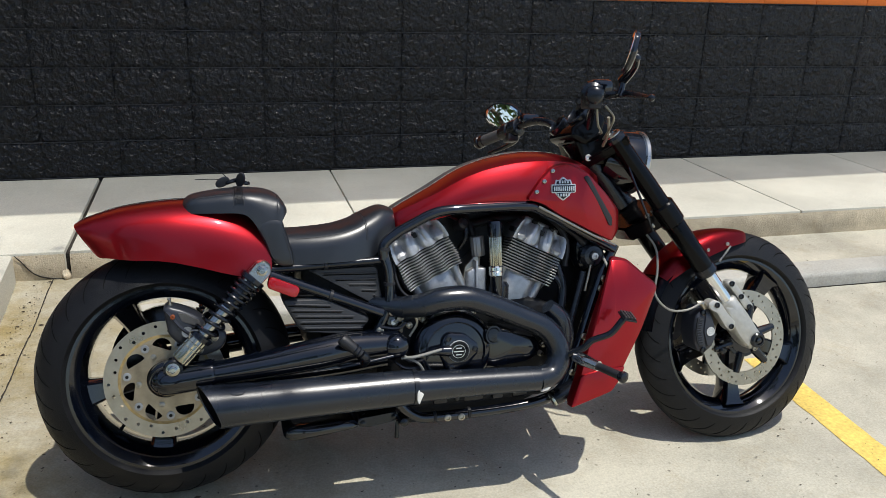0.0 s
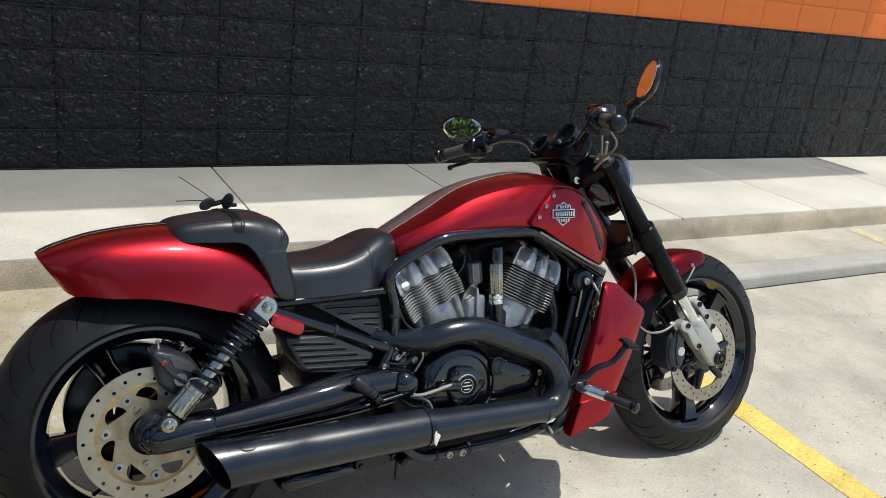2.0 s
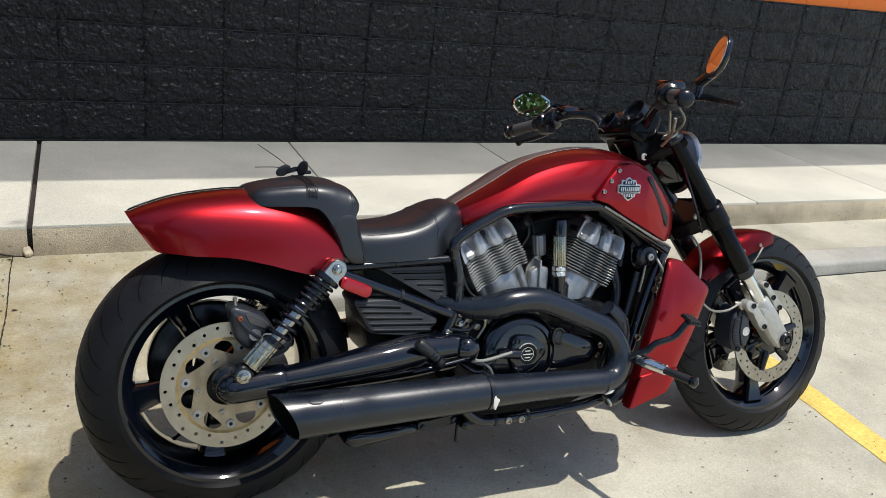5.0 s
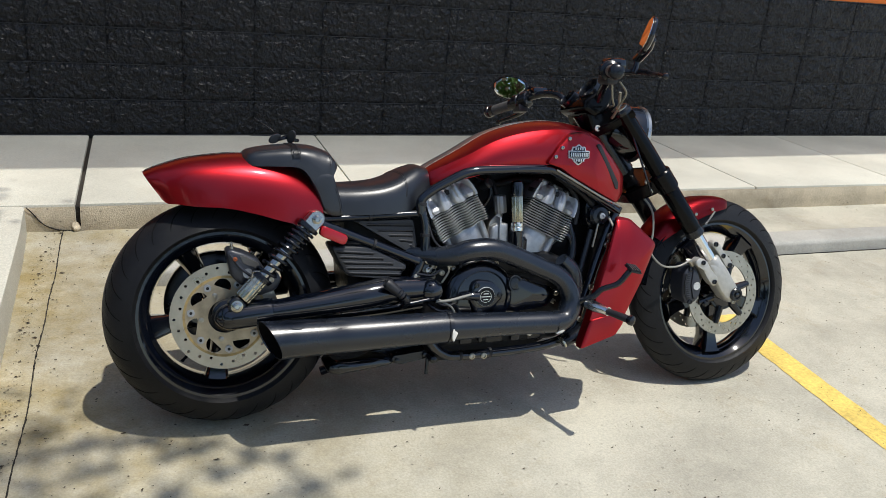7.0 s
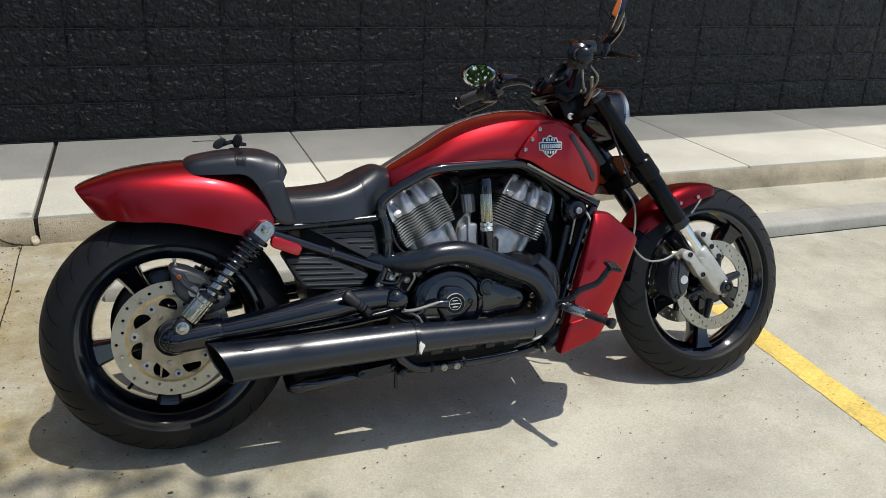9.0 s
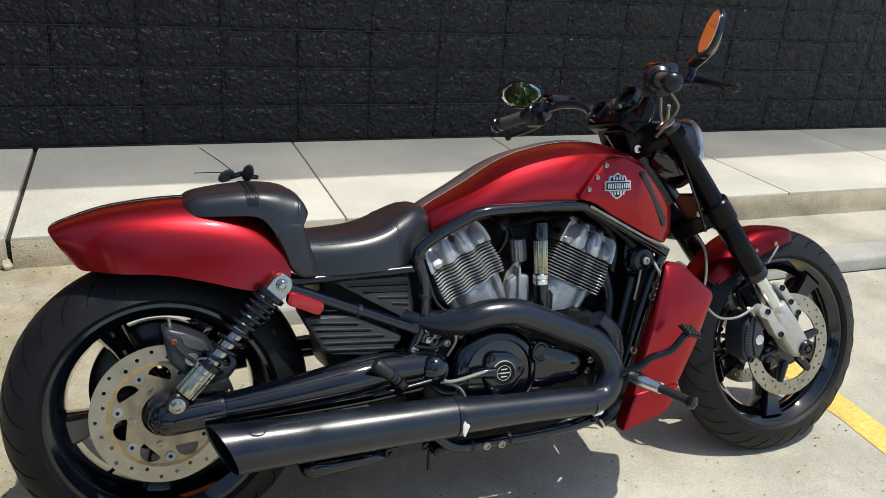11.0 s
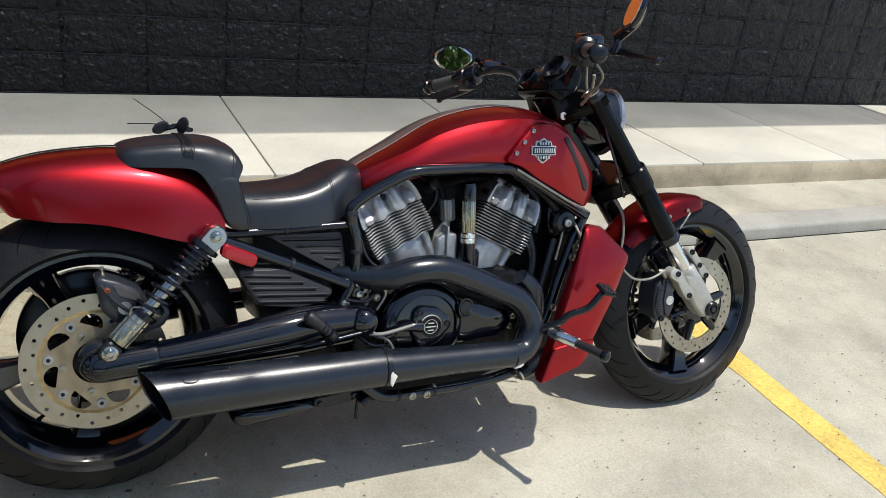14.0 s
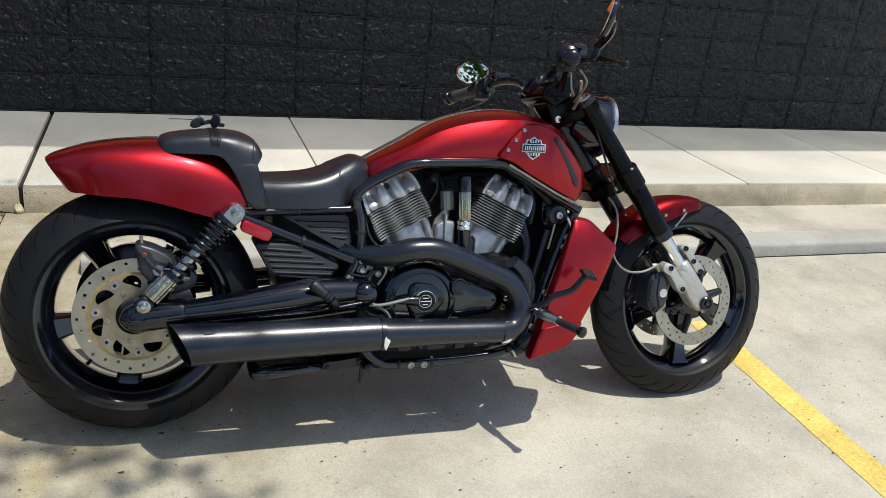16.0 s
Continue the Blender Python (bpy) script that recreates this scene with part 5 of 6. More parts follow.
# front fender: an arched shell over the tyre
bm = bmesh.new()
loops = []
for k in range(29):
    f = k / 28
    a = radians(142 - 61 * f)
    r = 0.343 + 0.010 * math.sin(math.pi * f) + 0.006 * (1 - f)
    hw = 0.078 * (0.60 + 0.40 * math.sin(math.pi * min(1, f * 0.88 + 0.12)) ** 0.5)
    drop = 0.070 * (0.25 + 0.75 * math.sin(math.pi * (0.10 + 0.82 * f)) ** 0.8)
    loop = []
    for j in range(15):
        t = math.pi * j / 14
        c, s = math.cos(t), math.sin(t)
        y = -hw * math.copysign(abs(c) ** 0.55, c)
        rr = r - drop * (1 - abs(s) ** 0.8)
        loop.append((1.702 + rr * math.cos(a), y, 0.286 + rr * math.sin(a)))
    loops.append(loop)
rings(bm, loops, closed=False, caps=(False, False))
bmesh.ops.solidify(bm, geom=bm.faces[:], thickness=0.003)
settle[0] = None
ff = part("front_fender", steered(bm), M_RED, bike, "candy-red short front fender")
for x, z in ((1.590, 0.572), (1.660, 0.588)):
    part("fender_bolt", steered(lathe_bm([(0.006, 0), (0.006, 0.003), (0.003, 0.004)], (x, -0.0765, z), (0, -1, 0), 12)), M_STEEL, ff)
part("fender_stay", steered(tube_bm([(1.672, -0.076, 0.580), (1.648, -0.084, 0.560), (1.618, -0.092, 0.535)], 0.0032, 8, 3)), M_STEEL, ff)
# black arched shell that continues the fender down behind the tyre
bm = bmesh.new()
loops = []
for k in range(13):
    a = radians(172 - 34 * k / 12)
    r = 0.343
    loops.append([(1.702 + (r - 0.030 * (abs(y) / 0.07) ** 3) * math.cos(a), y, 0.288 + (r - 0.030 * (abs(y) / 0.07) ** 3) * math.sin(a)) for y in (-0.070, -0.055, -0.03, 0.0, 0.03, 0.055, 0.070)])
rings(bm, loops, closed=False, caps=(False, False))
bmesh.ops.solidify(bm, geom=bm.faces[:], thickness=0.003)
part("inner_shell", steered(bm), M_SATIN, ff, "black arched shell behind the front fender")
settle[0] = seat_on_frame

# headlight
lamp_c = Vector((1.343, 0, 0.853))
ax = Vector((0.985, 0, -0.17)).normalized()
hl = part("headlight", lathe_bm([(0.02, -0.12), (0.062, -0.10), (0.085, -0.05), (0.092, 0.0), (0.091, 0.015)], lamp_c, ax, 36), M_GLOSS, bike, "round headlight with a black shell and bright rim")
part("bezel", lathe_bm([(0.091, 0.008), (0.096, 0.012), (0.096, 0.023), (0.090, 0.029), (0.084, 0.028), (0.084, 0.010)], lamp_c, ax, 36), M_BRIGHT, hl, "bright headlight rim")
part("lens", lathe_bm([(0.085, 0.020), (0.070, 0.038), (0.040, 0.049), (0.004, 0.053)], lamp_c, ax, 36), M_LENS, hl)

# handlebar and controls
BARS = {1: [(1.190, 0.0, 0.900), (1.180, 0.06, 0.906), (1.162, 0.105, 0.945), (1.150, 0.150, 0.992), (1.118, 0.222, 1.010), (1.080, 0.295, 1.000), (1.057, 0.345, 0.990), (1.008, 0.440, 0.974)],
        -1: [(1.180, 0.0, 0.930), (1.178, -0.05, 0.940), (1.168, -0.10, 0.990), (1.148, -0.16, 1.022), (1.118, -0.22, 1.036), (1.088, -0.29, 1.043), (1.066, -0.33, 1.042), (1.036, -0.400, 1.038)]}
for s in (-1, 1):
    P = [Vector(p) for p in BARS[s]]
    bars = part("handlebar", tube_bm([tuple(p) for p in P], 0.0125, 14), M_SATIN, bike, "black drag handlebar")
    d = (P[-1] - P[-2]).normalized()
    g0 = P[-1] - d * 0.115
    part("grip", tube_bm([tuple(g0), tuple(P[-1])], 0.0185, 20, 1), M_GRIP, bars, "grey rubber hand grip")
    for k in (0.0, 0.092):
        part("grip_collar", tube_bm([tuple(g0 + d * k), tuple(g0 + d * (k + 0.014))], 0.0205, 20, 1), M_SATIN, bars)
    part("bar_end", lathe_bm([(0.019, -0.006), (0.0225, -0.003), (0.0225, 0.006), (0.018, 0.012), (0.008, 0.015)], P[-1], d, 20), M_SATIN, bars)
    h = g0 - d * 0.036
    part("switch_housing", lathe_bm([(0.022, -0.036), (0.029, -0.032), (0.031, -0.006), (0.026, -0.001), (0.026, 0.004), (0.030, 0.008), (0.030, 0.028), (0.022, 0.034)], h, d, 22), M_SATIN, bars)
    part("switch_block", box_bm(h.x - 0.022, h.x + 0.016, h.y - 0.028, h.y + 0.028, h.z - 0.040, h.z - 0.012, 0.006), M_MATT, bars)
    c = h - d * 0.045
    part("reservoir", box_bm(c.x - 0.008, c.x + 0.050, c.y - 0.030, c.y + 0.030, c.z + 0.002, c.z + 0.036, 0.010), M_GLOSS, bars)
    fwd = Vector((1, 0, 0)) - d * d.x
    fwd.normalize()
    L = [Vector(q) for q in ((1.135, -0.265, 1.042), (1.165, -0.31, 1.045), (1.173, -0.37, 1.038), (1.166, -0.43, 1.031), (1.163, -0.452, 1.030))] if s < 0 else [h + fwd * 0.020 + Vector((0, 0, -0.010)), h + fwd * 0.042 + d * 0.02 + Vector((0, 0, -0.022)), h + fwd * 0.046 + d * 0.07 + Vector((0, 0, -0.030)), h + fwd * 0.040 + d * 0.125 + Vector((0, 0, -0.034)), h + fwd * 0.042 + d * 0.140 + Vector((0, 0, -0.036))]
    part("control_lever", tube_bm([tuple(q) for q in L], [0.011, 0.009, 0.0075, 0.006, 0.007], 12), M_SATIN, bars, "black control lever")
    part("lever_ball", lathe_bm([(0.003, -0.009), (0.008, -0.006), (0.0095, 0.0), (0.008, 0.006), (0.003, 0.009)], L[-1], d, 14), M_SATIN, bars)
right_stem = part("mirror_stem", tube_bm([(1.152, -0.305, 1.040), (1.160, -0.303, 1.062), (1.163, -0.302, 1.084)], [0.011, 0.009, 0.010], 12), M_GLOSS, bike)
part("stem_arm", tube_bm([(1.163, -0.297, 1.078), (1.166, -0.330, 1.098), (1.162, -0.362, 1.115), (1.152, -0.390, 1.130)], [0.013, 0.013, 0.0125, 0.010], 14), M_GLOSS, right_stem)
part("arm_ball", lathe_bm([(0.003, -0.011), (0.010, -0.006), (0.0115, 0.0), (0.010, 0.006), (0.003, 0.011)], (1.151, -0.392, 1.131), (0.0, -0.85, 0.5), 14), M_SATIN, right_stem)
part("mirror_stem", tube_bm([(1.150, 0.235, 1.020), (1.165, 0.300, 1.033), (1.165, 0.36, 1.048), (1.128, 0.43, 1.066)], [0.012, 0.011, 0.010, 0.008], 12), M_GLOSS, bike)

# instrument pod: two hooded dials in one shell
dial_ax = Vector((-0.80, -0.05, 0.62)).normalized()
gauge = part("gauge_pod", pillow_bm([(1.118, 0.930), (1.125, 0.958), (1.200, 1.010), (1.232, 0.985), (1.215, 0.925), (1.165, 0.905)], -0.075, 0.085, 0.003, 0.012, 0.016), M_FORK, bike, "black instrument pod with two hooded dials")
for y, r, o in ((0.052, 0.032, Vector((1.140, 0, 0.965))), (-0.030, 0.040, Vector((1.170, 0, 0.990)))):
    c = o + Vector((0, y, 0))
    part("dial_hood", lathe_bm([(r * 0.9, -0.05), (r, -0.03), (r, 0.016), (r - 0.003, 0.018), (r - 0.005, 0.014), (r - 0.006, -0.004)], c, dial_ax, 30), M_SATIN, gauge)
    part("dial_face", lathe_bm([(r - 0.006, -0.004), (r - 0.012, -0.0035), (0.004, -0.003)], c, dial_ax, 30), M_DIAL, gauge, "dark dial face")

part("riser_block", pillow_bm([(1.135, 0.925), (1.195, 0.985), (1.255, 0.965), (1.285, 0.895), (1.235, 0.845), (1.165, 0.855)], -0.065, 0.065, 0.004, 0.012, 0.016), M_FORK, bike)

# mirrors
def mirror(centre, facing, outward, size):
    """A mirror at centre; facing is the glass's normal, outward the way of its long axis."""
    f = Vector(facing).normalized()
    x = Vector(outward)
    x = (x - f * x.dot(f)).normalized()
    z = x.cross(-f).normalized() if x.cross(-f).z > 0 else -x.cross(-f).normalized()
    m = Matrix(((x.x, -f.x, z.x, centre[0]), (x.y, -f.y, z.y, centre[1]), (x.z, -f.z, z.z, centre[2]), (0, 0, 0, 1)))
    a, c = size
    outline = [(-1.0, -0.30), (-0.96, 0.20), (-0.55, 0.70), (0.0, 0.96), (0.5, 0.98), (0.92, 0.62), (1.0, 0.10), (0.72, -0.55), (0.25, -0.92), (-0.3, -0.92), (-0.75, -0.68)]
    outline = [(x0 * a, z0 * c) for x0, z0 in outline]
    root = part("mirror", pillow_bm(outline, 0.012, 0.0, 0.006, 0.010, 0.008, m=m), M_GLOSS, bike, "tapered rear-view mirror in a black shell")
    part("mirror_rim", pillow_bm(outline, -0.003, 0.003, 0.0, 0.002, 0.008, m=m), M_SATIN, root)
    part("mirror_glass", pillow_bm([(p * 0.91, q * 0.88) for p, q in outline], -0.0045, 0.0, 0.0, 0.0005, 0.008, m=m), M_GLASS, root)
    return root


mirror((1.126, -0.400, 1.140), (-0.90, 0.298, 0.29), (-0.02, -0.78, 0.60), (0.056, 0.050))
mirror((1.089, 0.447, 1.067), (-0.85, -0.52, -0.02), (-0.55, 0.83, 0.02), (0.081, 0.045))


# -- emblem on the side panel: a shield crossed by a bar, in plain shapes --
def emblem(side):
    f = lambda x, z: side * shroud_v(x, z) * -1
    cx, cz = 1.056, 0.791
    y = lambda x, z: (shroud_v(x, z) - 0.0065) if side < 0 else -(shroud_v(x, z) - 0.0065)
    S = lambda pts, k=1.0: [(cx + p * 0.036 * k, cz + q * 0.036 * k) for p, q in pts]
    shield = [(0, 0.92), (0.32, 0.66), (0.62, 0.70), (0.72, 0.30), (0.70, -0.30), (0.45, -0.62), (0, -0.95), (-0.45, -0.62), (-0.70, -0.30), (-0.72, 0.30), (-0.62, 0.70), (-0.32, 0.66)]
    bar = [(-1.0, 0.34), (1.0, 0.34), (1.0, -0.32), (-1.0, -0.32)]
    inner = -0.10 if side < 0 else 0.10
    root = part("badge", pillow_bm(S(shield), y, inner, 0.0, 0.001, 0.004), M_EMBLEM, bike, "silver and black shield-shaped emblem")
    dy = -0.0012 if side < 0 else 0.0012
    part("shield_field", pillow_bm(S(shield, 0.86), lambda x, z: y(x, z) + dy, inner, 0.0, 0.0005, 0.004), M_SATIN, root)
    part("bar", pillow_bm(S(bar), lambda x, z: y(x, z) + 2 * dy, inner, 0.0, 0.0008, 0.003), M_EMBLEM, root)
    part("bar_field", pillow_bm(S([(p * 0.93, q * 0.78) for p, q in bar]), lambda x, z: y(x, z) + 3 * dy, inner, 0.0, 0.0005, 0.003), M_SATIN, root)
    for k in range(10):
        x0 = -0.82 + 0.175 * k
        part("bar_stroke", pillow_bm(S([(x0, 0.18), (x0 + 0.10, 0.18), (x0 + 0.10, -0.16), (x0, -0.16)]), lambda x, z: y(x, z) + 4 * dy, inner, 0.0, 0.0003, 0.0), M_EMBLEM, root)
    for z0, n in ((0.52, 4), (-0.48, 5)):
        for k in range(n):
            x0 = (k - (n - 1) / 2) * 0.22
            part("bar_stroke", pillow_bm(S([(x0 - 0.06, z0 + 0.11), (x0 + 0.06, z0 + 0.11), (x0 + 0.06, z0 - 0.11), (x0 - 0.06, z0 - 0.11)]), lambda x, z: y(x, z) + 3 * dy, inner, 0.0, 0.0003, 0.0), M_EMBLEM, root)


emblem(-1)

# -- seat trim --
def band(x0, x1, sections, lift, mat, parent, name, label=""):
    """A strap laid over a lofted seat between two stations."""
    pts = spline(sections, 60)
    near = [q for q in pts if x0 - 0.0006 <= q[0] <= x1 + 0.0006]
    bm = bmesh.new()
    loops = []
    for x, lo, top, hw, sq in near:
        loop = []
        for k in range(25):
            a = math.pi * (0.04 + 0.92 * k / 24)
            c, s = math.cos(a), math.sin(a)
            loop.append((x, -(hw + lift) * math.copysign(abs(c) ** sq, c), lo + (top + lift - lo) * abs(s) ** sq))
        loops.append(loop)
    rings(bm, loops, closed=False, caps=(False, False))
    bmesh.ops.solidify(bm, geom=bm.faces[:], thickness=0.002)
    return part(name, bm, mat, parent, label)


band(0.178, 0.198, PILLION, 0.0025, M_LEATHER, pillion, "seat_strap", "black leather strap across the pad")


def seam(sections, x0, x1, a0, a1, parent, radius=0.0011, dashes=0, sink=0.0):
    """A sewn line over a lofted seat, from station x0 at angle a0 to station x1 at angle a1; dashes: single stitches."""
    sec = np.array(spline(sections, 40))
    def on(f):
        x, a = x0 + (x1 - x0) * f, radians(a0 + (a1 - a0) * f)
        lo, top, hw, sq = (float(np.interp(x, sec[:, 0], sec[:, k])) for k in (1, 2, 3, 4))
        c, q = math.cos(a), math.sin(a)
        return (x, -(hw + sink) * math.copysign(abs(c) ** sq, c), lo + (top + sink - lo) * abs(q) ** sq)
    bm = bmesh.new()
    if dashes:
        for k in range(dashes):
            tube_bm([on((k + 0.15) / dashes), on((k + 0.85) / dashes)], radius, 6, 1, bm)
    else:
        tube_bm([on(k / 24) for k in range(25)], radius, 6, 1, bm)
    ob = part("stitching", bm, M_COVER, parent)
    return tagged(ob, kind="stuff") if dashes else ob


for x in (0.284, 0.2895):
    seam(PILLION, x, x, 10, 170, pillion, 0.0010, 46, 0.0004)
for x in (0.175, 0.201):
    seam(PILLION, x, x, 4, 176, pillion, 0.0012, 0, 0.0)
for x in (0.1815, 0.1945):
    seam(PILLION, x, x, 8, 172, pillion, 0.0009, 40, 0.0032)
seam(PILLION, 0.075, 0.172, 38, 38, pillion, 0.0012, 0, 0.0)
seam(RIDER, 0.516, 0.500, 8, 172, rider, 0.0013, 0, 0.0)
seam(RIDER, 0.520, 0.504, 8, 172, rider, 0.0009, 50, 0.0004)
seam(RIDER, 0.330, 0.505, 36, 40, rider, 0.0012, 0, 0.0)
part("stitching", tube_bm([(0.316, -0.1515, 0.614), (0.310, -0.1518, 0.650), (0.296, -0.1516, 0.695)], 0.0011, 6), M_COVER, pillion)

# -- engine bay details --
part("clutch_cable", tube_bm([(0.595, -0.195, 0.352), (0.63, -0.21, 0.356), (0.70, -0.215, 0.372)], 0.0045, 10), M_CABLE, bike, "pale clutch cable")
mount = part("engine_mount", lathe_bm([(0.036, 0), (0.036, 0.025), (0.028, 0.034), (0.015, 0.036), (0.013, 0.042), (0.004, 0.042)], (1.172, -0.105, 0.592), (0, -1, 0), 24), M_SATIN, bike, "black engine mount with a bright bolt")
part("mount_bolt", lathe_bm([(0.010, 0.040), (0.010, 0.046), (0.005, 0.047), (0.004, 0.043)], (1.172, -0.105, 0.592), (0, -1, 0), 12), M_ALU, mount)
for x, z in ((1.199, 0.527), (1.190, 0.499), (1.142, 0.36), (1.108, 0.255), (0.735, 0.157), (0.775, 0.156), (0.545, 0.42), (0.56, 0.405)):
    part("frame_bolt", lathe_bm([(0.010, 0), (0.010, 0.006), (0.006, 0.008), (0.005, 0.004)], (x, -0.152, z), (0, -1, 0), 12), M_STEEL, bike)
part("wiring", tube_bm([(1.205, -0.14, 0.50), (1.195, -0.155, 0.43), (1.175, -0.155, 0.39), (1.165, -0.15, 0.33)], 0.004, 8), M_SATIN, bike)
part("coolant_hose", tube_bm([(1.06, -0.10, 0.60), (1.09, -0.11, 0.50), (1.07, -0.12, 0.38), (1.04, -0.12, 0.24)], 0.013, 12), M_SATIN, bike)
part("coolant_hose", tube_bm([(0.60, -0.10, 0.58), (0.585, -0.13, 0.52), (0.62, -0.13, 0.475), (0.66, -0.13, 0.465)], 0.006, 10), M_SATIN, bike)
part("lower_strut", tube_bm([(1.040, -0.165, 0.182), (1.060, -0.168, 0.192), (1.110, -0.172, 0.222), (1.155, -0.168, 0.250)], [0.014, 0.022, 0.023, 0.018], 16), M_SATIN, bike, "black frame strut")
for k, mat in ((0.0, M_ZINC), (0.012, M_STEEL), (0.022, M_ZINC)):
    part("strut_clamp", lathe_bm([(0.017, -0.004), (0.0205, -0.003), (0.0205, 0.003), (0.017, 0.004)], (1.044 + k, -0.166, 0.184 + k * 0.62), (0.85, 0, 0.52), 18), mat, bike)
part("steel_rod", tube_bm([(1.168, -0.135, 0.580), (1.158, -0.138, 0.535), (1.148, -0.138, 0.490)], 0.0035, 8), M_STEEL, bike)
part("guard_tube", tube_bm([(1.150, -0.120, 0.545), (1.125, -0.125, 0.450), (1.095, -0.13, 0.345)], 0.010, 12), M_SATIN, bike)
part("oil_sump", pillow_bm([(0.60, 0.255), (1.02, 0.255), (1.02, 0.18), (0.90, 0.135), (0.62, 0.13)], -0.10, 0.12, 0.0, 0.01, 0.02), M_DARK, bike)
part("guard_bracket", pillow_bm([(0.49, 0.160), (0.60, 0.172), (0.605, 0.145), (0.52, 0.132), (0.49, 0.138)], -0.105, -0.03, 0.0, 0.006, 0.008), M_SATIN, bike)
for x, z in ((0.505, 0.146), (0.595, 0.158)):
    part("guard_bolt", lathe_bm([(0.008, 0), (0.008, 0.006), (0.004, 0.007)], (x, -0.106, z), (0, -1, 0), 12), M_SATIN, bike)
part("brake_rod", tube_bm([(0.42, -0.16, 0.335), (0.50, -0.165, 0.350), (0.58, -0.17, 0.355)], 0.004, 10), M_SATIN, bike)
part("stand_pivot", lathe_bm([(0.012, -0.02), (0.014, 0), (0.012, 0.03), (0.005, 0.034)], (0.615, -0.11, 0.150), (0, -1, 0), 14), M_SATIN, bike)
part("drain_hose", tube_bm([(0.60, -0.12, 0.15), (0.598, -0.12, 0.12), (0.597, -0.12, 0.10)], 0.006, 8), M_SATIN, bike)
part("rear_linkage", pillow_bm([(0.30, 0.125), (0.36, 0.10), (0.50, 0.125), (0.62, 0.155), (0.60, 0.185), (0.45, 0.165), (0.36, 0.155)], -0.05, 0.06, 0.0, 0.01, 0.012), M_SATIN, bike)
part("intake_manifold", pillow_bm([(0.800, 0.575), (0.838, 0.612), (0.846, 0.60), (0.842, 0.52), (0.80, 0.49), (0.79, 0.52)], -0.095, 0.0, 0.002, 0.006, 0.008), M_STEEL, bike, "cast intake between the cylinders")
for x0, x1, z0, z1, y0 in ((0.700, 0.742, 0.190, 0.238, -0.135), (0.760, 0.775, 0.196, 0.232, -0.142), (0.790, 0.850, 0.186, 0.240, -0.128), (0.872, 0.905, 0.192, 0.236, -0.140), (0.935, 0.985, 0.188, 0.240, -0.130)):
    part("sump_rib", box_bm(x0, x1, y0, -0.09, z0, z1, 0.006), M_SATIN, bike)
part("drain_plug", lathe_bm([(0.012, 0), (0.012, 0.012), (0.007, 0.014), (0.006, 0.008)], (0.93, -0.145, 0.222), (0, -1, 0), 6), M_BRIGHT, bike)
part("brake_line", tube_bm([(0.575, -0.19, 0.40), (0.60, -0.2, 0.36), (0.64, -0.205, 0.335), (0.66, -0.20, 0.30)], 0.0035, 8), M_CABLE, bike)
part("brake_line", tube_bm([(0.585, -0.155, 0.44), (0.62, -0.165, 0.47), (0.645, -0.165, 0.44), (0.625, -0.16, 0.40)], 0.0035, 8), M_STEEL, bike)
for x, z in ((0.60, 0.452), (0.578, 0.468), (0.625, 0.43), (0.655, 0.452)):
    part("hose_clip", lathe_bm([(0.009, 0), (0.009, 0.010), (0.005, 0.012), (0.004, 0.006)], (x, -0.150, z), (0, -1, 0), 10), M_STEEL, bike)
part("starter_cover", pillow_bm([(0.66, 0.475), (0.82, 0.482), (0.93, 0.455), (0.96, 0.42), (0.90, 0.41), (0.70, 0.43)], -0.135, -0.08, 0.004, 0.008, 0.010), M_DARK, bike)
for k in range(5):
    part("case_bolt", lathe_bm([(0.007, 0), (0.007, 0.006), (0.004, 0.007), (0.003, 0.004)], (0.70 + 0.055 * k, -0.140, 0.462 - 0.006 * k), (0, -1, 0), 10), M_STEEL, bike)
for pts, r, mat in (([(0.76, -0.05, 0.715), (0.80, -0.075, 0.69), (0.806, -0.08, 0.655), (0.79, -0.07, 0.62)], 0.0075, M_SATIN),
                    ([(0.805, -0.05, 0.72), (0.825, -0.07, 0.675), (0.835, -0.07, 0.64)], 0.009, M_DARK),
                    ([(0.915, -0.05, 0.715), (0.905, -0.075, 0.68), (0.912, -0.08, 0.64), (0.90, -0.07, 0.60)], 0.0065, M_SATIN),
                    ([(1.055, -0.09, 0.70), (1.085, -0.10, 0.67), (1.105, -0.10, 0.62), (1.10, -0.10, 0.56)], 0.009, M_MATT),
                    ([(1.03, -0.09, 0.715), (1.075, -0.115, 0.69), (1.125, -0.115, 0.655), (1.16, -0.11, 0.62)], 0.012, M_MATT),
                    ([(1.02, -0.10, 0.50), (1.06, -0.11, 0.53), (1.085, -0.11, 0.50), (1.08, -0.11, 0.44)], 0.010, M_SATIN),
                    ([(0.590, -0.11, 0.60), (0.600, -0.125, 0.54), (0.625, -0.13, 0.505), (0.665, -0.135, 0.492)], 0.0042, M_MATT)):
    part("engine_hose", tube_bm(pts, r, 10), mat, bike)
part("throttle_body", fluted_bm((0.836, -0.085, 0.655), (0.842, -0.085, 0.600), 0.020, 12, 0.0014), M_FIN, bike, "ribbed grey throttle body")
part("intake_plate", pillow_bm([(0.800, 0.560), (0.822, 0.572), (0.856, 0.570), (0.858, 0.480), (0.835, 0.466), (0.798, 0.490)], -0.118, -0.06, 0.002, 0.006, 0.006), M_ALU, bike, "cast grey intake plate")
part("plate_web", box_bm(0.822, 0.828, -0.128, -0.09, 0.480, 0.592, 0.002), M_ALU, bike)
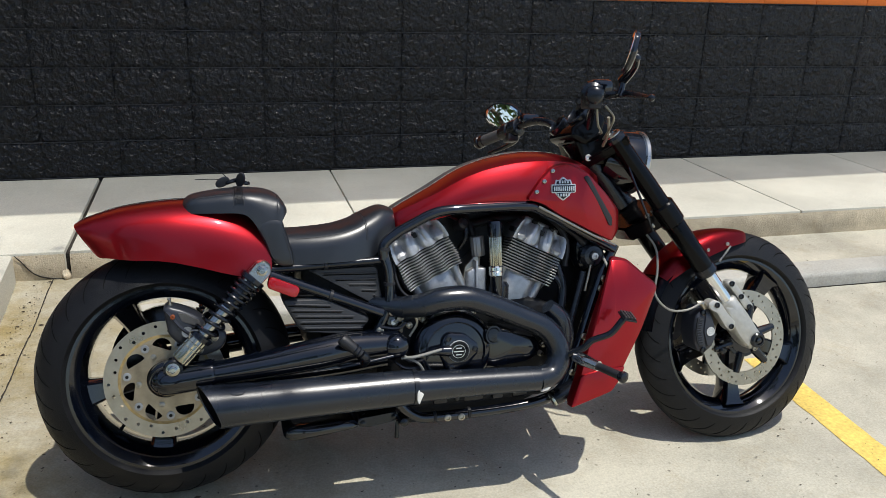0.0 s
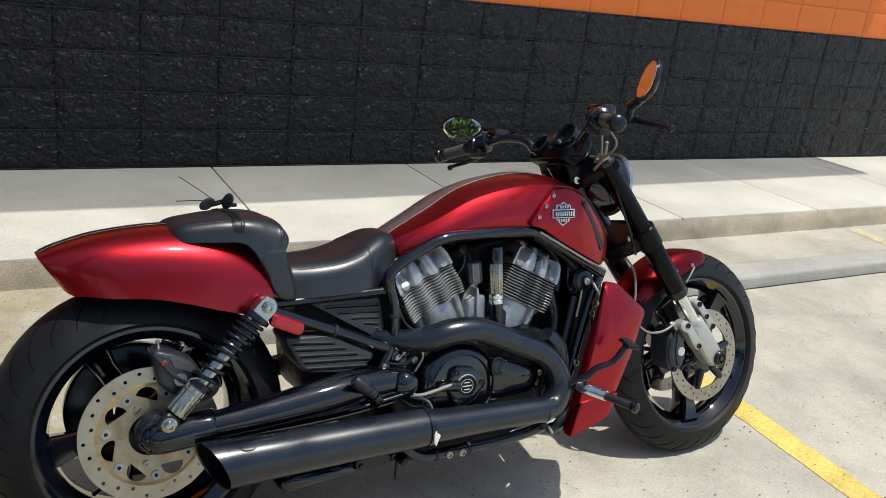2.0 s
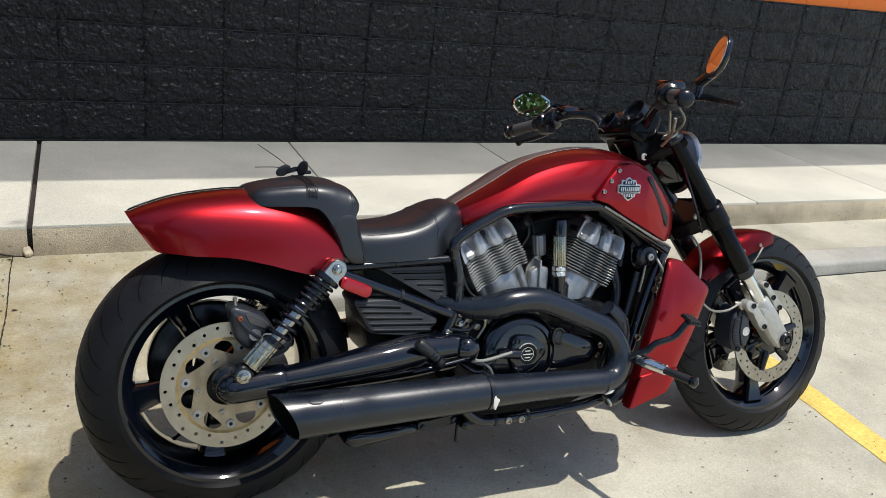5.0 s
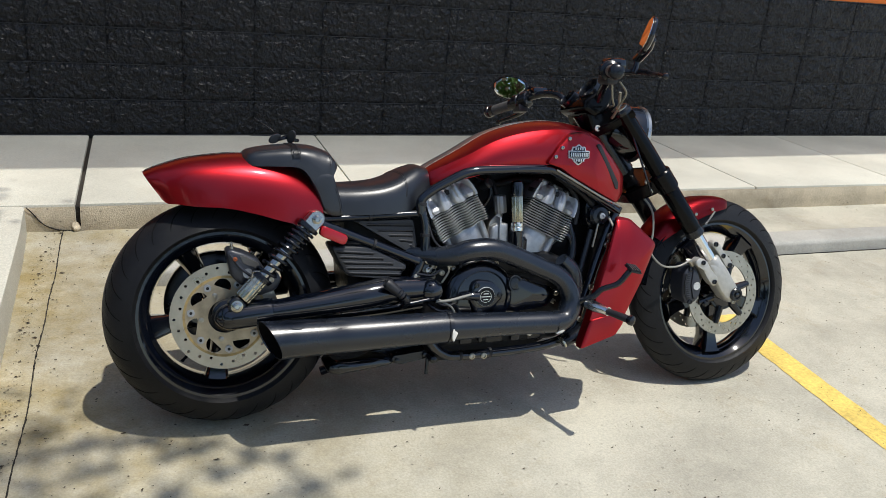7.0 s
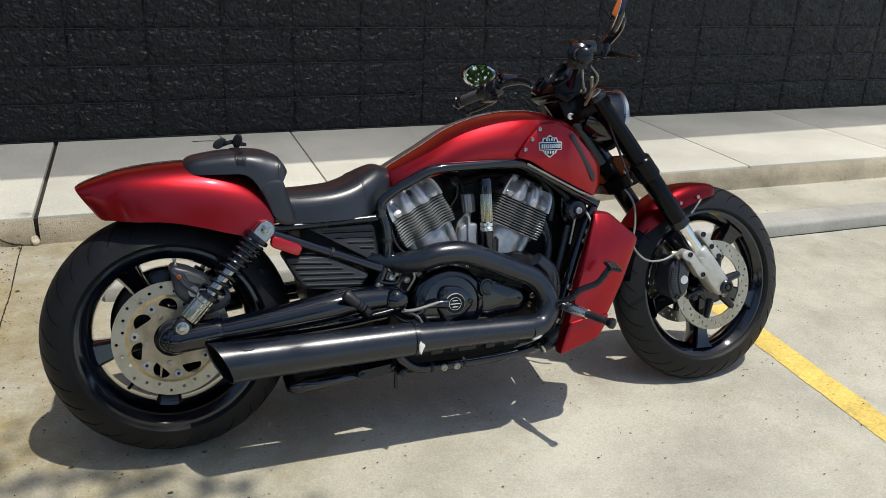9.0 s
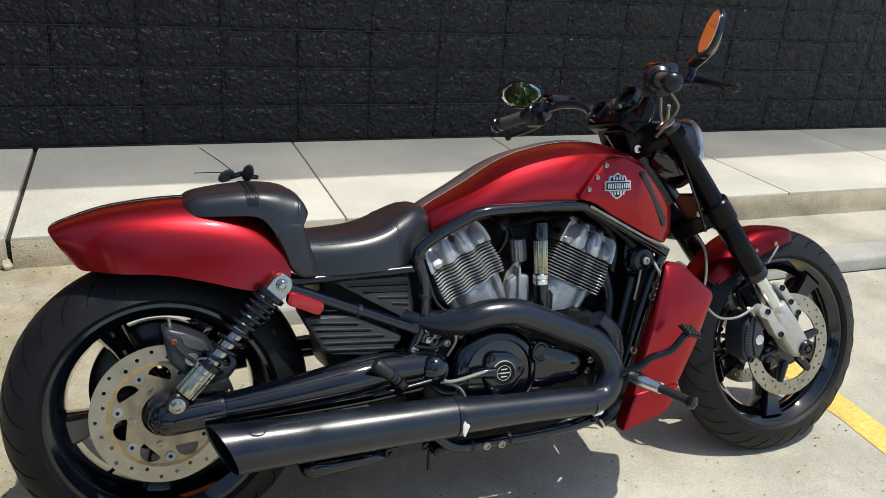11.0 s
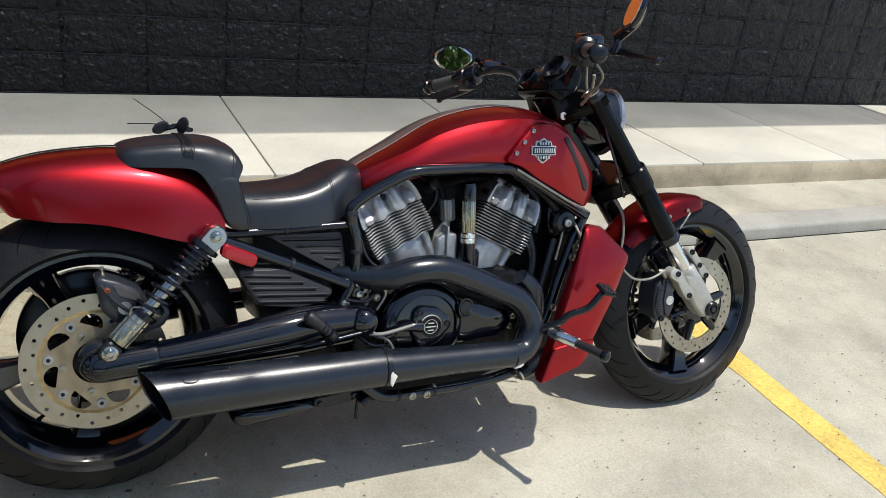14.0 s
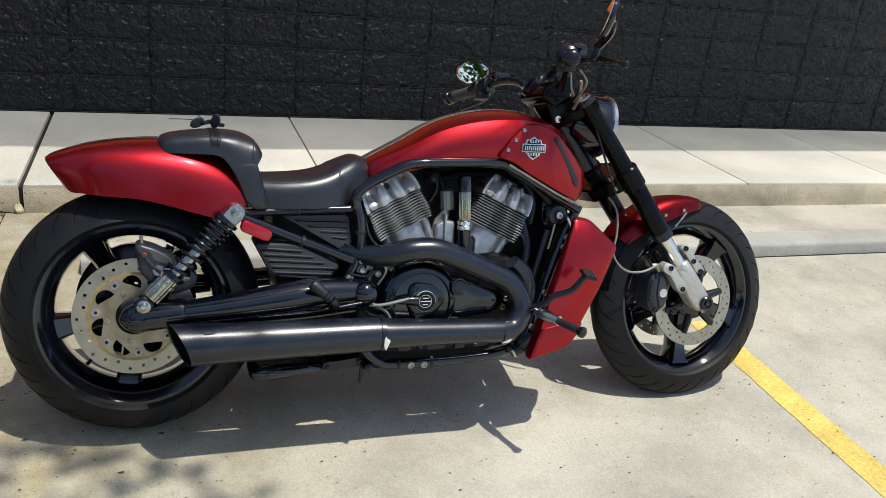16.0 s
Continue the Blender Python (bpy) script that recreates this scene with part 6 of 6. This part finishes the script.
part("plate_bolt", lathe_bm([(0.009, 0), (0.009, 0.006), (0.006, 0.008), (0.005, 0.003)], (0.812, -0.122, 0.474), (0, -1, 0), 12), M_BRIGHT, bike)
part("sensor", lathe_bm([(0.014, -0.02), (0.016, -0.01), (0.016, 0.012), (0.010, 0.018)], (0.79, -0.085, 0.690), (0.3, -0.8, 0.4), 14), M_MATT, bike)
for a in (0.4, 1.5, 2.6, 3.7, 4.8, 5.9):
    part("mount_lug", lathe_bm([(0.007, -0.006), (0.008, 0.0), (0.006, 0.006)], (1.172 + 0.034 * math.cos(a), -0.118, 0.592 + 0.034 * math.sin(a)), (0, -1, 0), 10), M_SATIN, mount)
part("mount_arm", pillow_bm([(1.130, 0.625), (1.150, 0.655), (1.200, 0.650), (1.225, 0.610), (1.205, 0.560), (1.150, 0.545), (1.135, 0.575)], -0.108, -0.06, 0.004, 0.008, 0.012), M_SATIN, mount)
part("brake_shaft", tube_bm([(0.43, -0.205, 0.342), (0.50, -0.208, 0.352), (0.57, -0.205, 0.362)], 0.0050, 10), M_SATIN, bike, "black link rod")
part("peg_bracket", tube_bm([(0.478, -0.240, 0.384), (0.492, -0.230, 0.368), (0.490, -0.200, 0.345)], [0.012, 0.013, 0.012], 14), M_SATIN, bike)
for z in (0.388, 0.396):
    part("peg_ring", lathe_bm([(0.0125, -0.002), (0.0145, 0.0), (0.0125, 0.002)], (0.470 - (z - 0.388) * 0.9, -0.2392, z + 0.003), (0.75, 0.07, -0.66), 14), M_SATIN, bike)
for pts, r in (([(0.59, -0.16, 0.352), (0.625, -0.185, 0.335), (0.665, -0.19, 0.345), (0.668, -0.185, 0.375)], 0.0048), ([(0.57, -0.17, 0.345), (0.605, -0.19, 0.322), (0.645, -0.19, 0.318), (0.690, -0.18, 0.300)], 0.0055), ([(0.545, -0.155, 0.43), (0.590, -0.165, 0.425), (0.615, -0.165, 0.44)], 0.005)):
    part("hose_loop", tube_bm(pts, r, 8), M_SATIN, bike)
part("bracket_plate", pillow_bm([(0.560, 0.456), (0.590, 0.464), (0.614, 0.440), (0.612, 0.402), (0.570, 0.402)], -0.146, -0.11, 0.001, 0.004, 0.008), M_GLOSS, bike)
part("bracket_bolt", lathe_bm([(0.010, -0.002), (0.010, 0.005), (0.0075, 0.006), (0.006, 0.002), (0.001, 0.002)], (0.584, -0.148, 0.438), (0, -1, 0), 14), M_BRIGHT, bike)
for x, z, r in ((0.640, 0.462, 0.010), (0.665, 0.440, 0.008), (1.012, 0.400, 0.009), (1.022, 0.375, 0.008), (1.020, 0.345, 0.009), (1.012, 0.318, 0.008), (0.90, 0.452, 0.009), (0.945, 0.440, 0.009), (0.87, 0.440, 0.007)):
    part("case_bolt", lathe_bm([(r, -0.01), (r, 0.006), (r * 0.7, 0.008), (r * 0.5, 0.004), (0.001, 0.004)], (x, -0.145, z), (0, -1, 0), 12), M_STEEL, bike)
part("fuel_rail", tube_bm([(0.80, -0.06, 0.68), (0.90, -0.06, 0.70), (1.0, -0.06, 0.70)], 0.012, 10), M_DARK, bike)
part("tail_pipe_band", tube_bm([(0.624, -0.24, 0.2845), (0.612, -0.24, 0.2845)], 0.0475, 30, 1), M_SATIN, can)
part("burnt_patch", pillow_bm([(0.985, 0.256), (0.970, 0.250), (0.968, 0.244), (0.99, 0.247), (0.998, 0.256)], -0.262, -0.25, 0.001, 0.001, 0.004), M_WHITE, exhaust, "pale bare-metal patch at the joint")
part("swingarm_yoke", pillow_bm([(0.385, 0.408), (0.42, 0.420), (0.585, 0.418), (0.60, 0.39), (0.585, 0.352), (0.47, 0.352)], -0.172, -0.06, 0.006, 0.012, 0.016), M_GLOSS, bike)
part("frame_plug", lathe_bm([(0.010, 0), (0.010, 0.005), (0.007, 0.006), (0.006, 0.002), (0.002, 0.003)], (1.178, -0.0700, 0.870), (0, -1, 0), 16), M_EMBLEM, bike, "bright round frame plug")
part("bleed_nipple", lathe_bm([(0.006, 0), (0.006, 0.008), (0.004, 0.009), (0.004, 0.016), (0.0055, 0.017), (0.004, 0.022)], (0.012, -0.130, 0.516), (-0.1, 0, 1), 12), M_STEEL, cal)
part("caliper_bracket", pillow_bm([(0.050, 0.430), (0.105, 0.452), (0.135, 0.448), (0.150, 0.425), (0.135, 0.395), (0.085, 0.378), (0.045, 0.395)], -0.132, -0.10, 0.004, 0.008, 0.012), M_CALIPER, cal, "black caliper bracket")
for x, z in ((0.118, 0.428), (0.080, 0.398)):
    part("bracket_bolt", lathe_bm([(0.009, 0), (0.009, 0.006), (0.006, 0.007), (0.005, 0.003), (0.001, 0.003)], (x, -0.134, z), (0, -1, 0), 12), M_STEEL, cal)
part("caliper_ridge", tube_bm([(0.004, -0.152, 0.506), (0.034, -0.156, 0.468), (0.060, -0.156, 0.446), (0.090, -0.152, 0.434)], 0.005, 8), M_CALIPER, cal)
part("caliper_grille", pillow_bm([(0.030, 0.503), (0.046, 0.500), (0.082, 0.480), (0.086, 0.462), (0.040, 0.480)], -0.157, -0.14, 0.0, 0.001, 0.004), M_GRIP, cal, "grey stippled caliper plate")
part("caliper_emblem", lathe_bm([(0.014, 0), (0.014, 0.002), (0.011, 0.002), (0.011, 0.0008), (0.003, 0.001)], (0.052, -0.157, 0.452), (0, -1, 0), 20), M_ALU, cal, "round silver emblem")

# -- cables at the front --
for pts, r, mat in (([(1.26, -0.10, 0.93), (1.285, -0.13, 0.83), (1.33, -0.14, 0.72), (1.365, -0.13, 0.655)], 0.0035, M_SATIN),
                    ([(1.205, -0.115, 0.60), (1.212, -0.15, 0.56), (1.225, -0.14, 0.545), (1.26, -0.06, 0.63)], 0.004, M_CABLE),
                    ([(1.36, -0.06, 0.66), (1.40, -0.085, 0.60), (1.405, -0.095, 0.53), (1.395, -0.105, 0.46), (1.43, -0.125, 0.415), (1.49, -0.13, 0.410), (1.545, -0.13, 0.432)], 0.0036, M_CABLE),
                    ([(1.115, -0.25, 1.01), (1.125, -0.24, 0.965), (1.155, -0.20, 0.945), (1.20, -0.10, 0.94)], 0.0032, M_PALE),
                    ([(1.135, -0.26, 1.015), (1.165, -0.25, 0.985), (1.17, -0.22, 0.955), (1.20, -0.12, 0.925)], 0.0032, M_PALE),
                    ([(1.175, -0.20, 0.985), (1.190, -0.17, 0.940), (1.200, -0.12, 0.905)], 0.0045, M_PALE)):
    part("control_cable", tube_bm(pts, r, 8), mat, bike, "slack control cable")

settle[0] = None


# ---- loose things ----
def world_at(u, v, w):
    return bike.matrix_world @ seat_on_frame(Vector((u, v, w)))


def key_fobs():
    root = tagged(new("key_tags"), "two black leather tags tied with wire on the pillion pad", "key tag")
    root.location = world_at(0.185, 0.0, 0.808)
    for (x, y, z), tilt, yaw, a in (((-0.035, -0.005, 0.012), 62, 10, 0.020), ((0.012, -0.008, 0.018), 20, -35, 0.021)):
        m = Matrix.Translation((x, y, z)) @ Matrix.Rotation(radians(yaw), 4, "Z") @ Matrix.Rotation(radians(tilt), 4, "Y")
        poly = [(a * 0.62 * math.cos(t), a * math.sin(t)) for t in (2 * math.pi * k / 16 for k in range(16))]
        part("tag", pillow_bm(poly, -0.003, 0.003, 0.001, 0.002, 0, m=m), M_LEATHER, root)
    part("loop", tube_bm([(-0.03, 0, 0.006), (-0.012, -0.01, 0.014), (0.004, 0.004, 0.012), (0.022, -0.004, 0.007), (0.034, 0.004, 0.004)], 0.005, 8), M_SATIN, root)
    part("loop", tube_bm([(-0.022, 0.01, 0.004), (-0.005, 0.0, 0.016), (0.012, 0.012, 0.010), (0.03, 0.008, 0.004)], 0.004, 8), M_SATIN, root)
    part("wire_end", tube_bm([(-0.01, 0.0, 0.012), (-0.05, 0.004, 0.018), (-0.105, 0.0, 0.020)], 0.0011, 5), M_SATIN, root)
    part("wire_end", tube_bm([(-0.012, 0.0, 0.012), (-0.04, 0.03, 0.032), (-0.085, 0.07, 0.058)], 0.0011, 5), M_SATIN, root)
    return root


key_fobs()


def litter():
    """Dry leaf crumbs and grit, thicker along the island kerb."""
    rnd = random.Random(11)
    bm = bmesh.new()
    for k in range(2800):
        if k < 1000:
            x, y = rnd.uniform(-0.50, 0.35) - abs(rnd.gauss(0, 0.05)), rnd.uniform(-1.3, 1.6)
            x = max(x, -0.50)
        elif k < 1300:
            x, y = -0.49 + abs(rnd.gauss(0, 0.03)), rnd.uniform(-0.6, 1.6)
        else:
            x, y = rnd.uniform(-0.3, 3.6), rnd.uniform(-1.4, 1.6)
        if 0.93 < y < 1.20 and (-0.1 < x < 1.77 or 2.3 < x < 4.8):
            continue
        s = rnd.choice((0.0011, 0.0015, 0.0021, 0.0032)) * (2.2 if k < 90 or 1000 <= k < 1060 else 1)
        a = rnd.uniform(0, 6.28)
        z = ground_z(x, y) + 0.002
        q = [(math.cos(a + t) * s * rnd.uniform(0.6, 2.0), math.sin(a + t) * s * rnd.uniform(0.4, 1.1)) for t in (0, 1.6, 3.1, 4.7)]
        vs = [bm.verts.new((x + p, y + r, z + rnd.uniform(0, 0.003))) for p, r in q]
        top = bm.verts.new((x, y, z + s * 0.7))
        for i in range(4):
            bm.faces.new((vs[i], vs[(i + 1) % 4], top))
    return tagged(finish("leaf_litter", bm, M_LITTER, smooth=0), "dry dark leaf crumbs and grit scattered on concrete", "litter", kind="stuff")


litter()


def kerb_stone():
    bm = bmesh.new()
    bmesh.ops.create_icosphere(bm, subdivisions=3, radius=0.026)
    for v in bm.verts:
        v.co *= 1 + 0.45 * noise.noise(v.co * 34) + 0.12 * noise.noise(v.co * 110)
        v.co.z *= 0.9
        v.co.x *= 0.75
    ob = tagged(finish("stone", bm, M_KERB), "small pale stone wedged in the kerb joint", "stone")
    ob.location = (-0.368, KERB_Y - 0.008, 0.040)


kerb_stone()


# ---- planting ----
def tree(name, foot, height, crown, seed, leaves, over=(0.0, 0.0), low=0.38):
    """A tree or shrub: tapered trunk, limbs, and a crown of separate leaves in uneven clumps."""
    rnd = random.Random(seed)
    root = tagged(new(name), "broadleaf tree or shrub out of direct view, with a loose green crown", "tree")
    root.location = foot
    bm = tube_bm([(0, 0, -0.1), (0.05, 0.03, height * 0.25), (0.0, 0.1, height * 0.5), (0.1, 0.0, height * 0.8)], [0.16, 0.12, 0.09, 0.03], 12)
    tips = []
    for k in range(16):
        a = rnd.uniform(0, 6.28)
        z0 = height * rnd.uniform(low, low + 0.24)
        r = crown * rnd.uniform(0.5, 0.95)
        tip = (over[0] + math.cos(a) * r, over[1] + math.sin(a) * r, z0 + height * rnd.uniform(0.08, 0.36))
        mid = (tip[0] * 0.45, tip[1] * 0.45, z0 + (tip[2] - z0) * 0.6)
        tube_bm([(0.02, 0.05, z0), mid, tip], [0.05, 0.03, 0.008], 7, 4, bm)
        tips += [tip, mid]
    part("trunk", bm, M_BARK, root)
    verts, faces = [], []
    clumps = []
    for t in tips:
        for j in range(4):
            clumps.append((Vector(t) + Vector((rnd.gauss(0, 0.25), rnd.gauss(0, 0.25), rnd.gauss(0, 0.2))) * crown * 0.5, rnd.uniform(0.18, 0.42) * crown * 0.6))
    for k in range(leaves):
        c, r = rnd.choice(clumps)
        p = c + Vector((rnd.gauss(0, 0.5), rnd.gauss(0, 0.5), rnd.gauss(0, 0.4))) * r
        d = Vector((rnd.gauss(0, 1), rnd.gauss(0, 1), rnd.gauss(0, 0.6))).normalized()
        s = d.orthogonal().normalized()
        L, W = rnd.uniform(0.05, 0.10), rnd.uniform(0.02, 0.04)
        i = len(verts)
        verts += [p, p + d * L * 0.5 + s * W, p + d * L, p + d * L * 0.5 - s * W]
        faces.append((i, i + 1, i + 2, i + 3))
    me = bpy.data.meshes.new("crown")
    me.from_pydata([tuple(v) for v in verts], [], faces)
    me.materials.append(M_LEAF)
    ob = new("crown", me)
    ob.parent = root
    return root


# unseen tree, its crown shifted sideways to cast the dapple on the slab
tree("tree", (-1.35, -1.2, 0.08), 8.0, 1.35, 3, 3200, over=(1.72, 0.30), low=0.46)
tree("tree", (-6.2, 1.0, 0.08), 4.6, 2.0, 5, 7000, low=0.06)
# low dense shrub, to fill the left mirror with foliage
tree("tree", (-7.6, -0.9, 0.08), 3.8, 1.9, 8, 6500, low=0.03)
tree("tree", (-9.5, -2.5, 0.0), 8.0, 3.4, 6, 12000, low=0.15)
# two unseen trees added behind the camera to darken the wall's reflections
tree("tree", (-5.0, -7.0, 0.0), 7.5, 3.0, 9, 12000, low=0.12)
tree("tree", (-0.8, -10.5, 0.0), 8.5, 3.8, 12, 14000, low=0.12)


def grass_tuft():
    rnd = random.Random(4)
    bm = bmesh.new()
    for k in range(420):
        x, y = rnd.uniform(-1.25, -0.80), rnd.uniform(-0.5, 1.6)
        h, a = rnd.uniform(0.03, 0.10), rnd.uniform(0, 6.28)
        dx, dy = math.cos(a) * 0.006, math.sin(a) * 0.006
        lx, ly = rnd.gauss(0, 0.03), rnd.gauss(0, 0.03)
        q = [bm.verts.new(p) for p in ((x - dx, y - dy, 0.1), (x + dx, y + dy, 0.1), (x + lx, y + ly, 0.1 + h))]
        bm.faces.new(q)
    tagged(finish("grass", bm, M_GRASS, smooth=0), "sparse green grass in the island bed", "grass", kind="stuff")


grass_tuft()


# ---- block wall ----
def build_wall():
    """Stack-bonded split-face blocks, five painted black courses below, orange above, then an unseen black top."""
    root = tagged(new("wall_north"), "split-face concrete block wall, black below and orange above", "wall", kind="structure")
    bm = box_bm(-8, 16, WALL_Y + 0.006, WALL_Y + 0.25, -0.3, 1.168)
    part("mortar_bed", bm, M_MORTAR, root, smooth=0)
    bm = box_bm(-8, 16, WALL_Y + 0.008, WALL_Y + 0.25, 1.168, 1.981)
    part("mortar_bed", bm, M_ORANGE, root, smooth=0)
    # upper wall is unseen; made black to cut orange reflections on the bike
    bm = box_bm(-8, 16, WALL_Y + 0.012, WALL_Y + 0.25, 1.981, 4.4)
    part("mortar_bed", bm, M_BLOCK, root, smooth=0)

    # a thin paler line along each bed joint
    for r in range(6):
        z = 0.150 + 0.2032 * r
        bm = box_bm(-8, 16, WALL_Y - 0.006, WALL_Y + 0.011, z - 0.0022, z + 0.0022)
        part("mortar_line", bm, M_LEDGE, root, "thin paler bed joint", smooth=0)

    def block_mesh(seed, mat, depth):
        bm = bmesh.new()
        nx, nz = 16, 8
        w, h = 0.4038 / 2, 0.2008 / 2
        grade = lambda i, n: -1.0 if i == 0 else 1.0 if i == n else (2 * (i - 0.62) / (n - 1.24) - 1) * 1.0
        rows = []
        for k in range(nz + 1):
            row = []
            for i in range(nx + 1):
                x, z = w * grade(i, nx), h * grade(k, nz)
                rim = i in (0, nx) or k in (0, nz)
                fall = min(1.0, (min(w - abs(x), h - abs(z)) + 0.004) / 0.030)
                d = 0.0 if rim else -0.003 - fall * depth * (0.5 + 0.8 * noise.noise(Vector((x * 15, z * 15, seed * 3.1))) + 0.9 * noise.noise(Vector((x * 46, z * 46, seed))) + 0.5 * noise.noise(Vector((x * 95, z * 95, seed))))
                row.append(bm.verts.new((x, d, z)))
            rows.append(row)
        for a, b in zip(rows, rows[1:]):
            for i in range(nx):
                bm.faces.new((a[i], a[i + 1], b[i + 1], b[i]))
        edge = [rows[0][i] for i in range(nx + 1)] + [rows[k][nx] for k in range(1, nz + 1)] + [rows[nz][i] for i in range(nx - 1, -1, -1)] + [rows[k][0] for k in range(nz - 1, 0, -1)]
        back = [bm.verts.new((v.co.x, 0.012, v.co.z)) for v in edge]
        for i in range(len(edge)):
            j = (i + 1) % len(edge)
            bm.faces.new((edge[j], edge[i], back[i], back[j]))
        me = bpy.data.meshes.new("block")
        bm.to_mesh(me)
        bm.free()
        me.materials.append(mat)
        me.shade_smooth()
        me.set_sharp_from_angle(angle=radians(50))
        return me

    black = [block_mesh(s, M_BLOCK, 0.009) for s in range(9)]
    orange = [block_mesh(s + 20, M_ORANGE, 0.003) for s in range(4)]
    pick = random.Random(5)
    for r in range(9):
        for c in range(-6, 24):
            ob = new("block", pick.choice(black if r < 5 else orange))
            ob.location = (0.165 + 0.4064 * (c + 0.5), WALL_Y + pick.uniform(-0.001, 0.001), 0.150 + 0.2032 * (r + 0.5))
            ob.parent = root


build_wall()
